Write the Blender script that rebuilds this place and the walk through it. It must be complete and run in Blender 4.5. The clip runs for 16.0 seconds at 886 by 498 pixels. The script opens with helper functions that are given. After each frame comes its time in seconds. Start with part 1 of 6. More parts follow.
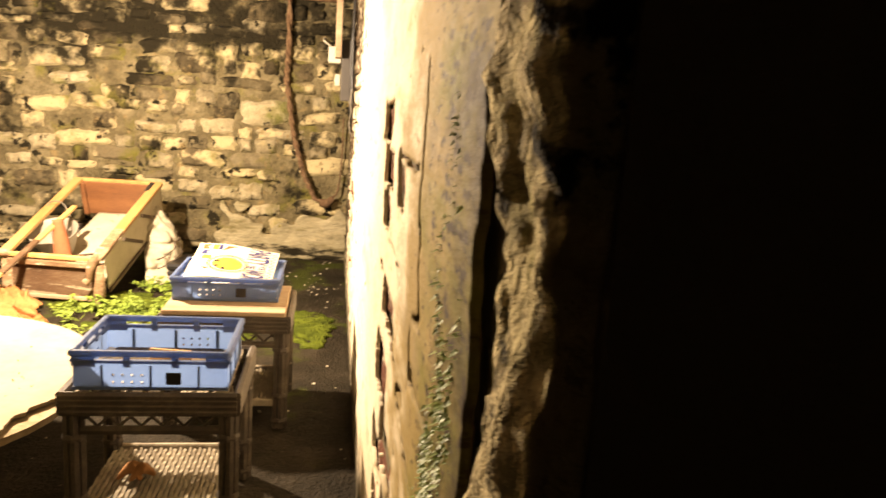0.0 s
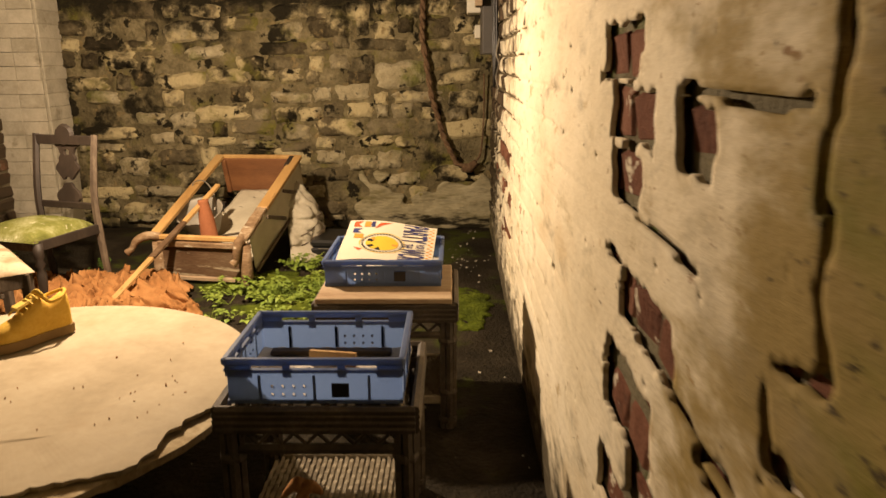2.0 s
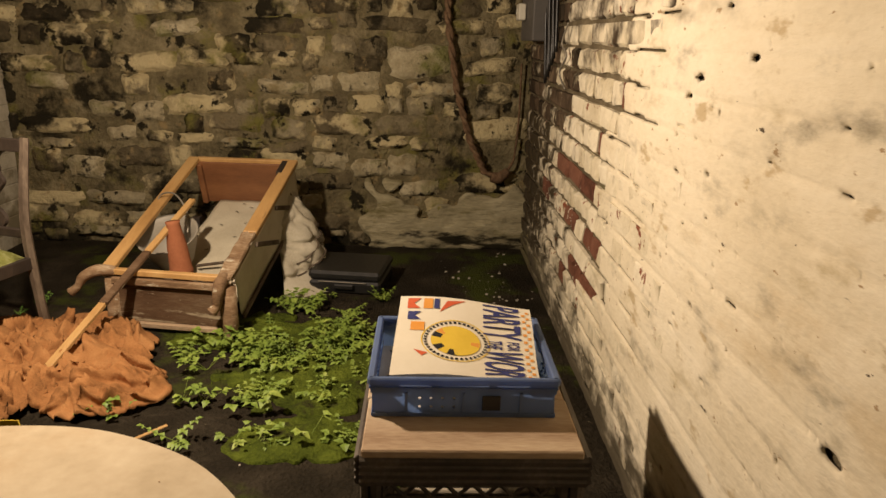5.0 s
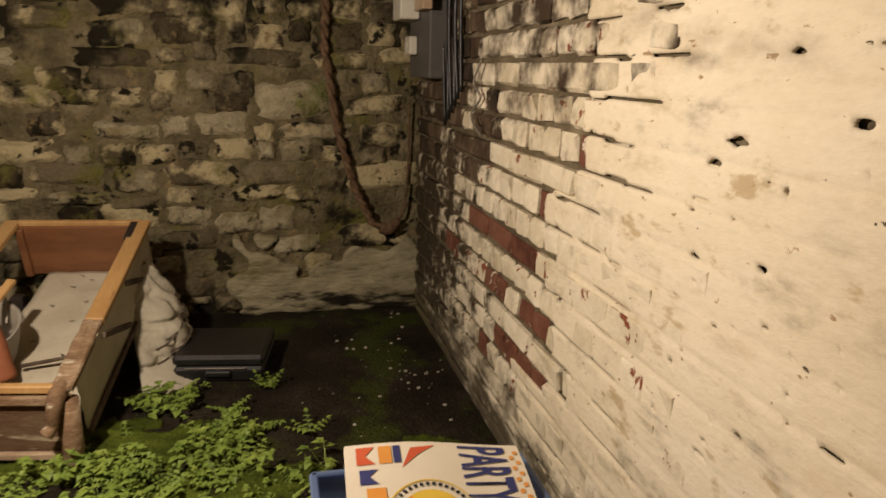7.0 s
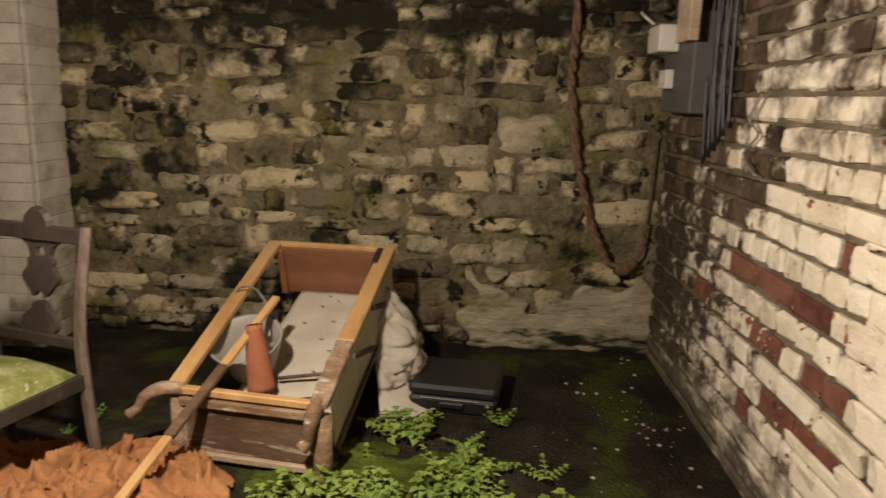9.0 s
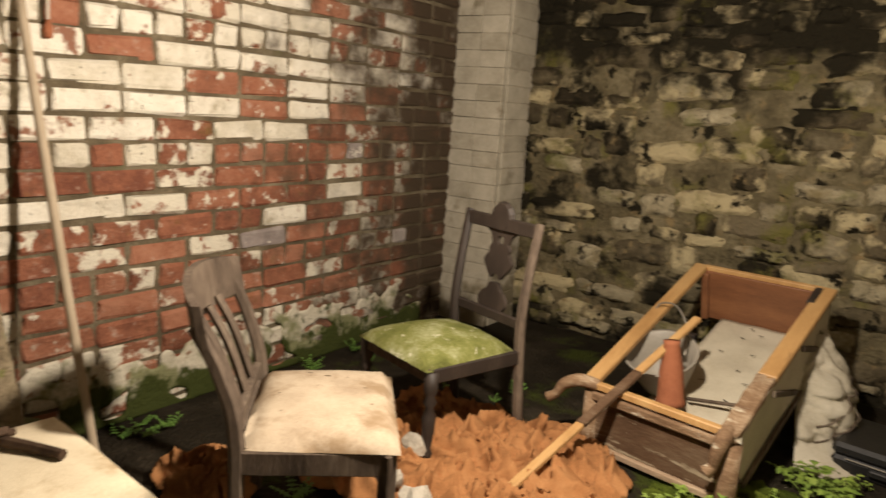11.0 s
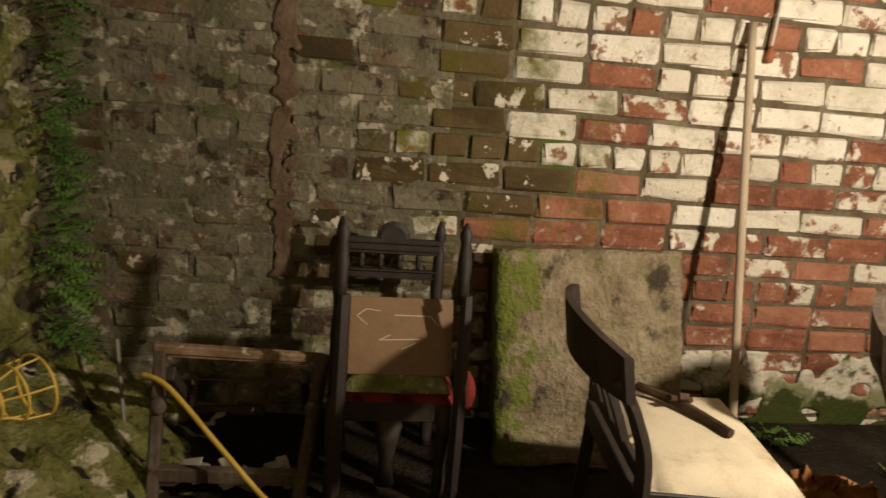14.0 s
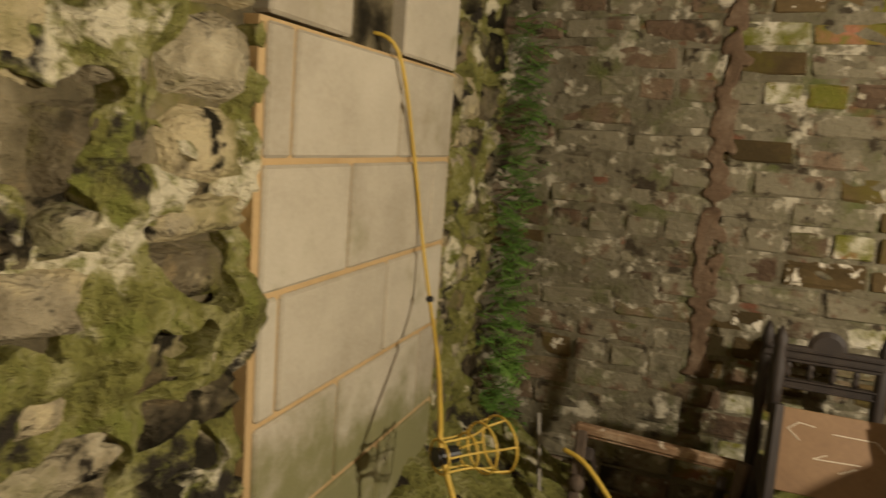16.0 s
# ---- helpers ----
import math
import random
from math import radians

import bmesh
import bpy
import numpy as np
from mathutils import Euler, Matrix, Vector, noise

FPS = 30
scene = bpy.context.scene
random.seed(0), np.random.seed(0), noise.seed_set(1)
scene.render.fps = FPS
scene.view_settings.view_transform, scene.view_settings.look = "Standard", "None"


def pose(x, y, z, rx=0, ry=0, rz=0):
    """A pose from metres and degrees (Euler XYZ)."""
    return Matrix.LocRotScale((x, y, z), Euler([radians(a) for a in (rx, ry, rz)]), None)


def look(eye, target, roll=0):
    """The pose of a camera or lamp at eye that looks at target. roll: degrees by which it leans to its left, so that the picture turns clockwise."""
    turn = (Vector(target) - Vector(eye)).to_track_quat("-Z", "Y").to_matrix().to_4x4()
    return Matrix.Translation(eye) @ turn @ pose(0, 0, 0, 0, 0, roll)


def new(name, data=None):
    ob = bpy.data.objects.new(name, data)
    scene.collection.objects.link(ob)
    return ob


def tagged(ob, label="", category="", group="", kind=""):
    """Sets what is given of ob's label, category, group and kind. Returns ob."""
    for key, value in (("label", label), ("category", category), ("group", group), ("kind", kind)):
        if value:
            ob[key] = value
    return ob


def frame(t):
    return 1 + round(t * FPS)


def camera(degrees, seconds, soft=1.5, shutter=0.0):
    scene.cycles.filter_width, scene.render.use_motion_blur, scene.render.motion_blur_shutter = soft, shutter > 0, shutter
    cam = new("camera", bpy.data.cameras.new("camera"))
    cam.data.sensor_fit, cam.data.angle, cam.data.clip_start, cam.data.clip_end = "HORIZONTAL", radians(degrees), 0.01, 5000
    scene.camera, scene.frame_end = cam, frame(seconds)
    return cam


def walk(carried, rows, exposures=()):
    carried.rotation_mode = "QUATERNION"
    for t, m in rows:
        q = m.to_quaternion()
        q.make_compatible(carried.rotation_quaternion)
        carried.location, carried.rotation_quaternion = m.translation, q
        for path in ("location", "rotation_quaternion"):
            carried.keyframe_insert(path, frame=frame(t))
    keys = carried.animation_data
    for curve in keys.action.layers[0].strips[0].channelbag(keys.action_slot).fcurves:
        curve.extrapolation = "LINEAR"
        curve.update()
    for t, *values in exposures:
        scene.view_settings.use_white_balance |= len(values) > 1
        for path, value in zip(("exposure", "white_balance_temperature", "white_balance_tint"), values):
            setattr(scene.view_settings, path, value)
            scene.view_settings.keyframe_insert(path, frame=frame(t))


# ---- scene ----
cam = camera(63.3, 16.0, soft=1.5, shutter=0.3)
PATH = [
    (0, (-0.117, -0.063, 1.244), (0.195, 1.873, 0.853), 4.1),
    (0.5, (-0.164, -0.015, 1.229), (-0.063, 1.929, 0.773), 3.8),
    (1, (-0.192, 0.017, 1.217), (-0.19, 1.948, 0.694), 3.6),
    (1.5, (-0.207, 0.088, 1.206), (-0.196, 2.011, 0.655), 2.1),
    (2, (-0.258, 0.358, 1.191), (-0.29, 2.292, 0.683), -0.4),
    (2.5, (-0.297, 0.692, 1.239), (-0.432, 2.564, 0.548), 1.0),
    (3, (-0.36, 0.739, 1.291), (-0.54, 2.623, 0.646), 0.7),
    (3.2, (-0.412, 0.78, 1.294), (-0.482, 2.688, 0.701), 0.6),
    (5.3, (-0.638, 1.373, 1.226), (-0.567, 3.294, 0.676), 0.7),
    (5.5, (-0.69, 1.427, 1.228), (-0.595, 3.35, 0.689), 0.2),
    (6, (-0.793, 1.549, 1.218), (-0.555, 3.458, 0.673), 0.8),
    (6.5, (-0.789, 1.668, 1.229), (-0.453, 3.563, 0.681), 0.3),
    (7, (-0.751, 1.81, 1.261), (-0.289, 3.695, 0.778), 1.6),
    (7.5, (-0.81, 1.86, 1.273), (-0.2, 3.709, 0.815), 1.0),
    (8, (-0.859, 1.899, 1.278), (-0.349, 3.787, 0.86), 1.4),
    (8.5, (-0.893, 1.922, 1.29), (-0.618, 3.859, 0.877), 0.3),
    (8.7, (-0.911, 1.928, 1.273), (-0.782, 3.882, 0.867), 0.9),
    (10.8, (-0.975, 1.839, 1.212), (-1.957, 3.539, 0.832), 3.4),
    (11, (-0.977, 1.809, 1.208), (-2.087, 3.428, 0.824), 4.0),
    (11.5, (-0.985, 1.741, 1.219), (-2.349, 3.146, 0.814), 5.3),
    (12, (-0.98, 1.693, 1.213), (-2.509, 2.911, 0.792), 6.6),
    (12.5, (-1.052, 1.68, 1.208), (-2.757, 2.629, 0.771), 7.9),
    (13, (-1.075, 1.658, 1.212), (-2.899, 2.339, 0.757), 6.0),
    (13.5, (-1.03, 1.6, 1.217), (-2.9, 2.129, 0.747), 5.7),
    (14, (-0.957, 1.562, 1.215), (-2.875, 1.862, 0.733), 5.3),
    (14.5, (-0.912, 1.536, 1.213), (-2.853, 1.638, 0.742), 4.5),
    (15, (-0.886, 1.501, 1.228), (-2.839, 1.424, 0.807), 4.2),
    (15.5, (-0.868, 1.436, 1.232), (-2.815, 1.139, 0.885), 5.1),
    (16, (-0.843, 1.368, 1.225), (-2.7, 0.694, 0.911), 4.4),
]
walk(cam, [(t, look(e, g, r)) for t, e, g, r in PATH],
     exposures=((0, 2.18, 7400, 17), (0.5, 1.18, 7600, 17), (1, 0.68, 7600, 17), (1.5, 0.54, 7500, 17), (2, 0.52, 7500, 17), (2.5, 0.44, 7300, 17), (3.2, 0.36, 7100, 17), (5.5, -0.24, 6500, 15),
                (7, -0.36, 6150, 16), (8.5, -0.08, 5700, 16), (11, 0.16, 5850, 12), (12.5, -0.14, 5950, 12), (14, 0.02, 6000, 10), (16, 0.58, 6050, 8)))

# ---- light ----
world = bpy.data.worlds.new("night")
scene.world = world
world.use_nodes = True
world.node_tree.nodes["Background"].inputs[0].default_value = (1.0, 0.8, 0.6, 1)
world.node_tree.nodes["Background"].inputs[1].default_value = 0.0
LAMP = (-1.60, 3.20, 1.50)
bulb = bpy.data.lights.new("hanging_bulb", "POINT")
bulb.energy, bulb.color, bulb.shadow_soft_size = 165.0, (1.0, 0.82, 0.60), 0.04
new("hanging_bulb", bulb).location = LAMP

# ---- rooms ----
XW, YN, YS = -3.30, 5.52, 0.66
TOP = 2.35


# ---- materials ----
def surf(name, stops, s1=3.0, s2=70.0, rough=0.85, bump=0.35, dist=0.006, layers=(), rnd=0.0, metal=0.0, coarse=0.0, stretch=(1, 1, 1), spread=0.14):
    """A surface from a ramp of colours over two noises; layers lie on it as (colour, scale, low, high, axis, v0, v1, amount)."""
    m = bpy.data.materials.new(name)
    m.use_nodes = True
    nt = m.node_tree
    nodes, link = nt.nodes, nt.links.new
    bsdf = nodes["Principled BSDF"]
    bsdf.inputs["Roughness"].default_value = rough
    bsdf.inputs["Metallic"].default_value = metal
    bsdf.inputs["Specular IOR Level"].default_value = 0.5 if rough < 0.66 else 0.10
    geo = nodes.new("ShaderNodeNewGeometry")
    mapn = nodes.new("ShaderNodeMapping")
    mapn.inputs["Scale"].default_value = stretch
    link(geo.outputs["Position"], mapn.inputs["Vector"])
    sep = nodes.new("ShaderNodeSeparateXYZ")
    link(geo.outputs["Position"], sep.inputs[0])

    def noise_of(scale, detail=6.0, shift=0.0, straight=False):
        n = nodes.new("ShaderNodeTexNoise")
        n.inputs["Scale"].default_value = scale
        n.inputs["Detail"].default_value = detail
        n.inputs["Roughness"].default_value = 0.62
        src = geo.outputs["Position"] if straight else mapn.outputs["Vector"]
        if shift:
            add = nodes.new("ShaderNodeVectorMath")
            add.inputs[1].default_value = (shift, shift * 1.7, -shift)
            link(src, add.inputs[0])
            src = add.outputs[0]
        link(src, n.inputs["Vector"])
        return n.outputs["Fac"]

    def maths(op, a, b, c=None):
        n = nodes.new("ShaderNodeMath")
        n.operation = op
        for i, v in enumerate((a, b, c)):
            if v is None:
                continue
            if isinstance(v, (int, float)):
                n.inputs[i].default_value = v
            else:
                link(v, n.inputs[i])
        return n.outputs[0]

    big, fine = noise_of(s1), noise_of(s2, 4.0)
    f = maths("ADD", maths("MULTIPLY", big, 0.72), maths("MULTIPLY", fine, 0.28))
    if rnd:
        info = nodes.new("ShaderNodeObjectInfo")
        lot = maths("FRACT", maths("ADD", info.outputs["Random"], geo.outputs["Random Per Island"]), 0.0)
        f = maths("ADD", f, maths("MULTIPLY", maths("SUBTRACT", lot, 0.5), rnd))
    ramp = nodes.new("ShaderNodeValToRGB")
    els = ramp.color_ramp.elements
    while len(els) < len(stops):
        els.new(0.5)
    for i, c in enumerate(stops):
        els[i].position = 0.3 + 0.4 * i / max(1, len(stops) - 1)
        els[i].color = (*c, 1)
    link(f, ramp.inputs[0])
    col = ramp.outputs[0]
    for k, (c, sc, lo, hi, axis, v0, v1, amount) in enumerate(layers):
        g = noise_of(sc, 7.0, 3.1 + 5.3 * k)
        if axis:
            mr = nodes.new("ShaderNodeMapRange")
            mr.inputs[1].default_value, mr.inputs[2].default_value = v0, v1
            mr.inputs[3].default_value, mr.inputs[4].default_value = 0.0, amount
            link(sep.outputs["XYZ".index(axis)], mr.inputs[0])
            g = maths("ADD", g, mr.outputs[0])
        if rnd and k == 0:
            g = maths("ADD", g, maths("MULTIPLY", maths("SUBTRACT", maths("FRACT", maths("MULTIPLY", lot, 7.3), 0.0), 0.5), spread))
        sm = nodes.new("ShaderNodeMapRange")
        sm.interpolation_type = "SMOOTHSTEP"
        sm.inputs[1].default_value, sm.inputs[2].default_value = lo, hi
        link(g, sm.inputs[0])
        mix = nodes.new("ShaderNodeMix")
        mix.data_type = "RGBA"
        link(sm.outputs[0], mix.inputs["Factor"])
        link(col, mix.inputs["A"])
        mix.inputs["B"].default_value = (*c, 1)
        col = mix.outputs["Result"]
    link(col, bsdf.inputs["Base Color"])
    if bump:
        b = nodes.new("ShaderNodeBump")
        b.inputs["Strength"].default_value = bump
        b.inputs["Distance"].default_value = dist
        h = maths("ADD", fine, maths("MULTIPLY", big, coarse)) if coarse else fine
        link(h, b.inputs["Height"])
        link(b.outputs[0], bsdf.inputs["Normal"])
        rr = maths("ADD", rough - 0.12, maths("MULTIPLY", fine, 0.24))
        link(rr, bsdf.inputs["Roughness"])
    return m


MOSS, DARK = (0.075, 0.105, 0.018), (0.025, 0.02, 0.014)
m_plaster = surf("painted_plaster", [(0.60, 0.52, 0.37), (0.72, 0.64, 0.48), (0.79, 0.72, 0.57)], 2.2, 45, 0.75, 0.45, 0.006, [
    ((0.55, 0.43, 0.26), 2.0, 0.54, 0.76, "", 0, 0, 0), ((0.50, 0.40, 0.25), 9.0, 0.60, 0.70, "", 0, 0, 0), ((0.36, 0.25, 0.14), 26.0, 0.66, 0.69, "", 0, 0, 0),
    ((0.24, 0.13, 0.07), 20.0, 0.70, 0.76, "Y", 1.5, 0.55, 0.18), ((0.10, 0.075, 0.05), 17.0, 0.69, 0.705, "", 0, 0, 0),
    # Darker towards the near end: real moss and dirt, plus grazing dimness painted in.
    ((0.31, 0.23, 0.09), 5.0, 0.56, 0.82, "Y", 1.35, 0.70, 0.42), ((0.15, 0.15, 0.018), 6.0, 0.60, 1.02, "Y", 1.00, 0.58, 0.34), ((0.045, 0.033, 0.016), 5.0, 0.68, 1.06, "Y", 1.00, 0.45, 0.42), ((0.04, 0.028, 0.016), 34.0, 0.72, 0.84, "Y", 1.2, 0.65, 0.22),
    # Dirty foot, then darker to the corner, then dimming painted in towards the top.
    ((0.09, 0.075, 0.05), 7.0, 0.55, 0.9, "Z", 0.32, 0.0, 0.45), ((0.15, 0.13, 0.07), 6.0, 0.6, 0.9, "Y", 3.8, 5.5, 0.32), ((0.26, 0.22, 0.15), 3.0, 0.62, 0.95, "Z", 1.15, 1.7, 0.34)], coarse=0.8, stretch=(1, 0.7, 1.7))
m_brick_cream = surf("cream_painted_brick", [(0.52, 0.45, 0.31), (0.66, 0.59, 0.44), (0.76, 0.69, 0.54)], 9, 60, 0.8, 0.6, 0.008, [
    # Darker to the corner; dimming towards the top is painted in; dirty foot.
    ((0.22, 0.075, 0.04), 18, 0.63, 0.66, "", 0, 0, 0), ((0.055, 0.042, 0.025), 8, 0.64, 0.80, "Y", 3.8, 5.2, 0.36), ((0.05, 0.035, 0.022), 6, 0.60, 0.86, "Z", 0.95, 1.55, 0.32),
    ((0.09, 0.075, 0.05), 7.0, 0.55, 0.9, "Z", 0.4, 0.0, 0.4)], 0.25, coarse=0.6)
m_brick_sooty = surf("sooty_painted_brick", [(0.03, 0.023, 0.015), (0.075, 0.052, 0.034), (0.14, 0.10, 0.065)], 9, 60, 0.88, 0.7, 0.008, [
    ((0.44, 0.39, 0.27), 16, 0.58, 0.70, "", 0, 0, 0), ((0.028, 0.022, 0.015), 6, 0.54, 0.70, "", 0, 0, 0)], 0.3, coarse=0.7)
m_brick_bare = surf("bare_red_brick", [(0.085, 0.036, 0.024), (0.145, 0.060, 0.038), (0.20, 0.092, 0.060)], 12, 80, 0.9, 0.7, 0.007, [
    ((0.62, 0.56, 0.44), 20, 0.66, 0.70, "", 0, 0, 0), (DARK, 9, 0.62, 0.8, "", 0, 0, 0)], 0.3, coarse=0.5)
WASH, RUST, ALGA = (0.64, 0.59, 0.47), (0.25, 0.125, 0.08), (0.13, 0.13, 0.022)
GREEN_W = (ALGA, 6, 0.62, 0.90, "Y", 2.9, 1.8, 0.30)
GREEN_F = ((0.16, 0.15, 0.035), 19, 0.68, 0.78, "Y", 2.85, 2.0, 0.14)
# Browns the bricks towards the north end, a dimming put into the colour.
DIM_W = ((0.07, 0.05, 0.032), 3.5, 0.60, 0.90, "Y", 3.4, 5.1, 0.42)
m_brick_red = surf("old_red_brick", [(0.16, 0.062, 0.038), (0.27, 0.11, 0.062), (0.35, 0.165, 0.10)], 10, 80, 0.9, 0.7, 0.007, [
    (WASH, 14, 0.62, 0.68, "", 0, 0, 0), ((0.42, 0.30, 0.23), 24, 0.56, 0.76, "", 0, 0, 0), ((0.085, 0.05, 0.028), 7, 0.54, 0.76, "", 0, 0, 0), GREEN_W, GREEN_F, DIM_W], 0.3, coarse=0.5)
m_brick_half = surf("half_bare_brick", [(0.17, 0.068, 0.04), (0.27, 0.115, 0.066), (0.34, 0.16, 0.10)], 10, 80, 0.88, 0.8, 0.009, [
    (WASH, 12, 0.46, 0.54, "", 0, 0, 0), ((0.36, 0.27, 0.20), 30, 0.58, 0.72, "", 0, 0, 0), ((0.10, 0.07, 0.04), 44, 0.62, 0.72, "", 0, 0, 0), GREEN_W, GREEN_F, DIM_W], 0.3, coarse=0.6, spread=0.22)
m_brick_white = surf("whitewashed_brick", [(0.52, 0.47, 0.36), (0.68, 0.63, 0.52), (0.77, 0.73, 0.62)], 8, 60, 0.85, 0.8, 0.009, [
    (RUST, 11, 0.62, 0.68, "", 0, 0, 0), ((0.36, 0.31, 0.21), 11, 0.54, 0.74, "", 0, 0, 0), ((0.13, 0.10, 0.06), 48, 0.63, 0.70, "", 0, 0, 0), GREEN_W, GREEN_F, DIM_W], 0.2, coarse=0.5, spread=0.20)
m_brick_olive = surf("algae_shade_brown_brick", [(0.055, 0.040, 0.018), (0.092, 0.064, 0.028), (0.135, 0.095, 0.045)], 8, 80, 0.85, 0.6, 0.007, [
    (WASH, 14, 0.60, 0.64, "", 0, 0, 0), ((0.10, 0.085, 0.018), 5, 0.50, 0.72, "", 0, 0, 0)], 0.3, coarse=0.5)
m_brick_grime = surf("limewashed_grimy_brick", [(0.075, 0.05, 0.032), (0.13, 0.088, 0.056), (0.19, 0.14, 0.09)], 9, 60, 0.92, 0.9, 0.010, [
    ((0.19, 0.168, 0.112), 8, 0.44, 0.52, "", 0, 0, 0), ((0.38, 0.345, 0.25), 21, 0.56, 0.64, "", 0, 0, 0), ((0.10, 0.105, 0.04), 6, 0.50, 0.72, "", 0, 0, 0),
    ((0.05, 0.04, 0.026), 13, 0.58, 0.66, "", 0, 0, 0), (DARK, 4, 0.60, 0.78, "Z", 0.55, 0.1, 0.2)], 0.25, coarse=0.9, spread=0.24)
m_base_coat = surf("flaking_base_coat", [(0.40, 0.36, 0.27), (0.58, 0.53, 0.41), (0.68, 0.63, 0.51)], 9, 60, 0.9, 0.9, 0.010, [
    ((0.26, 0.16, 0.10), 15, 0.57, 0.63, "", 0, 0, 0), ((0.22, 0.22, 0.11), 7, 0.50, 0.68, "Z", 0.26, 0.08, 0.2), ((0.05, 0.06, 0.015), 9, 0.54, 0.66, "Z", 0.18, 0.0, 0.34)], coarse=0.8)
m_smear = surf("greened_lime_smear", [(0.08, 0.068, 0.042), (0.145, 0.128, 0.084), (0.23, 0.205, 0.142)], 7, 60, 0.93, 0.9, 0.010, [
    ((0.44, 0.40, 0.30), 11, 0.54, 0.62, "", 0, 0, 0), ((0.16, 0.075, 0.045), 8, 0.60, 0.66, "", 0, 0, 0), ((0.095, 0.105, 0.035), 5, 0.50, 0.70, "", 0, 0, 0), ((0.05, 0.04, 0.026), 12, 0.57, 0.64, "", 0, 0, 0)], coarse=1.0)
m_seam = surf("rust_brown_seam", [(0.08, 0.052, 0.032), (0.13, 0.088, 0.055), (0.20, 0.15, 0.10)], 12, 70, 0.9, 0.8, 0.008)
m_brick_grey = surf("blue_grey_brick", [(0.16, 0.13, 0.12), (0.26, 0.22, 0.20), (0.35, 0.31, 0.28)], 12, 80, 0.85, 0.6, 0.006, [
    ((0.62, 0.57, 0.48), 22, 0.62, 0.68, "", 0, 0, 0)], 0.2)
m_mortar = surf("dark_mortar", [(0.055, 0.042, 0.026), (0.125, 0.10, 0.062), (0.25, 0.21, 0.14)], 6, 70, 0.95, 0.8, 0.01, [
    (MOSS, 4, 0.62, 0.82, "Y", 2.8, 1.8, 0.2), ((0.17, 0.15, 0.10), 9, 0.62, 0.78, "Y", 1.9, 1.3, 0.34)], coarse=1.0)
m_stone_pale = surf("limewashed_stone", [(0.20, 0.17, 0.10), (0.37, 0.32, 0.205), (0.54, 0.48, 0.33)], 11, 55, 0.9, 1.0, 0.014, [
    ((0.20, 0.16, 0.08), 8, 0.50, 0.72, "", 0, 0, 0), ((0.15, 0.15, 0.05), 4, 0.52, 0.70, "", 0, 0, 0), (DARK, 13, 0.55, 0.66, "", 0, 0, 0)], coarse=1.2)
# Near-black blotches thicken to the west, above 1.05 m and at the foot.
LIME, NEAR_BLACK, ALGAE = (0.48, 0.405, 0.235), (0.020, 0.017, 0.010), (0.15, 0.14, 0.035)
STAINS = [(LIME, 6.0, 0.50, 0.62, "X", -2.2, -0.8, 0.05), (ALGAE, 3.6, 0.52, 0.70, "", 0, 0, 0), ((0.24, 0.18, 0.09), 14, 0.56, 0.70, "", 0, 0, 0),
          (NEAR_BLACK, 2.6, 0.56, 0.66, "X", -1.2, -2.9, 0.05), (NEAR_BLACK, 9.0, 0.585, 0.64, "", 0, 0, 0), (NEAR_BLACK, 4.0, 0.64, 0.84, "Z", 1.05, 1.7, 0.30), (NEAR_BLACK, 5.0, 0.66, 0.78, "Z", 0.22, 0.02, 0.26)]
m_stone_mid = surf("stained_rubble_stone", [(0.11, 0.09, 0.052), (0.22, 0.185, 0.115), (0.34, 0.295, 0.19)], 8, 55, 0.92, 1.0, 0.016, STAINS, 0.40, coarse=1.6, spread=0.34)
m_stone_dark = surf("dark_rubble_stone", [(0.035, 0.028, 0.017), (0.09, 0.072, 0.042), (0.17, 0.14, 0.085)], 8, 55, 0.92, 1.0, 0.016, STAINS, 0.40, coarse=1.6, spread=0.34)
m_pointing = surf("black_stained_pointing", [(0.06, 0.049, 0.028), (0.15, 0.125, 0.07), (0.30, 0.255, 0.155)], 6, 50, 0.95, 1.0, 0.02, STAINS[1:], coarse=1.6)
m_render = surf("smeared_lime_render", [(0.16, 0.14, 0.085), (0.34, 0.30, 0.19), (0.50, 0.45, 0.31)], 4, 40, 0.92, 0.8, 0.012, [
    (DARK, 5, 0.60, 0.72, "", 0, 0, 0), ((0.13, 0.11, 0.045), 4, 0.52, 0.72, "", 0, 0, 0), (NEAR_BLACK, 6, 0.68, 0.84, "Z", 0.30, 0.0, 0.3)], coarse=1.5, stretch=(0.6, 1, 2.4))
m_block = surf("concrete_block", [(0.33, 0.29, 0.21), (0.43, 0.385, 0.29), (0.50, 0.455, 0.35)], 3.5, 120, 0.92, 0.5, 0.004, [
    ((0.24, 0.20, 0.12), 3, 0.58, 0.8, "", 0, 0, 0), ((0.20, 0.19, 0.09), 4, 0.55, 0.8, "Z", 0.75, 0.35, 0.3)], 0.2)
m_joint = surf("ochre_mortar_joint", [(0.38, 0.26, 0.12), (0.50, 0.36, 0.18)], 6, 90, 0.95, 0.6, 0.005)
m_earth = surf("damp_black_earth", [(0.010, 0.008, 0.005), (0.024, 0.019, 0.012), (0.055, 0.044, 0.030)], 4, 60, 0.75, 1.0, 0.02, [
    ((0.045, 0.055, 0.010), 3.0, 0.60, 0.72, "Y", 2.8, 3.6, 0.08), ((0.17, 0.145, 0.10), 30, 0.69, 0.73, "", 0, 0, 0)], coarse=1.0)
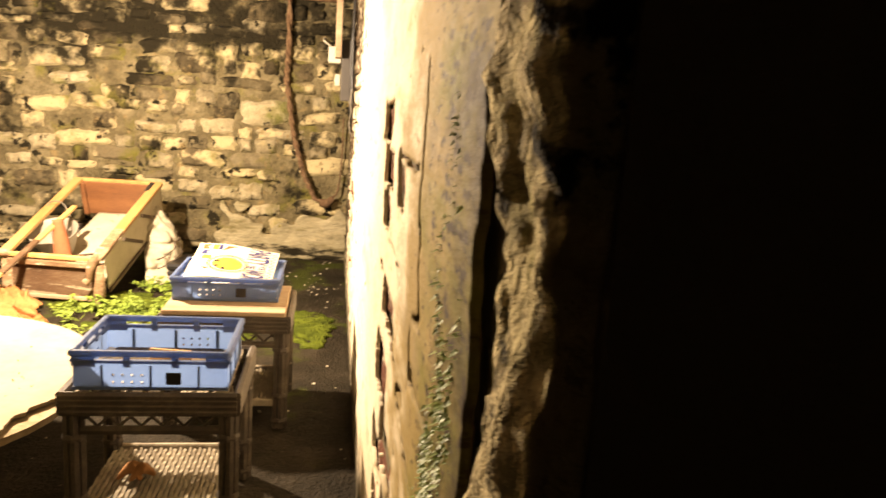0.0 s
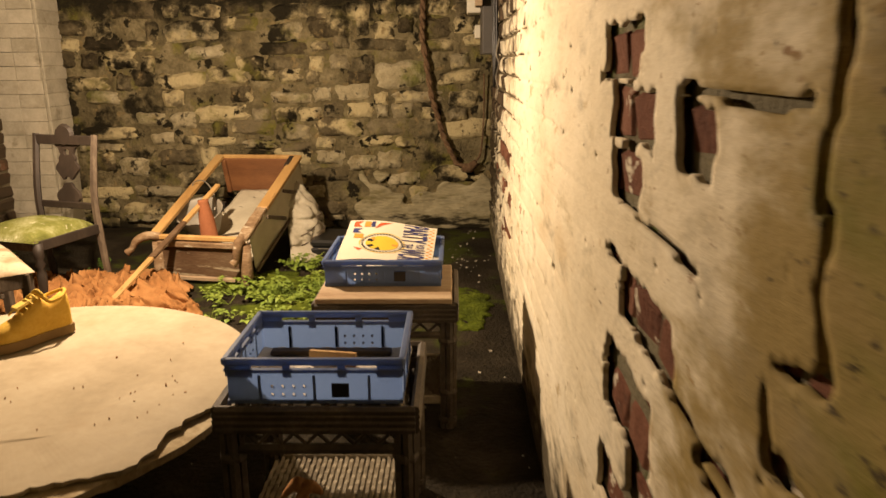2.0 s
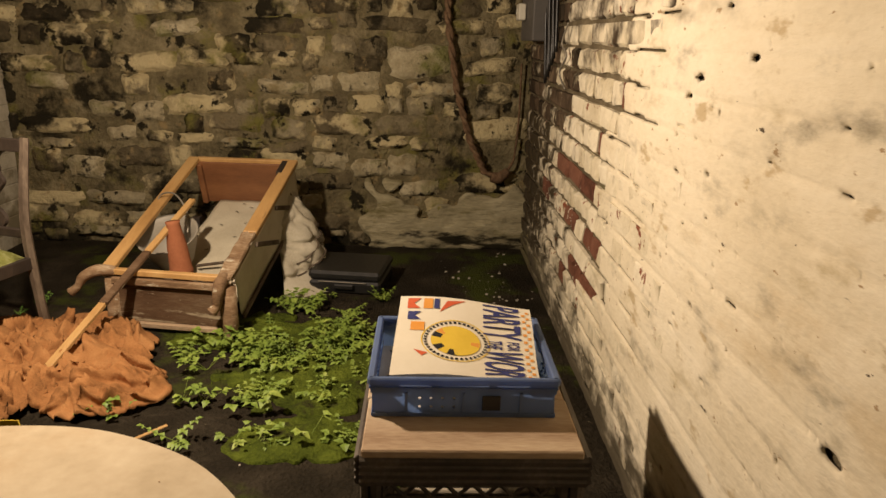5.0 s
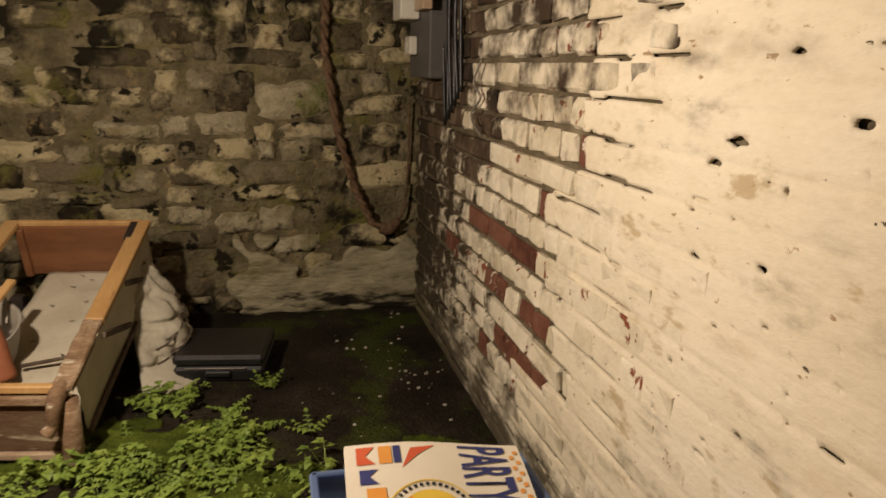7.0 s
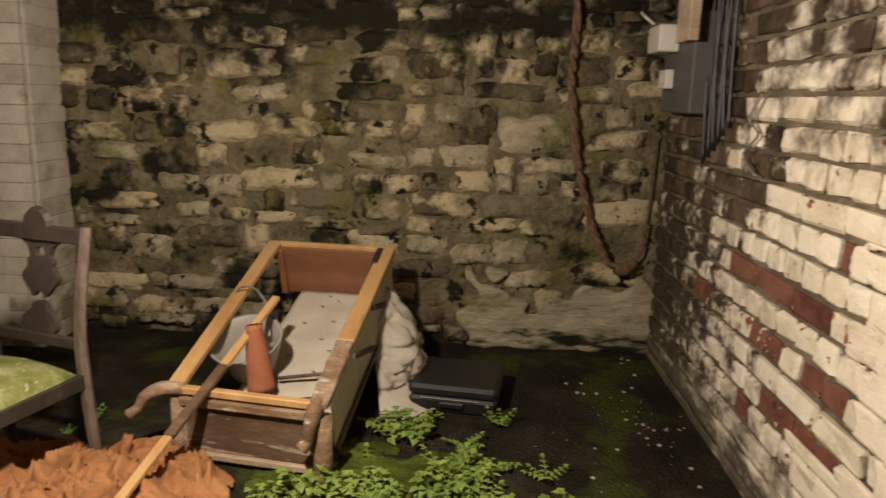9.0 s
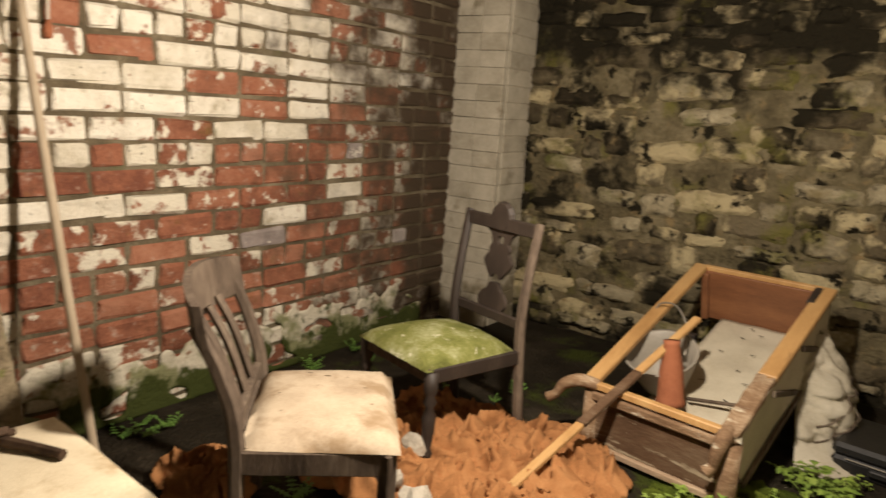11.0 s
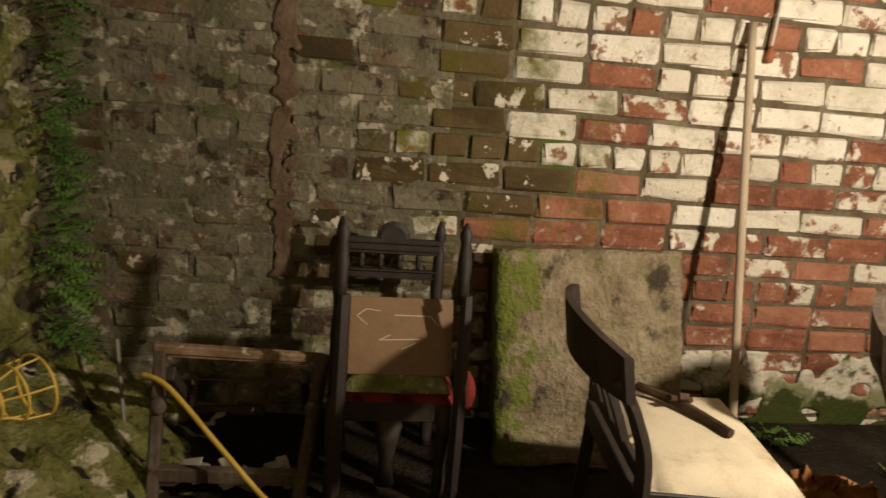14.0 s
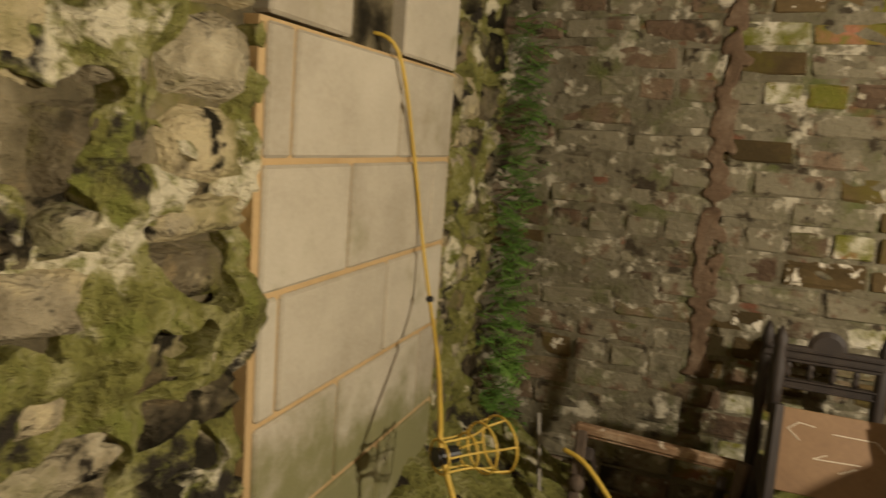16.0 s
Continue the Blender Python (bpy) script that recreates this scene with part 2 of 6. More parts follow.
m_ground_moss = surf("bright_ground_moss", [(0.025, 0.035, 0.006), (0.075, 0.10, 0.012), (0.16, 0.20, 0.026)], 7, 90, 0.95, 1.0, 0.015, [
    ((0.03, 0.03, 0.010), 8, 0.56, 0.68, "", 0, 0, 0)], coarse=1.0)
m_mossy = surf("mossy_limewash", [(0.06, 0.055, 0.02), (0.19, 0.185, 0.05), (0.40, 0.37, 0.19)], 9, 70, 0.95, 1.0, 0.02, [
    ((0.60, 0.55, 0.38), 7, 0.55, 0.62, "", 0, 0, 0), ((0.035, 0.03, 0.022), 6, 0.55, 0.62, "", 0, 0, 0), ((0.18, 0.19, 0.045), 13, 0.55, 0.66, "", 0, 0, 0)], coarse=1.4)
m_ceiling = surf("sooty_boards", [(0.04, 0.03, 0.02), (0.09, 0.07, 0.05)], 5, 60, 0.9, 0.4)
# Near-black colour stands in for the passage getting no light.
m_blackwall = surf("shade_black_wall", [(0.03, 0.025, 0.02), (0.06, 0.05, 0.04)], 5, 60, 0.95, 0.4)
m_leaf = surf("weed_leaf", [(0.085, 0.14, 0.02), (0.17, 0.25, 0.035), (0.32, 0.38, 0.075)], 9, 60, 0.55, 0.2, 0.002)
m_fern = surf("fern_leaf", [(0.06, 0.13, 0.02), (0.11, 0.22, 0.032), (0.18, 0.30, 0.05)], 8, 60, 0.6, 0.2, 0.002)
m_tabletop = surf("weathered_pale_tabletop", [(0.27, 0.215, 0.135), (0.36, 0.295, 0.20), (0.43, 0.365, 0.26)], 4.0, 30, 0.7, 0.3, 0.003, [
    ((0.28, 0.20, 0.11), 2.6, 0.54, 0.78, "", 0, 0, 0), ((0.07, 0.05, 0.03), 40, 0.735, 0.76, "", 0, 0, 0)])
m_ply = surf("delaminated_ply", [(0.16, 0.11, 0.06), (0.36, 0.28, 0.17), (0.55, 0.47, 0.33)], 9, 60, 0.85, 0.6, 0.006)
m_dark_wood = surf("dark_stained_wood", [(0.012, 0.008, 0.006), (0.025, 0.017, 0.012), (0.055, 0.039, 0.028)], 8, 90, 0.62, 0.4, 0.003, stretch=(1, 1, 0.3))
m_grey_wood = surf("bleached_dark_wood", [(0.03, 0.022, 0.016), (0.10, 0.075, 0.055), (0.21, 0.165, 0.12)], 7, 90, 0.75, 0.5, 0.004, stretch=(1, 1, 0.3))
m_honey = surf("honey_pine", [(0.33, 0.18, 0.06), (0.46, 0.27, 0.10), (0.55, 0.36, 0.15)], 5, 70, 0.55, 0.35, 0.003, [
    ((0.14, 0.075, 0.03), 8, 0.64, 0.75, "", 0, 0, 0)], stretch=(2.5, 0.5, 0.8))
m_mahogany = surf("brown_veneer", [(0.11, 0.045, 0.02), (0.19, 0.08, 0.033), (0.26, 0.12, 0.05)], 4, 70, 0.5, 0.3, 0.003, [
    ((0.40, 0.33, 0.22), 12, 0.68, 0.75, "", 0, 0, 0)], stretch=(0.5, 1, 2.5))
m_dusty = surf("dusty_brown_veneer", [(0.055, 0.03, 0.016), (0.11, 0.066, 0.038), (0.19, 0.135, 0.085)], 5, 70, 0.75, 0.4, 0.004, [
    ((0.34, 0.28, 0.19), 11, 0.60, 0.70, "Z", 0.14, 0.05, 0.08), ((0.30, 0.25, 0.18), 34, 0.66, 0.70, "", 0, 0, 0)], stretch=(0.5, 1, 2.5))
m_worn_wood = surf("worn_peeling_wood", [(0.08, 0.045, 0.025), (0.22, 0.14, 0.08), (0.42, 0.33, 0.22)], 8, 70, 0.8, 0.6, 0.006, [
    ((0.50, 0.44, 0.33), 14, 0.60, 0.68, "", 0, 0, 0)], stretch=(0.6, 1.5, 2.0))
m_hessian = surf("cream_lining_cloth", [(0.42, 0.37, 0.27), (0.55, 0.50, 0.38), (0.62, 0.57, 0.45)], 4, 140, 0.95, 0.4, 0.003, [
    ((0.22, 0.17, 0.10), 22, 0.68, 0.73, "", 0, 0, 0)])
m_sack = surf("dirty_white_sack", [(0.26, 0.23, 0.17), (0.43, 0.39, 0.30), (0.54, 0.50, 0.40)], 6, 120, 0.85, 0.5, 0.004, [
    ((0.16, 0.13, 0.08), 7, 0.60, 0.75, "", 0, 0, 0)])
m_terracotta = surf("terracotta", [(0.24, 0.085, 0.04), (0.36, 0.14, 0.07)], 9, 80, 0.8, 0.4)
m_orange = surf("orange_rag", [(0.15, 0.068, 0.026), (0.32, 0.148, 0.056), (0.42, 0.22, 0.09)], 6, 160, 0.95, 0.5, 0.003, [
    ((0.12, 0.07, 0.03), 5, 0.60, 0.8, "", 0, 0, 0)])
m_seat_cream = surf("soiled_cream_seat", [(0.24, 0.18, 0.12), (0.40, 0.325, 0.23), (0.50, 0.42, 0.31)], 5, 150, 0.92, 0.4, 0.003, [
    ((0.24, 0.17, 0.10), 5, 0.50, 0.66, "", 0, 0, 0), ((0.07, 0.045, 0.02), 18, 0.64, 0.68, "", 0, 0, 0)])
m_seat_pale = surf("pale_cream_seat", [(0.46, 0.38, 0.25), (0.60, 0.52, 0.37), (0.67, 0.59, 0.43)], 7, 150, 0.92, 0.35, 0.003, [
    ((0.34, 0.25, 0.14), 6, 0.57, 0.76, "", 0, 0, 0), ((0.10, 0.07, 0.04), 45, 0.70, 0.74, "", 0, 0, 0)])
m_seat_green = surf("mossy_seat", [(0.075, 0.085, 0.016), (0.17, 0.175, 0.05), (0.36, 0.36, 0.20)], 9, 90, 0.95, 0.8, 0.008, [
    ((0.52, 0.50, 0.36), 24, 0.60, 0.68, "", 0, 0, 0)], coarse=0.6)
m_red = surf("faded_red_cloth", [(0.16, 0.025, 0.02), (0.28, 0.045, 0.035)], 8, 120, 0.85, 0.4)
m_hardboard = surf("brown_hardboard", [(0.13, 0.07, 0.03), (0.20, 0.115, 0.05), (0.26, 0.16, 0.075)], 3, 90, 0.6, 0.25, 0.002)
m_scratch = surf("pale_scratch", [(0.55, 0.48, 0.36), (0.66, 0.60, 0.48)], 20, 90, 0.9, 0)
m_crate = surf("blue_plastic", [(0.13, 0.18, 0.30), (0.17, 0.235, 0.39), (0.22, 0.29, 0.45)], 5, 60, 0.45, 0.15, 0.002, [
    ((0.06, 0.055, 0.05), 8, 0.62, 0.78, "", 0, 0, 0)])
nt = m_crate.node_tree
tr, mx = nt.nodes.new("ShaderNodeBsdfTranslucent"), nt.nodes.new("ShaderNodeMixShader")
tr.inputs[0].default_value = (0.16, 0.27, 0.56, 1)
mx.inputs[0].default_value = 0.5
nt.links.new(nt.nodes["Principled BSDF"].outputs[0], mx.inputs[1])
nt.links.new(tr.outputs[0], mx.inputs[2])
nt.links.new(mx.outputs[0], nt.nodes["Material Output"].inputs["Surface"])
m_crate_floor = surf("dusty_grey_liner", [(0.34, 0.31, 0.27), (0.54, 0.51, 0.45), (0.66, 0.63, 0.56)], 6, 80, 0.9, 0.3, 0.003)
m_black_plastic = surf("black_plastic", [(0.008, 0.008, 0.008), (0.016, 0.015, 0.014)], 6, 60, 0.4, 0.2, 0.002)
m_wicker = surf("dark_wicker", [(0.025, 0.02, 0.015), (0.07, 0.055, 0.041), (0.17, 0.14, 0.105)], 9, 120, 0.6, 0.5, 0.003)
m_weave = surf("grey_woven_cane", [(0.15, 0.125, 0.095), (0.31, 0.27, 0.205), (0.46, 0.41, 0.32)], 10, 120, 0.75, 0.5, 0.003)
m_board = surf("bleached_board", [(0.22, 0.14, 0.085), (0.40, 0.30, 0.20), (0.54, 0.45, 0.32)], 4, 80, 0.8, 0.45, 0.004, stretch=(0.4, 2, 2))
m_paper = surf("newsprint", [(0.62, 0.56, 0.44), (0.70, 0.645, 0.53)], 4, 60, 0.9, 0.1, 0.002)
m_ink_blue = surf("blue_ink", [(0.035, 0.04, 0.13), (0.055, 0.06, 0.17)], 30, 90, 0.9, 0)
m_ink_yellow = surf("yellow_ink", [(0.62, 0.43, 0.05), (0.70, 0.50, 0.07)], 20, 90, 0.9, 0)
m_ink_red = surf("red_ink", [(0.50, 0.09, 0.04), (0.56, 0.12, 0.05)], 20, 90, 0.9, 0)
m_ink_orange = surf("orange_ink", [(0.62, 0.26, 0.05), (0.66, 0.30, 0.07)], 20, 90, 0.9, 0)
m_ink_black = surf("black_ink", [(0.02, 0.02, 0.02), (0.03, 0.03, 0.03)], 20, 90, 0.9, 0)
m_ink_teal = surf("teal_ink", [(0.03, 0.17, 0.16), (0.04, 0.20, 0.19)], 20, 90, 0.9, 0)
m_shoe = surf("mustard_shoe_suede", [(0.42, 0.24, 0.04), (0.58, 0.36, 0.07), (0.66, 0.45, 0.12)], 9, 110, 0.85, 0.5, 0.003)
m_sole = surf("gum_shoe_sole", [(0.16, 0.10, 0.045), (0.26, 0.17, 0.08)], 9, 90, 0.8, 0.3)
m_lace = surf("yellow_lace", [(0.56, 0.38, 0.08), (0.64, 0.46, 0.14)], 9, 120, 0.9, 0.3)
m_slab = surf("sandstone_slab", [(0.13, 0.10, 0.06), (0.27, 0.215, 0.135), (0.40, 0.335, 0.22)], 9, 45, 0.92, 1.0, 0.02, [
    ((0.17, 0.19, 0.04), 14, 0.56, 0.72, "Y", 2.30, 2.10, 0.24), ((0.07, 0.055, 0.035), 8, 0.54, 0.66, "", 0, 0, 0)], coarse=1.3)
m_pole = surf("bleached_pole", [(0.30, 0.23, 0.15), (0.42, 0.34, 0.24), (0.48, 0.40, 0.29)], 6, 90, 0.75, 0.3, 0.002, stretch=(4, 4, 0.4))
m_yellow = surf("yellow_cable", [(0.44, 0.29, 0.03), (0.56, 0.38, 0.05), (0.62, 0.45, 0.09)], 14, 90, 0.55, 0.15)
m_rust = surf("rusty_cable", [(0.06, 0.04, 0.025), (0.14, 0.085, 0.05), (0.24, 0.17, 0.10)], 24, 90, 0.9, 0.6)
m_white_box = surf("yellowed_white_plastic", [(0.50, 0.47, 0.38), (0.62, 0.59, 0.50)], 9, 80, 0.5, 0.1)
m_grey_box = surf("grey_metal_box", [(0.06, 0.055, 0.05), (0.11, 0.10, 0.09)], 6, 80, 0.6, 0.2)
m_metal = surf("rusty_iron", [(0.03, 0.02, 0.014), (0.07, 0.045, 0.03), (0.12, 0.08, 0.05)], 20, 100, 0.7, 0.5, 0.003, metal=0.4)
m_galv = surf("dull_metal_tube", [(0.20, 0.18, 0.14), (0.34, 0.31, 0.26)], 8, 90, 0.5, 0.3, metal=0.5)
m_bucket = surf("grey_plastic_bowl", [(0.22, 0.20, 0.16), (0.32, 0.29, 0.24)], 6, 90, 0.5, 0.2)
m_rubble = surf("pale_debris", [(0.25, 0.22, 0.17), (0.42, 0.38, 0.31), (0.55, 0.51, 0.43)], 9, 80, 0.9, 0.6, 0.006, rnd=0.3)
m_dead = surf("dead_leaf", [(0.28, 0.13, 0.05), (0.42, 0.22, 0.10)], 14, 90, 0.8, 0.4)
m_column = surf("grey_white_paint", [(0.30, 0.27, 0.20), (0.42, 0.38, 0.295), (0.52, 0.475, 0.375)], 9, 60, 0.85, 0.5, 0.006, [
    ((0.20, 0.17, 0.11), 6, 0.60, 0.78, "Z", 0.6, 0.0, 0.25)], 0.2)


# ---- building helpers ----
def root(name, loc, label, category, group=""):
    e = new(name)
    e.empty_display_size = 0.1
    e.location = loc
    return tagged(e, label, category, group)


def obj(name, bm, material, smooth=False):
    me = bpy.data.meshes.new(name)
    bmesh.ops.recalc_face_normals(bm, faces=bm.faces)
    bm.to_mesh(me)
    bm.free()
    me.materials.append(material)
    if smooth:
        me.polygons.foreach_set("use_smooth", [True] * len(me.polygons))
    return new(name, me)


def part(name, bm, material, parent, label="", smooth=False):
    ob = obj(name, bm, material, smooth)
    ob.parent = parent
    if parent.type == "EMPTY":
        ob.matrix_parent_inverse = Matrix.Translation(parent.location).inverted()
    return tagged(ob, label) if label else ob


def thing(name, bm, material, label, category, group="", kind="", smooth=False):
    return tagged(obj(name, bm, material, smooth), label, category, group, kind)


def box(bm, lo, hi, bev=0.0, m=None):
    r = bmesh.ops.create_cube(bm, size=1.0)
    vs = r["verts"]
    lo, hi = Vector(lo), Vector(hi)
    for v in vs:
        v.co = Vector((lo[i] + (v.co[i] + 0.5) * (hi[i] - lo[i]) for i in range(3)))
    if bev:
        es = list({e for v in vs for e in v.link_edges})
        out = bmesh.ops.bevel(bm, geom=es, offset=bev, segments=1, affect="EDGES", profile=0.5)
        vs = list({v for f in out["faces"] for v in f.verts} | {v for v in vs if v.is_valid})
    if m is not None:
        bmesh.ops.transform(bm, matrix=m, verts=vs)
    return vs


def bar(bm, p, q, w, h, bev=0.003, up=(0, 0, 1)):
    """A squared bar from p to q, w wide across up and h high along it."""
    p, q = Vector(p), Vector(q)
    d = q - p
    x = d.normalized()
    y = Vector(up).cross(x)
    if y.length < 1e-4:
        y = Vector((0, 1, 0)).cross(x)
    y.normalize()
    z = x.cross(y)
    m = Matrix((x, y, z)).transposed().to_4x4()
    m.translation = p
    return box(bm, (0, -w / 2, -h / 2), (d.length, w / 2, h / 2), bev, m)


def tube(bm, pts, r, seg=8, close=False, steps=6):
    """A tube along a smooth line through pts; r: one radius or one for each point."""
    P = [Vector(p) for p in pts]
    n = len(P)
    line, rad = [], []
    rs = r if isinstance(r, (list, tuple)) else [r] * n
    spans = n if close else n - 1
    for i in range(spans):
        a, b, c, d = P[i - 1] if (i or close) else P[0], P[i], P[(i + 1) % n], P[(i + 2) % n] if (i + 2 < n or close) else P[-1]
        for k in range(steps):
            u = k / steps
            line.append(0.5 * ((2 * b) + (c - a) * u + (2 * a - 5 * b + 4 * c - d) * u * u + (3 * b - a - 3 * c + d) * u ** 3))
            rad.append(rs[i] * (1 - u) + rs[(i + 1) % n] * u)
    if not close:
        line.append(P[-1])
        rad.append(rs[-1])
    rings = []
    t0 = (line[1] - line[0]).normalized()
    nrm = t0.orthogonal().normalized()
    L = len(line)
    for i, p in enumerate(line):
        t = (line[(i + 1) % L] - line[i - 1]) if (close or 0 < i < L - 1) else (line[1] - line[0] if i == 0 else line[-1] - line[-2])
        t.normalize()
        nrm = (nrm - t * nrm.dot(t)).normalized()
        bn = t.cross(nrm)
        rings.append([bm.verts.new(p + (nrm * math.cos(2 * math.pi * k / seg) + bn * math.sin(2 * math.pi * k / seg)) * rad[i]) for k in range(seg)])
    for i in range(L if close else L - 1):
        a, b = rings[i], rings[(i + 1) % L]
        for k in range(seg):
            bm.faces.new((a[k], a[(k + 1) % seg], b[(k + 1) % seg], b[k]))
    if not close:
        bm.faces.new(rings[0][::-1])
        bm.faces.new(rings[-1])


def rod(bm, p, q, r0, r1=None, seg=8):
    tube(bm, [p, q], [r0, r0 if r1 is None else r1], seg, steps=1)


def turned(bm, p, q, profile, seg=10):
    """A turned member from p to q: profile of (share of the length, radius)."""
    p, q = Vector(p), Vector(q)
    t = (q - p).normalized()
    n = t.orthogonal().normalized()
    b = t.cross(n)
    rings = [[bm.verts.new(p + (q - p) * s + (n * math.cos(2 * math.pi * k / seg) + b * math.sin(2 * math.pi * k / seg)) * r) for k in range(seg)] for s, r in profile]
    for a, c in zip(rings, rings[1:]):
        for k in range(seg):
            bm.faces.new((a[k], a[(k + 1) % seg], c[(k + 1) % seg], c[k]))
    bm.faces.new(rings[0][::-1])
    bm.faces.new(rings[-1])


def nz(x, y, z=0.0):
    return noise.noise(Vector((x, y, z)))


def pad(bm, corners, z, thick, dome, n=12, inset=0.03):
    """A cushion over four corners (x, y), its underside at z."""
    c = [Vector((*p, 0)) for p in corners]
    rows = []
    for j in range(n + 1):
        row = []
        for i in range(n + 1):
            u, v = i / n, j / n
            p = (c[0] * (1 - u) + c[1] * u) * (1 - v) + (c[3] * (1 - u) + c[2] * u) * v
            e = min(u, 1 - u, v, 1 - v)
            rnd_c = max(0.0, 1 - e / 0.10) ** 2
            h = thick * (1 - rnd_c) + dome * (1 - (2 * u - 1) ** 2) * (1 - (2 * v - 1) ** 2) + 0.004 * nz(p.x * 14, p.y * 14, 3)
            row.append(bm.verts.new((p.x, p.y, z + h)))
        rows.append(row)
    for j in range(n):
        for i in range(n):
            bm.faces.new((rows[j][i], rows[j][i + 1], rows[j + 1][i + 1], rows[j + 1][i]))
    rim = rows[0][:-1] + [r[-1] for r in rows[:-1]] + rows[-1][:0:-1] + [r[0] for r in rows[:0:-1]]
    low = [bm.verts.new((v.co.x, v.co.y, z)) for v in rim]
    for k in range(len(rim)):
        bm.faces.new((rim[k], low[k], low[(k + 1) % len(rim)], rim[(k + 1) % len(rim)]))
    bm.faces.new(low)


def sheet(us, vs, keep, place, thick):
    """A plate of small cells, kept where keep(u, v); place(u, v, depth) gives the point."""
    bm = bmesh.new()
    nu, nv = len(us), len(vs)
    on = [[keep((us[i] + us[i + 1]) / 2, (vs[j] + vs[j + 1]) / 2) for j in range(nv - 1)] for i in range(nu - 1)]
    front, back, rim = {}, {}, {}
    for i in range(nu - 1):
        for j in range(nv - 1):
            for di, dj, a, b in ((1, 0, (i + 1, j), (i + 1, j + 1)), (0, 1, (i, j + 1), (i + 1, j + 1))):
                if i + di < nu - 1 and j + dj < nv - 1 and on[i][j] != on[i + di][j + dj]:
                    rim.setdefault(a, []).append(b)
                    rim.setdefault(b, []).append(a)
    at = {k: (us[k[0]], vs[k[1]]) for k in rim}
    for _ in range(2):
        at = {k: tuple(0.5 * at[k][c] + 0.5 * sum(at[o][c] for o in rim[k]) / len(rim[k]) for c in (0, 1)) for k in at}

    def vert(store, i, j, d):
        if (i, j) not in store:
            store[i, j] = bm.verts.new(place(*at.get((i, j), (us[i], vs[j])), d))
        return store[i, j]

    for i in range(nu - 1):
        for j in range(nv - 1):
            if not on[i][j]:
                continue
            q = [(i, j), (i + 1, j), (i + 1, j + 1), (i, j + 1)]
            bm.faces.new([vert(front, *k, 0.0) for k in q])
            for (a, b), (di, dj) in zip(((q[0], q[1]), (q[1], q[2]), (q[2], q[3]), (q[3], q[0])), ((0, -1), (1, 0), (0, 1), (-1, 0))):
                ii, jj = i + di, j + dj
                if not (0 <= ii < nu - 1 and 0 <= jj < nv - 1) or not on[ii][jj]:
                    bm.faces.new((vert(front, *b, 0.0), vert(front, *a, 0.0), vert(back, *a, thick), vert(back, *b, thick)))
    return bm


def brick_mesh(name, ln, dp, ht, seed, rough=0.003, bev=0.009):
    """One brick with worn, uneven edges, centred, its face towards +y."""
    bm = bmesh.new()
    rng = random.Random(seed)
    box(bm, (-ln / 2, -dp, -ht / 2), (ln / 2, 0, ht / 2), bev)
    for v in bm.verts:
        v.co += Vector((rng.uniform(-1, 1), rng.uniform(-1, 1), rng.uniform(-1, 1))) * rough
    bmesh.ops.recalc_face_normals(bm, faces=bm.faces)
    me = bpy.data.meshes.new(name)
    bm.to_mesh(me)
    bm.free()
    return me


def with_material(me, material, cache={}):
    key = (me.name, material.name)
    if key not in cache:
        c = me.copy()
        c.materials.clear()
        c.materials.append(material)
        cache[key] = c
    return cache[key]


# ---- structure ----
def slab_wall(name, lo, hi, material, label):
    bm = bmesh.new()
    box(bm, lo, hi)
    return thing(name, bm, material, label, "wall", kind="structure")


wall_east = slab_wall("wall_east", (0.017, 0.255, -0.1), (0.36, YN + 0.4, TOP), m_mortar, "cream painted plaster peeling off a brick wall")
wall_west = slab_wall("wall_west", (XW - 0.4, 0.0, -0.1), (XW - 0.010, YN + 0.4, TOP), m_mortar, "red brick wall with flaking whitewash and moss")
wall_south = slab_wall("wall_south", (XW - 0.016, YS - 0.45, -0.1), (-1.05, YS - 0.035, TOP), m_pointing, "rubble stone wall with a blocked-up opening")
# Passage walls are added to close off the dark beyond the opening.
wall_far = slab_wall("wall_passage", (1.3, -2.2, -0.1), (1.5, YN + 0.4, TOP), m_blackwall, "near-black wall added so the passage stays dark")
slab_wall("wall_passage_end", (-3.3, -2.4, -0.1), (1.5, -2.2, TOP), m_blackwall, "near-black end wall added to close the passage")
slab_wall("wall_passage_side", (-1.25, -2.2, -0.1), (-1.05, YS - 0.45, TOP), m_blackwall, "near-black side wall added to close the passage")

bm = bmesh.new()
box(bm, (XW - 0.4, -2.4, TOP), (1.5, YN + 0.4, TOP + 0.1))
thing("ceiling", bm, m_ceiling, "sooty dark boarded ceiling", "ceiling", kind="structure")


def ground_z(x, y):
    z = 0.012 * nz(x * 2.1, y * 2.1) + 0.008 * nz(x * 7, y * 7, 2) + 0.004 * nz(x * 21, y * 21, 5)
    if x < -2.1 and y < 2.2:
        z += 0.30 * max(0.0, min(1.0, (1.15 - y) / 0.5)) * max(0.0, min(1.0, (-2.1 - x) / 0.5)) + 0.02 * nz(x * 11, y * 11, 8) * (y < 1.3)
    return z


def grid(xs, ys, fz):
    bm = bmesh.new()
    vv = [[bm.verts.new((x, y, fz(x, y))) for y in ys] for x in xs]
    for i in range(len(xs) - 1):
        for j in range(len(ys) - 1):
            bm.faces.new((vv[i][j], vv[i + 1][j], vv[i + 1][j + 1], vv[i][j + 1]))
    return bm


floor = thing("floor", grid(np.linspace(XW - 0.05, 1.35, 150).tolist(), np.linspace(-2.25, YN + 0.02, 230).tolist(), ground_z),
              m_earth, "damp black earth floor with moss and grit", "floor", kind="structure", smooth=True)

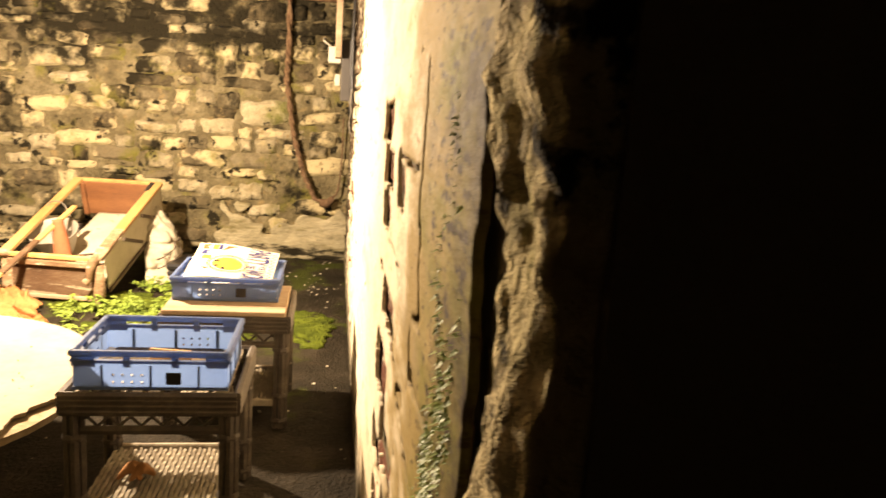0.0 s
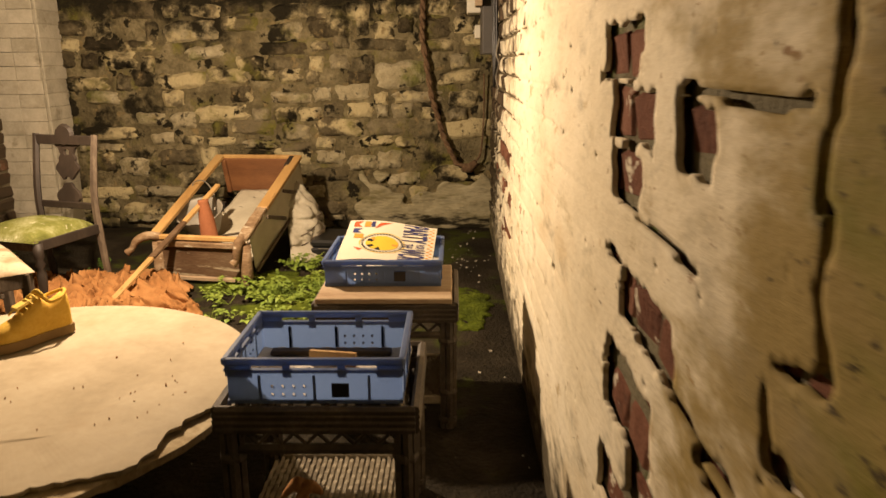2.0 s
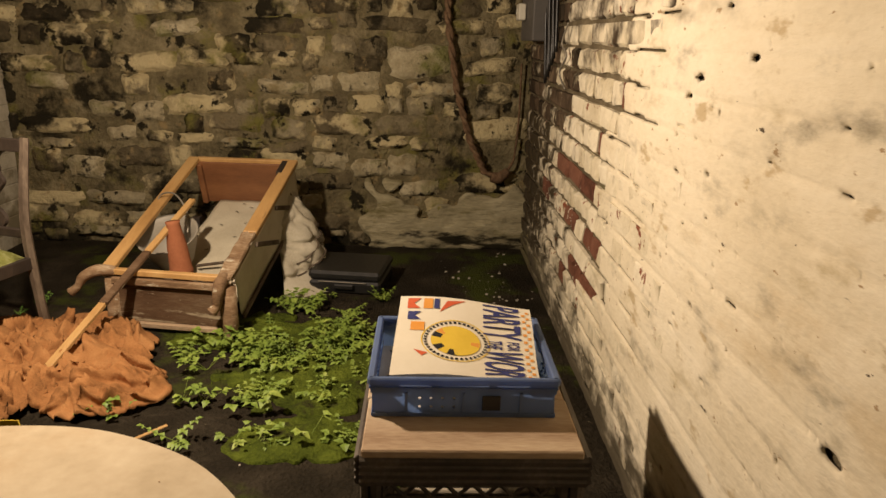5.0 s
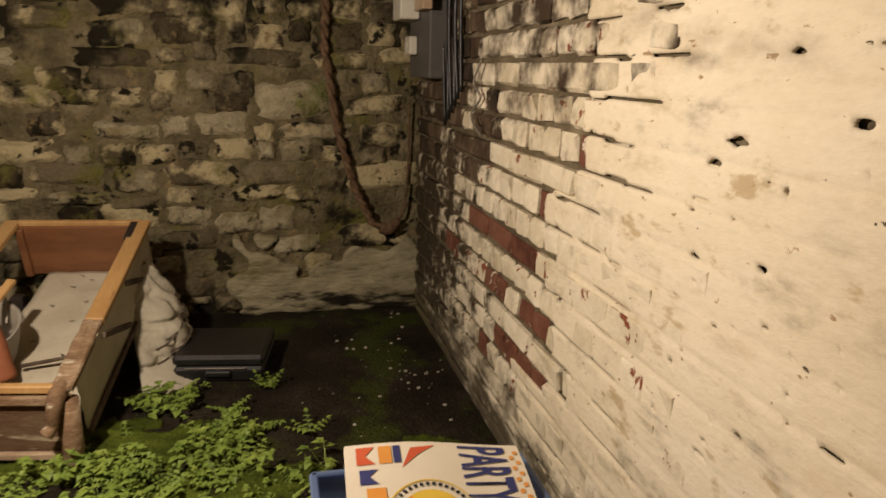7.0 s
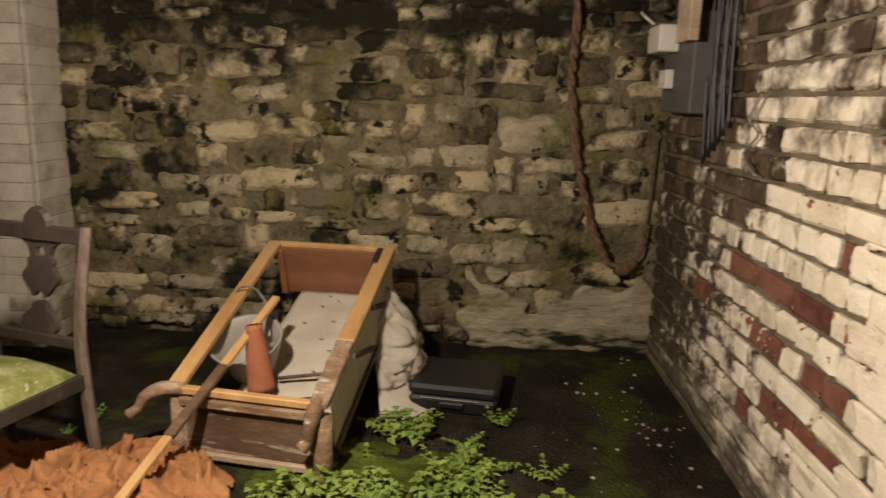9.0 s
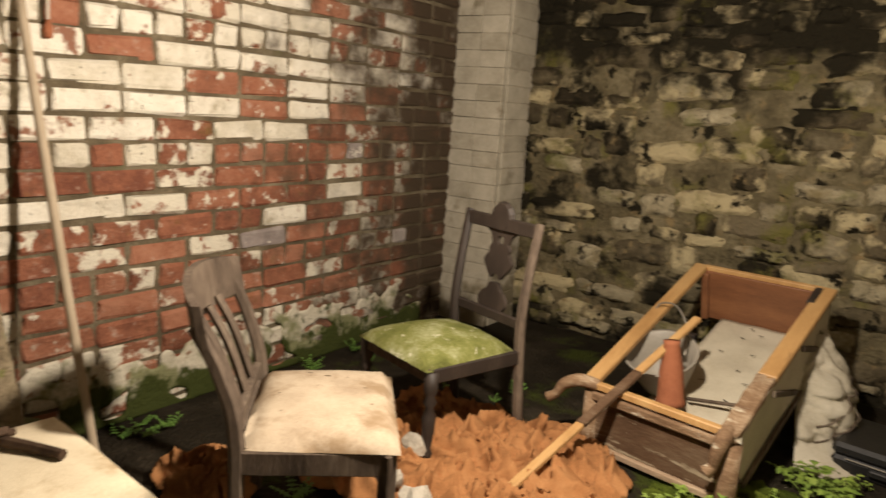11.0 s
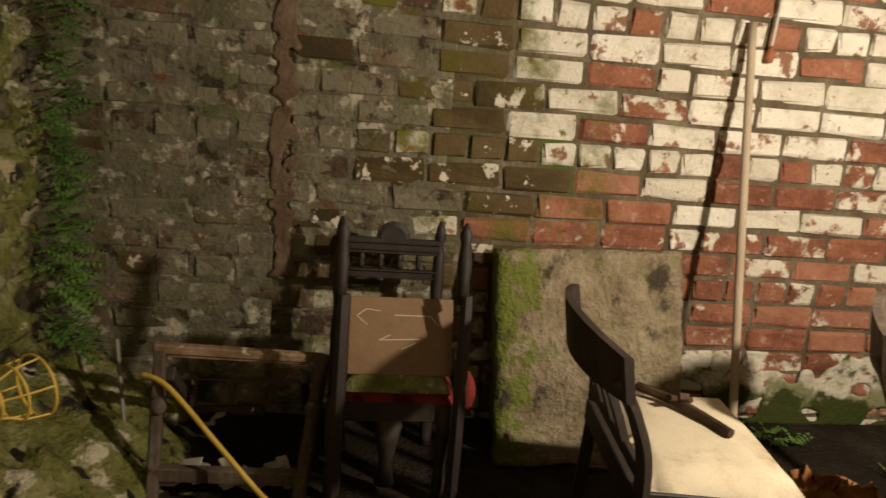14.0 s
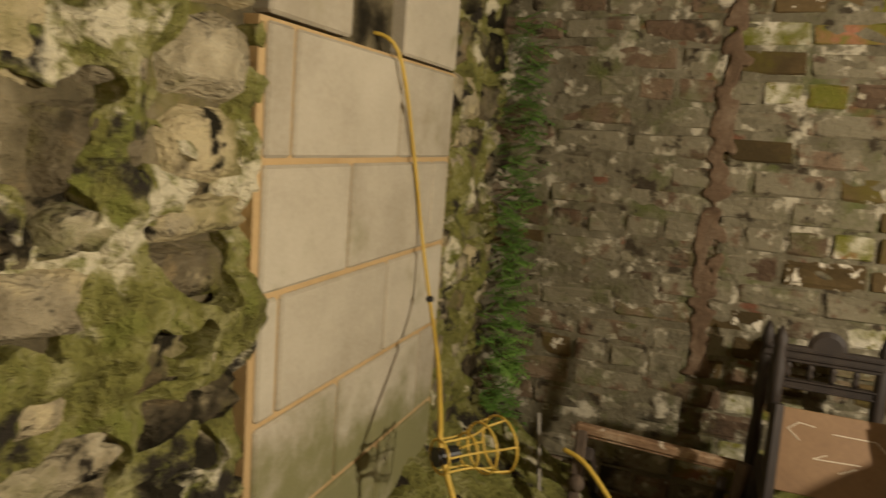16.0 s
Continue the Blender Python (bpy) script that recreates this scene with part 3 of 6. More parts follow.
bm = grid(np.arange(XW + 0.02, -2.05, 0.02).tolist(), np.arange(YS - 0.02, 1.32, 0.02).tolist(),
          lambda x, y: ground_z(x, y) - 0.02 + 0.035 * max(0.0, min(1.0, (1.25 - y) / 0.2)) * min(1.0, max(0.0, (-2.1 - x) / 0.15)) + 0.03 * nz(x * 13, y * 13, 4) + 0.012 * nz(x * 34, y * 34, 6))
thing("rubble_bank", bm, m_mossy, "mossy bank of rubble in the wall corner", "rubble bank", kind="structure")

# north wall: render smeared over rubble, stones proud of it
def stone_wall_depth(x, z):
    return 0.012 * nz(x * 3, z * 3, 1) + 0.010 * nz(x * 9, z * 11, 4) + 0.006 * nz(x * 27, z * 30, 7)


bm = bmesh.new()
xs, zs = np.linspace(XW - 0.02, 0.03, 210).tolist(), np.linspace(-0.05, TOP, 150).tolist()
vv = [[bm.verts.new((x, YN + 0.006 - stone_wall_depth(x, z), z)) for z in zs] for x in xs]
for i in range(len(xs) - 1):
    for j in range(len(zs) - 1):
        bm.faces.new((vv[i][j], vv[i + 1][j], vv[i + 1][j + 1], vv[i][j + 1]))
wall_north = thing("wall_north", bm, m_pointing, "old rubble stone wall, black with damp and algae", "wall", kind="structure")
slab_wall("wall_north_core", (XW - 0.016, YN + 0.03, -0.1), (0.024, YN + 0.4, TOP), m_pointing, "solid core of the rubble stone wall")


# ---- things: round table ----
def irregular_disc(bm, c, r, z0, z1, rag, seed, seg=260, a0=0.0, a1=2 * math.pi, ragged=None):
    top, bot = [], []
    for k in range(seg):
        a = 2 * math.pi * k / seg
        s = max(0.0, math.cos(a - math.radians(-75)))
        rr = r - rag * s * (0.45 + 0.7 * nz(math.cos(a) * 2.5, math.sin(a) * 2.5, seed) + 0.12 * nz(math.cos(a) * 13, math.sin(a) * 13, seed) + 0.07 * nz(math.cos(a) * 40, math.sin(a) * 40, seed)) - 0.004 * nz(math.cos(a) * 3, math.sin(a) * 3, seed)
        top.append(bm.verts.new((c[0] + rr * math.cos(a), c[1] + rr * math.sin(a), z1)))
        bot.append(bm.verts.new((c[0] + (rr - 0.006) * math.cos(a), c[1] + (rr - 0.006) * math.sin(a), z0 + 0.006 * s * nz(a * 9, 0, seed))))
    mid = [bm.verts.new((c[0] + 0.6 * (v.co.x - c[0]), c[1] + 0.6 * (v.co.y - c[1]), z1 - 0.004 + 0.003 * nz(v.co.x * 5, v.co.y * 5, 2))) for k, v in enumerate(top)]
    for k in range(seg):
        j = (k + 1) % seg
        bm.faces.new((top[k], bot[k], bot[j], top[j]))
        bm.faces.new((mid[k], top[k], top[j], mid[j]))
    bm.faces.new(mid)
    bm.faces.new(bot[::-1])


TC = (-1.488, 2.139)
rt = root("round_table", (*TC, 0), "low round table with a warped pale top and a rotting edge", "table")
bm = bmesh.new(); irregular_disc(bm, TC, 0.664, 0.326, 0.340, 0.19, 3); part("tabletop", bm, m_tabletop, rt)
bm = bmesh.new(); irregular_disc(bm, TC, 0.668, 0.300, 0.323, 0.05, 7); part("edge_layer", bm, m_ply, rt, "pale swollen layer of chipboard")
bm = bmesh.new(); irregular_disc(bm, TC, 0.650, 0.285, 0.302, 0.06, 11); part("underlayer", bm, m_ply, rt, "dark crumbling underside layer")
bm = bmesh.new()
turned(bm, (*TC, 0.04), (*TC, 0.29), [(0, 0.06), (0.1, 0.075), (0.3, 0.05), (0.6, 0.045), (0.85, 0.06), (1, 0.11)], 14)
part("pedestal", bm, m_dark_wood, rt, smooth=True)
for k in range(4):
    a = math.radians(45 + 90 * k)
    bm = bmesh.new()
    tube(bm, [(TC[0] + 0.03 * math.cos(a), TC[1] + 0.03 * math.sin(a), 0.10), (TC[0] + 0.2 * math.cos(a), TC[1] + 0.2 * math.sin(a), 0.07), (TC[0] + 0.36 * math.cos(a), TC[1] + 0.36 * math.sin(a), 0.02)], [0.03, 0.025, 0.02], 8)
    part("foot", bm, m_dark_wood, rt, smooth=True)
# grit on the table
bm = bmesh.new()
rng = random.Random(5)
for _ in range(30):
    a, r = rng.uniform(0, 6.28), 0.6 * math.sqrt(rng.random())
    cx, cy = TC[0] + r * math.cos(a), TC[1] + r * math.sin(a)
    if rng.random() < 0.6:
        cx, cy = -1.1 + rng.gauss(0, 0.10), 2.12 + rng.gauss(0, 0.14)
    s = rng.choice((0.0006, 0.0008, 0.001, 0.0016))
    box(bm, (cx - s * 1.6, cy - s, 0.336), (cx + s * 1.6, cy + s, 0.3405))
tagged(obj("grit", bm, m_dead), "dry crumbs and grit scattered on the tabletop", "grit", kind="stuff")

# shoe
sh = root("shoe", (-1.585, 2.475, 0.340), "single mustard yellow lace-up shoe standing on the table", "shoe")
sm = pose(-1.59, 2.465, 0.341, 0, 0, 237) @ Matrix.Diagonal((0.88, 0.98, 1.22, 1))


def shoe_ring(x, w, z0, z1, sag=0.0, n=12):
    return [(x, w * math.cos(math.pi * k / (n - 1)), z0 + (z1 - z0) * math.sin(math.pi * k / (n - 1)) ** 0.6) for k in range(n)]


def loft(bm, rings, m, cap=True):
    vs = [[bm.verts.new(m @ Vector(p)) for p in r] for r in rings]
    for a, b in zip(vs, vs[1:]):
        for k in range(len(a) - 1):
            bm.faces.new((a[k], a[k + 1], b[k + 1], b[k]))
    if cap:
        bm.faces.new(vs[0][::-1])
        bm.faces.new(vs[-1])
    return vs


bm = bmesh.new()
loft(bm, [shoe_ring(x, w, 0.02, z) for x, w, z in ((0.14, 0.012, 0.035), (0.13, 0.03, 0.05), (0.10, 0.043, 0.063), (0.05, 0.045, 0.075), (0.01, 0.041, 0.10), (-0.03, 0.036, 0.118), (-0.06, 0.035, 0.095), (-0.09, 0.036, 0.10), (-0.12, 0.032, 0.112), (-0.135, 0.02, 0.105))], sm)
upper = part("upper", bm, m_shoe, sh, smooth=True)
bm = bmesh.new()
loft(bm, [[(x, w * s, z) for s, z in ((-1, 0.0), (-1.02, 0.024), (1.02, 0.024), (1, 0.0))] for x, w in ((0.148, 0.012), (0.138, 0.034), (0.10, 0.047), (0.05, 0.048), (0.0, 0.042), (-0.06, 0.037), (-0.12, 0.036), (-0.14, 0.024))], sm)
part("sole", bm, m_sole, sh)
bm = bmesh.new()
tube(bm, [sm @ Vector(p) for p in ((-0.04, 0.028, 0.115), (-0.06, 0.034, 0.10), (-0.10, 0.034, 0.105), (-0.132, 0.0, 0.115), (-0.10, -0.034, 0.105), (-0.06, -0.034, 0.10), (-0.04, -0.028, 0.115), (-0.03, 0.0, 0.125))], 0.006, 6, True)
part("collar", bm, m_shoe, sh, smooth=True)
bm = bmesh.new()
box(bm, (-0.075, -0.02, 0.09), (0.03, 0.02, 0.098), 0.004, sm @ pose(0, 0, 0.012, 0, 14, 0))
part("tongue", bm, m_lace, sh)
for k in range(5):
    bm = bmesh.new()
    x = 0.055 - 0.02 * k
    zt = 0.078 + 0.0095 * k
    tube(bm, [sm @ Vector(p) for p in ((x, -0.028, zt), (x - 0.008, 0.0, zt + 0.016), (x - 0.016, 0.028, zt + 0.006))], 0.0035, 6)
    part("lace", bm, m_lace, sh, smooth=True)


# ---- things: side tables and crates ----
def side_table(loc, top_board, label):
    """A wicker side table 0.45 wide, 0.385 deep and 0.44 high; local origin at its front corner on the floor."""
    w, d, h = 0.45, 0.385, 0.44
    t = root("side_table", (0, 0, 0), label, "table", "wicker side tables")
    for i, (x, y) in enumerate(((0.025, 0.025), (w - 0.025, 0.025), (0.025, d - 0.025), (w - 0.025, d - 0.025))):
        bm = bmesh.new()
        for k in range(5):
            a = 2 * math.pi * k / 5
            rod(bm, (x + 0.017 * math.cos(a), y + 0.017 * math.sin(a), 0), (x + 0.017 * math.cos(a), y + 0.017 * math.sin(a), h - 0.02), 0.0125, seg=6)
        for zb in (0.02, 0.12, 0.30, 0.40):
            turned(bm, (x, y, zb), (x, y, zb + 0.02), [(0, 0.029), (0.5, 0.032), (1, 0.029)], 8)
        part("leg", bm, m_wicker, t)
    for a, b in (((0, 0), (w, 0)), ((w, 0), (w, d)), ((w, d), (0, d)), ((0, d), (0, 0))):
        bm = bmesh.new()
        for dz in (-0.012, 0.004, 0.020, 0.034):
            rod(bm, (*a, h - 0.04 + dz), (*b, h - 0.04 + dz), 0.0115, seg=6)
        part("rim", bm, m_wicker, t)
        ax, ay = a[0] + (b[0] - a[0]) * 0.07, a[1] + (b[1] - a[1]) * 0.07
        bx, by = a[0] + (b[0] - a[0]) * 0.93, a[1] + (b[1] - a[1]) * 0.93
        inn = 0.02
        off = (0, inn) if a[1] == b[1] == 0 else (0, -inn) if a[1] == b[1] else (-inn, 0) if a[0] > 0.2 else (inn, 0)
        bm = bmesh.new()
        rod(bm, (ax + off[0], ay + off[1], h - 0.112), (bx + off[0], by + off[1], h - 0.112), 0.013, seg=6)
        n = 7
        for k in range(n):
            for s in (0, 1):
                u0, u1 = (k + s) / n, (k + 1 - s) / n
                rod(bm, (ax + (bx - ax) * u0 + off[0], ay + (by - ay) * u0 + off[1], h - 0.10), (ax + (bx - ax) * u1 + off[0], ay + (by - ay) * u1 + off[1], h - 0.045), 0.0045, seg=5)
        part("lattice", bm, m_wicker, t)["kind"] = "stuff"
    for name, z, ins, mt in (("shelf", 0.10, 0.03, m_weave), ("top_panel", h - 0.012, 0.012, m_weave)):
        bm = bmesh.new()
        n = 26 if name == "shelf" else 10
        for k in range(n):
            x = ins + (w - 2 * ins) * (k + 0.5) / n
            pts = [(x, ins + (d - 2 * ins) * j / 12, z + 0.0035 * (1 if (j + k) % 2 else -1)) for j in range(13)]
            tube(bm, pts, 0.0065, 4, steps=2)
        if name == "shelf":
            box(bm, (ins, ins, z - 0.008), (w - ins, d - ins, z - 0.004))
        part(name, bm, mt, t)["kind"] = "stuff"
    for y0, y1 in ((0.012, 0.03), (d - 0.03, d - 0.012)):
        bm = bmesh.new()
        box(bm, (0.03, y0, 0.085), (w - 0.03, y1, 0.115), 0.004)
        part("shelf_rail", bm, m_weave, t)
    if top_board:
        bm = bmesh.new()
        for k in range(18):
            tube(bm, [(w - 0.022 + 0.0035 * (1 if (j + k) % 2 else -1), 0.05 + (d - 0.10) * j / 12, 0.115 + 0.012 * k) for j in range(13)], 0.0065, 4, steps=2)
        part("side_panel", bm, m_weave, t, "woven cane side panel")["kind"] = "stuff"
        bm = bmesh.new()
        box(bm, (0.004, -0.012, h + 0.004), (w - 0.01, 0.20, h + 0.022), 0.003)
        part("board", bm, m_board, t, "bleached plank laid over the cane top")
        bm = bmesh.new()
        box(bm, (0.0, 0.206, h + 0.004), (w - 0.012, d + 0.005, h + 0.020), 0.003)
        part("board", bm, m_board, t, "bleached plank laid over the cane top")
    t.location = loc
    return t


side_table((-0.797, 1.818, 0.0), False, "black wicker side table with a woven lower shelf")
side_table((-0.706, 2.525, 0.0), True, "black wicker side table topped with bleached planks")


def crate(loc, w, d, h, label):
    t = root("crate", (0, 0, 0), label, "crate", "blue crates on the side tables")
    holes = [(0.10 + 0.024 * i, 0.022 + 0.020 * j) for i in range(4) for j in range(2)]

    def solid(u, v, length):
        return all((u - a) ** 2 + (v - b) ** 2 > 0.0062 ** 2 for a, b in holes)

    for name, length, f in (("front", w, lambda u, v, q: (u, q, v)), ("back", w, lambda u, v, q: (w - u, d - q, v)),
                            ("side", d, lambda u, v, q: (q, d - u, v)), ("side", d, lambda u, v, q: (w - q, u, v))):
        us, vs = np.arange(0.004, length - 0.002, 0.004).tolist(), np.arange(0.006, h * 0.76, 0.004).tolist()
        bm = sheet(us, vs, lambda u, v: solid(u, v, length), f, 0.004)
        part(name + "_panel", bm, m_crate, t)
        bm = bmesh.new()
        for k in (0, 2, 4, 6):
            wd = 0.055 if k in (0, 6) else 0.016
            u = wd / 2 if k == 0 else length - wd / 2 if k == 6 else length * (0.03 + 0.94 * k / 6)
            lo, hi = Vector(f(u - wd / 2, h * 0.60, -0.003)), Vector(f(u + wd / 2, h - 0.006, 0.005))
            box(bm, [min(lo[i], hi[i]) for i in range(3)], [max(lo[i], hi[i]) for i in range(3)])
        for z0, z1, o in ((h * 0.70, h * 0.76, 0.006), (0.0, 0.008, 0.002)):
            lo, hi = Vector(f(0.0, z0, -o)), Vector(f(length, z1, 0.006))
            box(bm, [min(lo[i], hi[i]) for i in range(3)], [max(lo[i], hi[i]) for i in range(3)])
        for k in (1, 3, 5):
            u = length * (0.03 + 0.94 * k / 6)
            lo, hi = Vector(f(u - 0.003, 0.006, -0.004)), Vector(f(u + 0.003, h * 0.62, 0.0))
            box(bm, [min(lo[i], hi[i]) for i in range(3)], [max(lo[i], hi[i]) for i in range(3)])
        part("ribs", bm, m_crate, t)
        bm = bmesh.new()
        lo, hi = Vector(f(-0.006, h - 0.016, -0.009)), Vector(f(length + 0.006, h, 0.006))
        box(bm, [min(lo[i], hi[i]) for i in range(3)], [max(lo[i], hi[i]) for i in range(3)], 0.003)
        part("rim", bm, m_crate, t)
    floor_holes = [(0.03 + 0.04 * i, 0.03 + 0.045 * j) for i in range(10) for j in range(7)]
    bm = sheet(np.arange(0.004, w, 0.008).tolist(), np.arange(0.004, d, 0.008).tolist(),
               lambda u, v: all(abs(u - a) > 0.006 or abs(v - b) > 0.006 for a, b in floor_holes), lambda u, v, q: (u, v, 0.012 - q), 0.006)
    part("bottom", bm, m_crate_floor, t, "grey dusty perforated bottom")
    bm = bmesh.new()
    box(bm, (w * 0.60, -0.0085, 0.018), (w * 0.70, -0.0045, 0.052), 0.0015)
    part("label_patch", bm, m_black_plastic, t, "torn black sticker")
    t.location = loc
    return t


crate((-0.768, 1.83, 0.446), 0.392, 0.305, 0.110, "empty blue plastic crate on the wicker table")
crate((-0.690, 2.645, 0.463), 0.385, 0.335, 0.090, "blue plastic crate holding a printed newspaper")
crate((-2.06, 2.13, 0.343), 0.30, 0.335, 0.095, "blue plastic crate with a dark inside on the round table")
# Black panel added to stand for the crate's dark inside.
bm = bmesh.new()
box(bm, (-2.045, 2.145, 0.3565), (-1.775, 2.45, 0.372), 0.003)
thing("black_mat", bm, m_black_plastic, "black panel added for the dark inside of the blue crate", "mat")
bm = bmesh.new()
bar(bm, (-0.62, 2.02, 0.478), (-0.50, 2.00, 0.478), 0.012, 0.036, 0.002)
thing("wood_block", bm, m_honey, "small offcut of varnished wood standing in the crate", "wood")
bm = bmesh.new()
box(bm, (-0.73, 2.06, 0.4595), (-0.42, 2.09, 0.474), 0.003)
thing("wood_strip", bm, m_dark_wood, "dark wooden strip lying in the crate", "wood")

# newspaper leaning in the far crate
paper = root("newspaper", (-0.49, 2.80, 0.475), "folded printed newspaper with a yellow round emblem in the crate", "newspaper")
pc = [Vector(p) for p in ((-0.655, 2.664, 0.548), (-0.335, 2.66, 0.538), (-0.322, 2.948, 0.592), (-0.640, 2.945, 0.622))]


def paper_at(u, v, lift=0.0):
    a, b = pc[0].lerp(pc[1], u), pc[3].lerp(pc[2], u)
    p = a.lerp(b, v)
    n = (pc[1] - pc[0]).cross(pc[3] - pc[0]).normalized()
    return p + n * (lift + 0.006 * math.sin(u * 5.0) + 0.004 * math.sin(v * 6 + u * 3))


bm = sheet(np.linspace(0, 1, 25).tolist(), np.linspace(0, 1, 21).tolist(), lambda u, v: True, lambda u, v, q: paper_at(u, v, -q), 0.012)
part("folded_sheet", bm, m_paper, paper)


def on_paper(name, polys, material, label=""):
    bm = bmesh.new()
    for poly in polys:
        k = len(poly)
        vs = [bm.verts.new(paper_at(u, v, 0.0012)) for u, v in poly]
        c = bm.verts.new(paper_at(sum(p[0] for p in poly) / k, sum(p[1] for p in poly) / k, 0.0012))
        for i in range(k):
            bm.faces.new((vs[i], vs[(i + 1) % k], c))
    o = part(name, bm, material, paper, label)
    if len(polys) > 1:
        o["kind"] = "stuff"


def ellipse(cu, cv, ru, rv, n=28, a0=0.0, a1=360.0):
    return [(cu + ru * math.cos(math.radians(a0 + (a1 - a0) * i / n)), cv + rv * math.sin(math.radians(a0 + (a1 - a0) * i / n))) for i in range(n)]


def arc_piece(cu, cv, r0, r1, a0, a1, n=4):
    out = [(cu + r1 * math.cos(math.radians(a0 + (a1 - a0) * i / n)), cv + r1 * 1.12 * math.sin(math.radians(a0 + (a1 - a0) * i / n))) for i in range(n + 1)]
    return out + [(cu + r0 * math.cos(math.radians(a0 + (a1 - a0) * i / n)), cv + r0 * 1.12 * math.sin(math.radians(a0 + (a1 - a0) * i / n))) for i in range(n, -1, -1)]


EU, EV = 0.43, 0.43
on_paper("emblem_disc", [ellipse(EU, EV, 0.178, 0.20)], m_ink_yellow, "yellow printed disc")
on_paper("emblem_ring", [arc_piece(EU, EV, 0.238, 0.246, a, a + 15) for a in range(0, 360, 15)], m_ink_yellow)
on_paper("ring_lettering", [arc_piece(EU, EV, 0.205, 0.228, a, a + 5, 2) for a in range(0, 360, 9)], m_ink_black, "small unreadable ring of lettering")
on_paper("emblem_black", [arc_piece(EU, EV, 0.11, 0.178, a, a + 22, 3) for a in (20, 62, 104, 146, 205, 250)], m_ink_black)
on_paper("emblem_orange", [arc_piece(EU, EV, 0.11, 0.178, a, a + 18, 3) for a in (42, 126, 345)], m_ink_orange)
on_paper("emblem_teal", [arc_piece(EU, EV, 0.11, 0.15, a, a + 18, 3) for a in (270, 85)], m_ink_teal)
on_paper("red_pennant", [[(0.06, 0.97), (0.16, 0.97), (0.10, 0.90), (0.16, 0.84), (0.06, 0.84)], [(0.36, 0.95), (0.50, 0.97), (0.40, 0.90), (0.30, 0.80)], [(0.14, 0.28), (0.24, 0.24), (0.20, 0.20)]], m_ink_red)
on_paper("yellow_pennant", [[(0.18, 0.97), (0.25, 0.97), (0.25, 0.84), (0.18, 0.84)], [(0.10, 0.66), (0.20, 0.66), (0.20, 0.54), (0.10, 0.54)]], m_ink_orange)
on_paper("blue_pennant", [[(0.07, 0.80), (0.17, 0.80), (0.12, 0.75), (0.17, 0.69), (0.07, 0.69)], [(0.26, 0.97), (0.30, 0.97), (0.30, 0.84), (0.26, 0.84)]], m_ink_blue)
on_paper("small_print", [[(0.925 + 0.03 * (k % 2), 0.05 + 0.045 * k), (0.95 + 0.03 * (k % 2), 0.05 + 0.045 * k), (0.95 + 0.03 * (k % 2), 0.08 + 0.045 * k), (0.925 + 0.03 * (k % 2), 0.08 + 0.045 * k)] for k in range(20)], m_ink_orange, "small unreadable print")


def lettering(text, u, v0, length, height, name):
    """A word set along the sheet from v0 downwards, its foot towards smaller u."""
    cu = bpy.data.curves.new(name, "FONT")
    cu.body, cu.size, cu.offset = text, 1.0, 0.018
    tmp = bpy.data.objects.new(name, cu)
    scene.collection.objects.link(tmp)
    bpy.context.view_layer.update()
    me = bpy.data.meshes.new_from_object(tmp.evaluated_get(bpy.context.evaluated_depsgraph_get()))
    bpy.data.objects.remove(tmp)
    xs = [v.co.x for v in me.vertices]
    ys = [v.co.y for v in me.vertices]
    x0, x1, y0, y1 = min(xs), max(xs), min(ys), max(ys)
    for v in me.vertices:
        a, b = (v.co.x - x0) / (x1 - x0), (v.co.y - y0) / (y1 - y0)
        v.co = paper_at(u + b * height, v0 - a * length, 0.0014)
    me.materials.append(m_ink_blue)
    ob = new(name, me)
    ob.parent = paper
    ob.matrix_parent_inverse = Matrix.Translation(paper.location).inverted()
    return ob


lettering("PARTY", 0.63, 0.97, 0.44, 0.28, "headline")
lettering("FOR", 0.80, 0.505, 0.11, 0.09, "headline")
lettering("THE", 0.655, 0.505, 0.11, 0.11, "headline")
lettering("WOR", 0.63, 0.375, 0.34, 0.28, "headline")


# ---- things: chairs ----
def back_frame(p, forward, side, w):
    """Helper giving points of a chair: s across, f forward, z up from the back's middle at the floor."""
    return lambda s, f, z: (p[0] + side[0] * s * w / 2 + forward[0] * f, p[1] + side[1] * s * w / 2 + forward[1] * f, z)


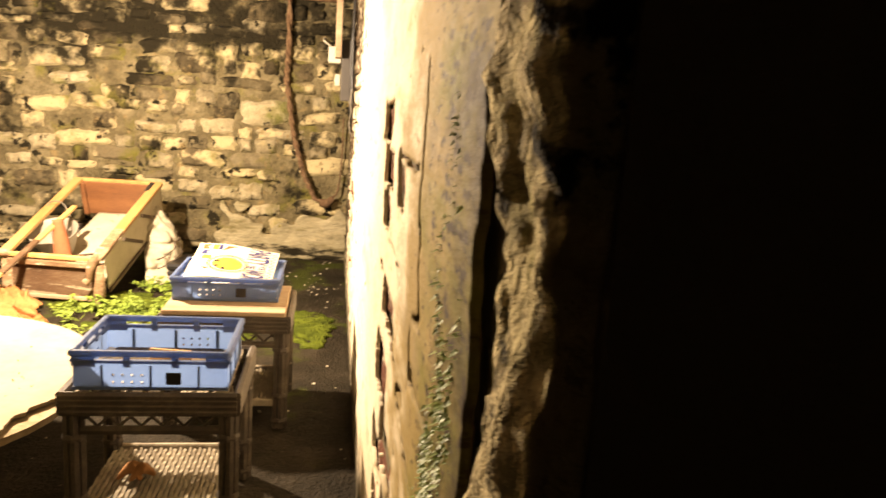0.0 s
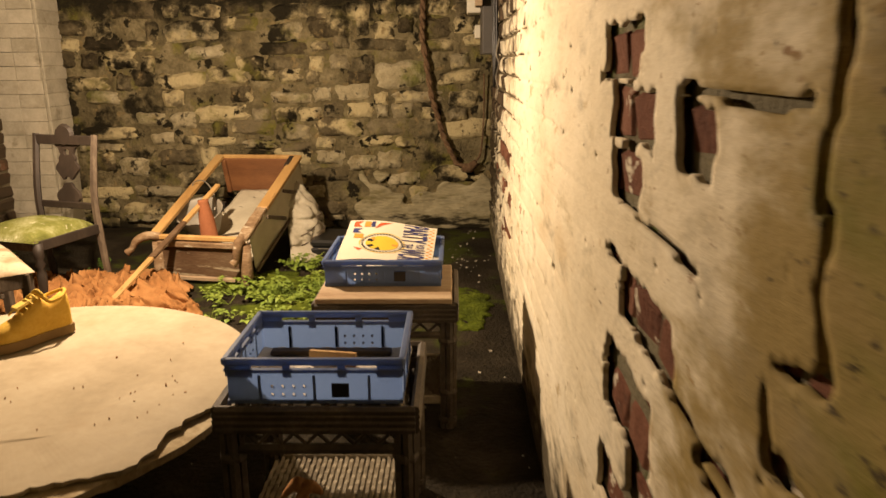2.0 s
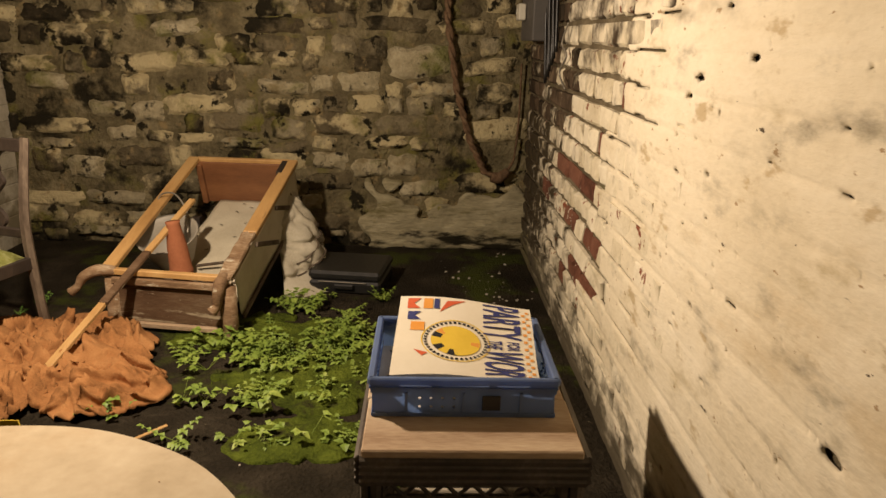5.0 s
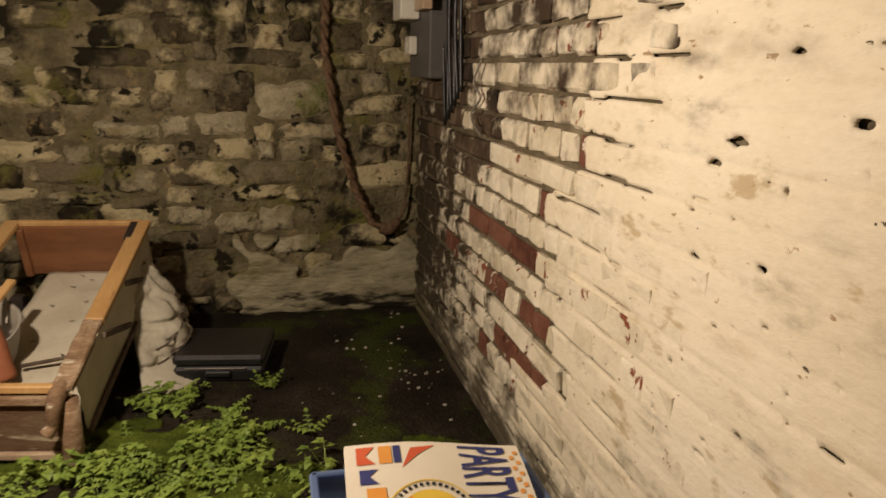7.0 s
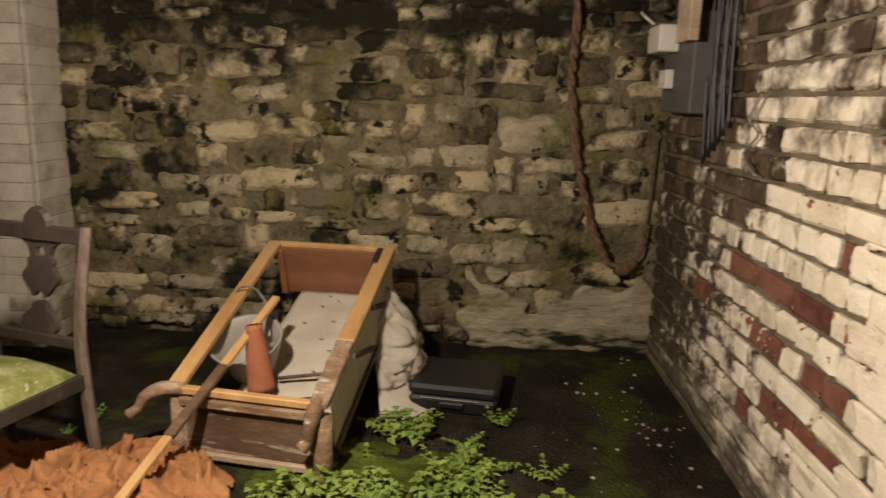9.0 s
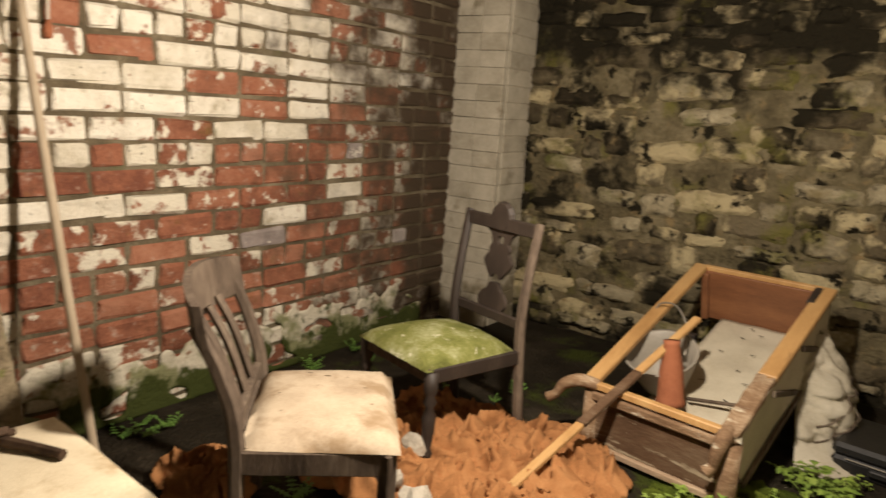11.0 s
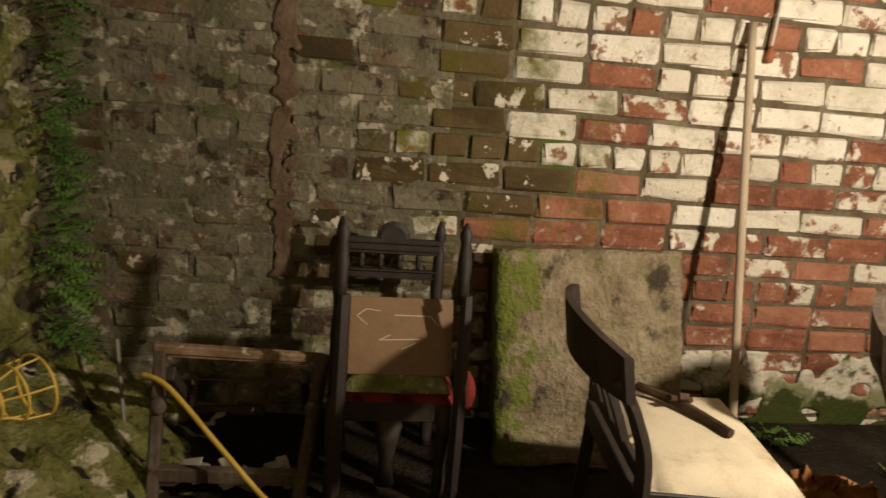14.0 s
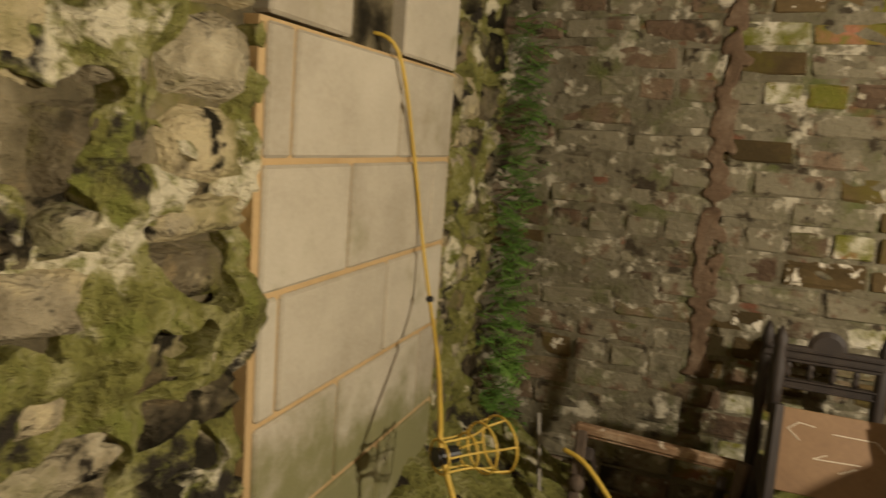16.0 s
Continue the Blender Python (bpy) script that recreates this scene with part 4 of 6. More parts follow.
def dining_chair(name, back_mid, ang, w, d, seat_z, top_z, wood, seat_mat, label, seat_label, base=0.0):
    """A plain chair with a curved top rail and three splats; ang: the way it faces, degrees from +x."""
    t = root(name, (back_mid[0], back_mid[1], base), label, "chair", "old chairs")
    fw = (math.cos(math.radians(ang)), math.sin(math.radians(ang)))
    sd = (fw[1], -fw[0])
    at = back_frame(back_mid, fw, sd, w)
    for s in (-1, 1):
        bm = bmesh.new()
        tube(bm, [at(s * 0.92, 0.0, base), at(s * 0.92, 0.01, seat_z), at(s * 0.95, -0.03, (seat_z + top_z) / 2), at(s * 0.98, -0.085, top_z - 0.06)], [0.018, 0.02, 0.018, 0.016], 6)
        part("back_post", bm, wood, t)
        bm = bmesh.new()
        bar(bm, at(s * 0.95, d - 0.03, base), at(s * 0.95, d - 0.03, seat_z - 0.015), 0.036, 0.036, 0.004)
        part("leg", bm, wood, t)
        bm = bmesh.new()
        bar(bm, at(s * 0.93, 0.0, seat_z - 0.045), at(s * 0.95, d - 0.03, seat_z - 0.045), 0.022, 0.06)
        part("side_rail", bm, wood, t)
        bm = bmesh.new()
        bar(bm, at(s * 0.93, 0.0, base + 0.15), at(s * 0.95, d - 0.03, base + 0.15), 0.016, 0.022)
        part("stretcher", bm, wood, t)
    for f, nm in ((0.0, "back_rail"), (d - 0.03, "front_rail")):
        bm = bmesh.new()
        bar(bm, at(-0.93, f, seat_z - 0.045), at(0.93, f, seat_z - 0.045), 0.022, 0.06)
        part(nm, bm, wood, t)
    bm = bmesh.new()
    n = 14
    rows = []
    for i in range(n + 1):
        s = -1.08 + 2.16 * i / n
        f = -0.065 - 0.055 * (1 - s * s)
        arch = 0.022 * (1 - s * s)
        rows.append([bm.verts.new(at(s, f + df, z)) for df, z in ((0.009, top_z - 0.105), (0.009 - 0.02, top_z + arch), (-0.011 - 0.02, top_z + arch), (-0.011, top_z - 0.105))])
    for a, b in zip(rows, rows[1:]):
        for k in range(4):
            bm.faces.new((a[k], a[(k + 1) % 4], b[(k + 1) % 4], b[k]))
    bm.faces.new(rows[0]); bm.faces.new(rows[-1][::-1])
    part("top_rail", bm, wood, t)
    for s in (-0.42, 0.0, 0.42):
        bm = bmesh.new()
        tube(bm, [at(s, 0.0, seat_z + 0.03), at(s, -0.05, (seat_z + top_z) / 2), at(s * 1.05, -0.10, top_z - 0.08)], 0.013, 4)
        part("splat", bm, wood, t)
    bm = bmesh.new()
    bar(bm, at(-0.93, 0.0, seat_z + 0.025), at(0.93, 0.0, seat_z + 0.025), 0.02, 0.03)
    part("lower_rail", bm, wood, t)
    bm = bmesh.new()
    pad(bm, [at(-0.94, 0.015, 0)[:2], at(0.94, 0.015, 0)[:2], at(1.02, d, 0)[:2], at(-1.02, d, 0)[:2]], seat_z - 0.014, 0.034, 0.016)
    part("seat", bm, seat_mat, t, seat_label, smooth=True)
    return t


dining_chair("dining_chair", (-2.405, 3.015), 42.0, 0.50, 0.40, 0.395, 0.745, m_grey_wood, m_seat_cream, "weathered dark wooden dining chair with a soiled cream seat", "soiled cream padded seat", 0.02)
dining_chair("dining_chair", (-2.49, 2.265), 84.0, 0.48, 0.38, 0.385, 0.690, m_dark_wood, m_seat_pale, "black wooden dining chair with a clean cream seat", "pale cream padded seat", 0.0)

# iron hinge on the black chair's seat
hg = root("iron_clamp", (-2.60, 2.47, 0.42), "rusty iron clamp lying on the cream chair seat", "tool")
bm = bmesh.new(); tube(bm, [(-2.665, 2.395, 0.433), (-2.555, 2.468, 0.436), (-2.408, 2.528, 0.433)], [0.013, 0.014, 0.012], 8); part("bar", bm, m_metal, hg)
bm = bmesh.new(); bar(bm, (-2.575, 2.475, 0.438), (-2.545, 2.470, 0.462), 0.028, 0.02); part("jaw", bm, m_metal, hg)
bm = bmesh.new(); rod(bm, (-2.575, 2.505, 0.438), (-2.550, 2.430, 0.455), 0.009); part("bolt", bm, m_metal, hg)


# green chair with a carved back
gc = root("carved_chair", (-2.34, 3.92, 0.06), "dark carved chair with a moss-covered seat among rags", "chair", "old chairs")
gf, gs = (-0.30, -0.954), (-0.954, 0.30)
gm = (-2.315, 4.085)
ga = lambda s, f, z: (gm[0] + gs[0] * s * 0.19 + gf[0] * f, gm[1] + gs[1] * s * 0.19 + gf[1] * f, z)
for s in (-1, 1):
    bm = bmesh.new()
    tube(bm, [ga(s, -0.03, 0.03), ga(s, 0.0, 0.36), ga(s, 0.0, 0.55), ga(s * 1.02, -0.045, 0.83)], [0.019, 0.02, 0.019, 0.017], 6)
    part("back_post", bm, m_dark_wood if s > 0 else m_grey_wood, gc)
    bm = bmesh.new()
    turned(bm, ga(s * 1.05, 0.40, 0.05), ga(s * 1.05, 0.40, 0.36), [(0, 0.016), (0.08, 0.02), (0.12, 0.013), (0.3, 0.021), (0.5, 0.024), (0.6, 0.014), (0.66, 0.024), (0.72, 0.016), (0.78, 0.024), (1, 0.024)])
    part("front_leg", bm, m_dark_wood, gc, smooth=True)
    bm = bmesh.new()
    bar(bm, ga(s, 0, 0.345), ga(s * 1.05, 0.40, 0.345), 0.024, 0.05)
    part("side_rail", bm, m_dark_wood, gc)
bm = bmesh.new(); bar(bm, ga(-1.05, 0.40, 0.345), ga(1.05, 0.40, 0.345), 0.024, 0.05); part("front_rail", bm, m_grey_wood, gc)
bm = bmesh.new(); bar(bm, ga(-1, -0.005, 0.46), ga(1, -0.005, 0.46), 0.02, 0.035); part("lower_rail", bm, m_dark_wood, gc)
bm = bmesh.new()
bar(bm, ga(-1, -0.04, 0.80), ga(1, -0.04, 0.80), 0.022, 0.05)
turned(bm, ga(0, -0.055, 0.825), ga(0, -0.028, 0.825), [(0, 0.05), (0.3, 0.06), (1, 0.05)], 14)
part("top_rail", bm, m_dark_wood, gc, "carved crest rail")
bm = sheet(np.linspace(-0.55, 0.55, 23).tolist(), np.linspace(0.465, 0.785, 30).tolist(),
           lambda u, v: abs(u) < 0.26 + 0.14 * math.sin((v - 0.465) * 42) + 0.10 * (v > 0.70) and not (abs(u) < 0.09 and abs(math.sin((v - 0.44) * 21)) < 0.35),
           lambda u, v, q: ga(u, -0.008 - 0.11 * (v - 0.465) - q, v), 0.018)
part("splat", bm, m_dark_wood, gc, "pierced carved splat")
bm = bmesh.new()
pad(bm, [ga(-1.0, 0.02, 0)[:2], ga(1.0, 0.02, 0)[:2], ga(1.12, 0.43, 0)[:2], ga(-1.12, 0.43, 0)[:2]], 0.365, 0.03, 0.045)
part("seat", bm, m_seat_green, gc, "domed seat covered in moss", smooth=True)

# stacked chairs against the west wall
stk = root("spindle_chair", (-2.92, 1.76, 0), "dark spindle-back chair with a red seat against the brick wall", "chair", "old chairs")
prof = [(0, 0.016), (0.05, 0.02), (0.3, 0.017), (0.5, 0.021), (0.62, 0.015), (0.70, 0.021), (0.86, 0.017), (0.9, 0.011), (0.93, 0.019), (0.97, 0.014), (1, 0.005)]
for y in (1.585, 1.895):
    bm = bmesh.new(); turned(bm, (-3.10, y, 0), (-3.16, y, 0.75), prof); part("back_post", bm, m_dark_wood, stk, smooth=True)
    bm = bmesh.new(); turned(bm, (-2.78, y, 0), (-2.78, y, 0.31), [(0, 0.015), (0.2, 0.02), (0.4, 0.015), (0.7, 0.022), (1, 0.02)]); part("front_leg", bm, m_dark_wood, stk, smooth=True)
    bm = bmesh.new(); bar(bm, (-3.10, y, 0.29), (-2.78, y, 0.29), 0.025, 0.05); part("side_rail", bm, m_dark_wood, stk)
bm = bmesh.new(); bar(bm, (-2.78, 1.585, 0.285), (-2.78, 1.895, 0.285), 0.025, 0.055); part("front_rail", bm, m_dark_wood, stk)
for z0, h0 in ((0.665, 0.05), (0.575, 0.03)):
    bm = bmesh.new()
    bar(bm, (-3.15, 1.585, z0), (-3.15, 1.895, z0), 0.022, h0)
    bar(bm, (-3.142, 1.585, z0 + 0.012), (-3.142, 1.895, z0 + 0.012), 0.022, 0.006)
    bar(bm, (-3.142, 1.585, z0 - 0.010), (-3.142, 1.895, z0 - 0.010), 0.022, 0.006)
    part("crest_rail" if h0 > 0.04 else "back_rail", bm, m_dark_wood, stk)
for k in range(4):
    y = 1.65 + 0.06 * k
    bm = bmesh.new(); turned(bm, (-3.15, y, 0.59), (-3.15, y, 0.642), [(0, 0.006), (0.3, 0.011), (0.5, 0.007), (0.7, 0.011), (1, 0.006)], 8); part("spindle", bm, m_dark_wood, stk, smooth=True)
bm = bmesh.new(); turned(bm, (-3.16, 1.745, 0.69), (-3.14, 1.745, 0.69), [(0, 0.05), (0.5, 0.055), (1, 0.04)], 16); part("crest_roundel", bm, m_dark_wood, stk)
bm = bmesh.new(); pad(bm, [(-3.08, 1.60), (-2.77, 1.60), (-2.77, 1.93), (-3.08, 1.93)], 0.305, 0.035, 0.012); part("seat", bm, m_red, stk, "faded red padded seat", smooth=True)
bm = bmesh.new(); turned(bm, (-2.80, 1.74, 0.05), (-2.80, 1.74, 0.26), [(0, 0.03), (0.3, 0.018), (0.6, 0.03), (1, 0.045)]); part("pendant", bm, m_dark_wood, stk, smooth=True)

up = root("upturned_chair", (-2.86, 1.77, 0.353), "upturned dark chair resting on the red seat, hardboard showing", "chair", "old chairs")
bm = bmesh.new(); pad(bm, [(-3.02, 1.61), (-2.75, 1.61), (-2.75, 1.90), (-3.02, 1.90)], 0.354, 0.034, 0.006); part("seat", bm, m_seat_green, up, "mildewed pale seat pad", smooth=True)
bm = bmesh.new()
box(bm, (-0.006, 1.615, 0.0), (0.006, 1.905, 0.215), 0.002, Matrix.Translation((-2.79, 0, 0.388)) @ pose(0, 0, 0, 0, -24, 0))
brd = part("board", bm, m_hardboard, up, "brown hardboard seat base")
bm = bmesh.new()
for a, b in (((1.635, 0.16), (1.66, 0.18)), ((1.66, 0.18), (1.70, 0.175)), ((1.635, 0.16), (1.665, 0.135)), ((1.74, 0.165), (1.84, 0.165)), ((1.84, 0.165), (1.865, 0.14)), ((1.70, 0.095), (1.81, 0.10)), ((1.70, 0.095), (1.73, 0.11)), ((1.76, 0.07), (1.80, 0.09))):
    mm = Matrix.Translation((-2.79, 0, 0.388)) @ pose(0, 0, 0, 0, -24, 0)
    bar(bm, mm @ Vector((0.0065, *a)), mm @ Vector((0.0065, *b)), 0.0022, 0.0022, 0)
part("scratch", bm, m_scratch, brd, "white scratches")
for y, zt in ((1.595, 0.62), (1.925, 0.63)):
    bm = bmesh.new(); tube(bm, [(-2.72, y, 0.06), (-2.74, y, 0.35), (-2.78, y, zt)], [0.018, 0.02, 0.017], 6); part("leg", bm, m_dark_wood, up)
    bm = bmesh.new(); turned(bm, (-2.795, y - 0.008, zt - 0.03), (-2.83, y - 0.01, zt + 0.19), [(0, 0.018), (0.3, 0.016), (0.5, 0.02), (0.75, 0.014), (0.85, 0.019), (0.93, 0.011), (1, 0.004)]); part("turned_end", bm, m_dark_wood, up, smooth=True)
    bm = bmesh.new(); bar(bm, (-3.02, y, 0.372), (-2.74, y, 0.372), 0.024, 0.03); part("side_rail", bm, m_dark_wood, up)

# broken chair frame
fr = root("chair_frame", (-2.85, 1.32, 0), "stripped broken chair frame with a frayed top bar", "chair", "old chairs")
bm = bmesh.new(); bar(bm, (-2.892, 1.085, 0.405), (-2.927, 1.555, 0.372), 0.03, 0.028, 0.005); bar(bm, (-2.90, 1.12, 0.385), (-2.925, 1.50, 0.362), 0.02, 0.016); part("top_bar", bm, m_worn_wood, fr, "splintered pale top bar")
for y0, y1 in ((1.105, 1.11), (1.55, 1.50)):
    bm = bmesh.new(); bar(bm, (-2.895, y0, 0.40), (-2.76, y1, 0.0), 0.032, 0.036, 0.005); part("leg", bm, m_grey_wood, fr)
    bm = bmesh.new(); bmesh.ops.create_uvsphere(bm, u_segments=10, v_segments=8, radius=0.026, matrix=Matrix.Translation((-2.83, (y0 + y1) / 2 + 0.004, 0.26))); part("knob", bm, m_grey_wood, fr, smooth=True)
bm = bmesh.new(); bar(bm, (-2.785, 1.10, 0.085), (-2.785, 1.51, 0.07), 0.03, 0.04); part("lower_rail", bm, m_grey_wood, fr)
for y in (1.13, 1.50):
    bm = bmesh.new(); bar(bm, (-2.89, y, 0.33), (-3.16, y, 0.10), 0.025, 0.04); part("side_rail", bm, m_dark_wood, fr)
bm = bmesh.new()
rng = random.Random(3)
for k in range(26):
    y = rng.uniform(1.1, 1.5)
    bar(bm, (-2.86 + rng.uniform(-0.03, 0.03), y, rng.uniform(0.0, 0.06)), (-2.86 + rng.uniform(-0.06, 0.06), y + rng.uniform(-0.06, 0.06), rng.uniform(0.01, 0.07)), rng.uniform(0.02, 0.05), 0.006, 0)
tagged(obj("torn_stuffing", bm, m_rubble), "scraps of torn pale upholstery under the frame", "scraps", kind="stuff")

# ---- things by the west wall ----
bm = bmesh.new()
sl = Matrix.Translation((-3.02, 2.43, 0.0)) @ pose(0, 0, 0, 0, -15.5, 0) @ pose(0, 0, 0, 2.0, 0, 0)
xs, zs = np.linspace(-0.32, 0.325, 34).tolist(), np.linspace(-0.02, 0.70, 34).tolist()
fr_v, bk_v = {}, {}
for i, y in enumerate(xs):
    for j, z in enumerate(zs):
        ey = 0.012 * nz(z * 9, 1.0) if i in (0, 33) else 0.0
        ez = 0.010 * nz(y * 9, 4.0) if j == 33 else 0.0
        rnd_e = 0.012 if i in (0, 33) or j in (0, 33) else 0.0
        fr_v[i, j] = bm.verts.new(sl @ Vector((0.04 + 0.016 * nz(y * 7, z * 7) + 0.010 * nz(y * 22, z * 22, 3) - rnd_e, y + ey, z + ez)))
        bk_v[i, j] = bm.verts.new(sl @ Vector((-0.035, y + ey, z + ez)))
for i in range(33):
    for j in range(33):
        bm.faces.new((fr_v[i, j], fr_v[i + 1, j], fr_v[i + 1, j + 1], fr_v[i, j + 1]))
        bm.faces.new((bk_v[i, j], bk_v[i, j + 1], bk_v[i + 1, j + 1], bk_v[i + 1, j]))
for i in range(33):
    for j in (0, 33):
        bm.faces.new((fr_v[i, j], fr_v[i + 1, j], bk_v[i + 1, j], bk_v[i, j]))
        bm.faces.new((fr_v[j, i], fr_v[j, i + 1], bk_v[j, i + 1], bk_v[j, i]))
thing("stone_slab", bm, m_slab, "mossy rough sandstone slab leaning against the brick wall", "stone slab", smooth=True)

bm = bmesh.new()
tube(bm, [(-2.90, 2.885, 0.0), (-3.10, 2.888, 0.72), (-3.283, 2.887, 1.455)], [0.0135, 0.0145, 0.014], 10)
thing("wooden_pole", bm, m_pole, "long bleached wooden pole leaning on the brick wall", "pole", smooth=True)
cd = root("pull_cord", (-3.285, 2.972, 1.36), "thin white cord hanging down the brick wall", "cord")
bm = bmesh.new(); tube(bm, [(-3.287, 2.985, TOP), (-3.286, 2.978, 1.7), (-3.286, 2.970, 1.38)], 0.0045, 6); part("cord", bm, m_white_box, cd)
bm = bmesh.new(); turned(bm, (-3.286, 2.970, 1.335), (-3.286, 2.970, 1.39), [(0, 0.012), (0.4, 0.016), (1, 0.007)]); part("knob", bm, m_terracotta, cd, smooth=True)

bm = bmesh.new()
bmesh.ops.create_uvsphere(bm, u_segments=12, v_segments=8, radius=0.06, matrix=Matrix.Translation((-2.95, 1.985, 0.27)) @ Matrix.Diagonal((0.7, 0.5, 1, 1)))
for v in bm.verts:
    v.co.z += 0.015 * nz(v.co.x * 30, v.co.y * 30)
    v.co.x += 0.01 * nz(v.co.z * 30, v.co.y * 30)
thing("red_rag", bm, m_red, "crumpled red rag hanging off the chair stack", "rag", smooth=True)

# ---- yellow lead and caged lamp by the blocked opening ----
ld = root("inspection_lamp", (-2.30, 0.90, 0.45), "unlit inspection lamp in a yellow wire cage on its lead", "lamp")
bm = bmesh.new()
tube(bm, [(-2.33, 0.60, 1.44), (-2.36, 0.675, 1.40), (-2.50, 0.672, 1.165), (-2.572, 0.675, 0.98), (-2.555, 0.72, 0.80), (-2.43, 0.80, 0.685), (-2.31, 0.86, 0.60), (-2.262, 0.885, 0.54), (-2.25, 0.93, 0.43), (-2.235, 1.03, 0.22), (-2.22, 1.12, 0.05), (-2.12, 1.2, 0.02)], [0.0045] * 5 + [0.005, 0.0055] + [0.0065] * 5, 8)
part("lead", bm, m_yellow, ld, smooth=True)
bm = bmesh.new(); box(bm, (-2.566, 0.712, 0.79), (-2.546, 0.730, 0.808), 0.005); part("clip", bm, m_black_plastic, ld, "small black cable clip")
ax, ay = Vector((-0.8, 0.6, 0.0)), Vector((0.6, 0.8, 0.0))
o = Vector((-2.255, 0.885, 0.525))
bm = bmesh.new(); rod(bm, o - ax * 0.012, o + ax * 0.045, 0.021, 0.019, 12); part("socket", bm, m_black_plastic, ld)
for f, r in ((0.0, 0.038), (0.075, 0.040), (0.115, 0.058), (0.165, 0.066)):
    bm = bmesh.new()
    tube(bm, [o + ax * f + (ay * math.cos(a) + Vector((0, 0, 1)) * math.sin(a)) * r for a in [2 * math.pi * k / 10 for k in range(10)]], 0.0032, 6, True, 3)
    part("cage_ring", bm, m_yellow, ld, smooth=True)
for k in range(6):
    a = 2 * math.pi * k / 6 + 0.3
    d = ay * math.cos(a) + Vector((0, 0, 1)) * math.sin(a)
    bm = bmesh.new(); tube(bm, [o + d * 0.038, o + ax * 0.075 + d * 0.040, o + ax * 0.115 + d * 0.058, o + ax * 0.165 + d * 0.066], 0.0025, 5); part("cage_wire", bm, m_yellow, ld)
bm = bmesh.new()
tube(bm, [(-2.87, 1.06, 0.335), (-2.83, 1.14, 0.315), (-2.74, 1.29, 0.19), (-2.66, 1.42, 0.085), (-2.56, 1.53, 0.06), (-2.47, 1.60, 0.03), (-2.38, 1.62, 0.015)], 0.0075, 8)
thing("yellow_cable", bm, m_yellow, "loose yellow cable drooping over the broken frame", "cable", smooth=True)
bm = bmesh.new(); rod(bm, (-3.10, 0.93, 0.34), (-2.94, 1.00, 0.02), 0.007)
thing("metal_rod", bm, m_galv, "thin grey metal rod stuck in the corner", "rod")

# ---- wooden carcass by the north wall ----
cb = root("wooden_carcass", (-1.65, 4.55, 0.0), "upturned honey-coloured furniture carcass with a torn cream lining", "furniture")
U = Vector((0.095, 0.997, 0.319)).normalized()
S = Vector((U.y, -U.x, 0)).normalized()
H = S.cross(U)
O = Vector((-1.652, 4.13, 0.262))
cc = lambda s, l, h: O + S * s + U * l + H * h
FT = math.degrees(math.atan2(-0.085, 0.50))
fp = lambda z, y=0.0: Matrix.Translation((-1.648, 4.145 + y, z)) @ pose(0, 0, 0, 0, 0, FT)
bm = bmesh.new(); bar(bm, cc(-0.262, 0.02, 0), cc(-0.268, 1.05, 0), 0.058, 0.026, 0.004, H); part("side_rail", bm, m_honey, cb)
bm = bmesh.new(); bar(bm, cc(0.252, 0.34, 0.0), cc(0.262, 1.05, 0.0), 0.066, 0.026, 0.004, H); part("side_rail", bm, m_honey, cb)
bm = bmesh.new()
vs = bar(bm, cc(0.252, -0.03, 0.002), cc(0.252, 0.338, 0.002), 0.062, 0.028, 0.006, H)
bmesh.ops.subdivide_edges(bm, edges=list(bm.edges), cuts=5, use_grid_fill=True)
for v in bm.verts:
    v.co += Vector((nz(*(v.co * 31)), nz(*(v.co * 37)), nz(*(v.co * 41)))) * 0.012
part("peeling_rail", bm, m_worn_wood, cb, "peeling dark lower half of the rail")
bm = bmesh.new(); box(bm, (-0.252, -0.020, -0.012), (0.245, 0.012, 0.014), 0.004, fp(0.262)); part("front_rail", bm, m_honey, cb)
bm = bmesh.new(); box(bm, (-0.248, -0.026, -0.022), (0.245, 0.006, 0.010), 0.005, fp(0.232)); part("front_moulding", bm, m_worn_wood, cb)
bm = bmesh.new(); box(bm, (-0.245, -0.006, 0.0), (0.243, 0.008, 0.165), 0.002, fp(0.048)); part("front_panel", bm, m_dusty, cb, "brown veneered front panel, dusty")
bm = bmesh.new(); box(bm, (-0.250, -0.022, 0.0), (0.245, 0.012, 0.024), 0.004, fp(0.022)); part("bottom_rail", bm, m_board, cb, "pale dusty bottom rail")
bm = bmesh.new(); tube(bm, [(-1.88, 4.185, 0.262), (-1.945, 4.165, 0.270), (-2.00, 4.15, 0.245), (-2.025, 4.145, 0.205), (-2.055, 4.14, 0.180)], [0.022, 0.025, 0.021, 0.015, 0.020], 10); part("scroll", bm, m_worn_wood, cb, smooth=True)
bm = bmesh.new(); tube(bm, [(-1.405, 4.115, 0.262), (-1.410, 4.065, 0.255), (-1.420, 4.045, 0.205), (-1.425, 4.045, 0.165), (-1.445, 4.035, 0.140)], [0.024, 0.028, 0.022, 0.017, 0.024], 10); part("scroll", bm, m_worn_wood, cb, smooth=True)
for x, y in ((-1.90, 4.19), (-1.385, 4.085)):
    bm = bmesh.new()
    turned(bm, (x, y, 0.0), (x, y, 0.235), [(0, 0.022), (0.04, 0.028), (0.10, 0.032), (0.18, 0.026), (0.25, 0.034), (0.35, 0.032), (1, 0.030)], 12)
    part("foot", bm, m_worn_wood, cb, smooth=True)
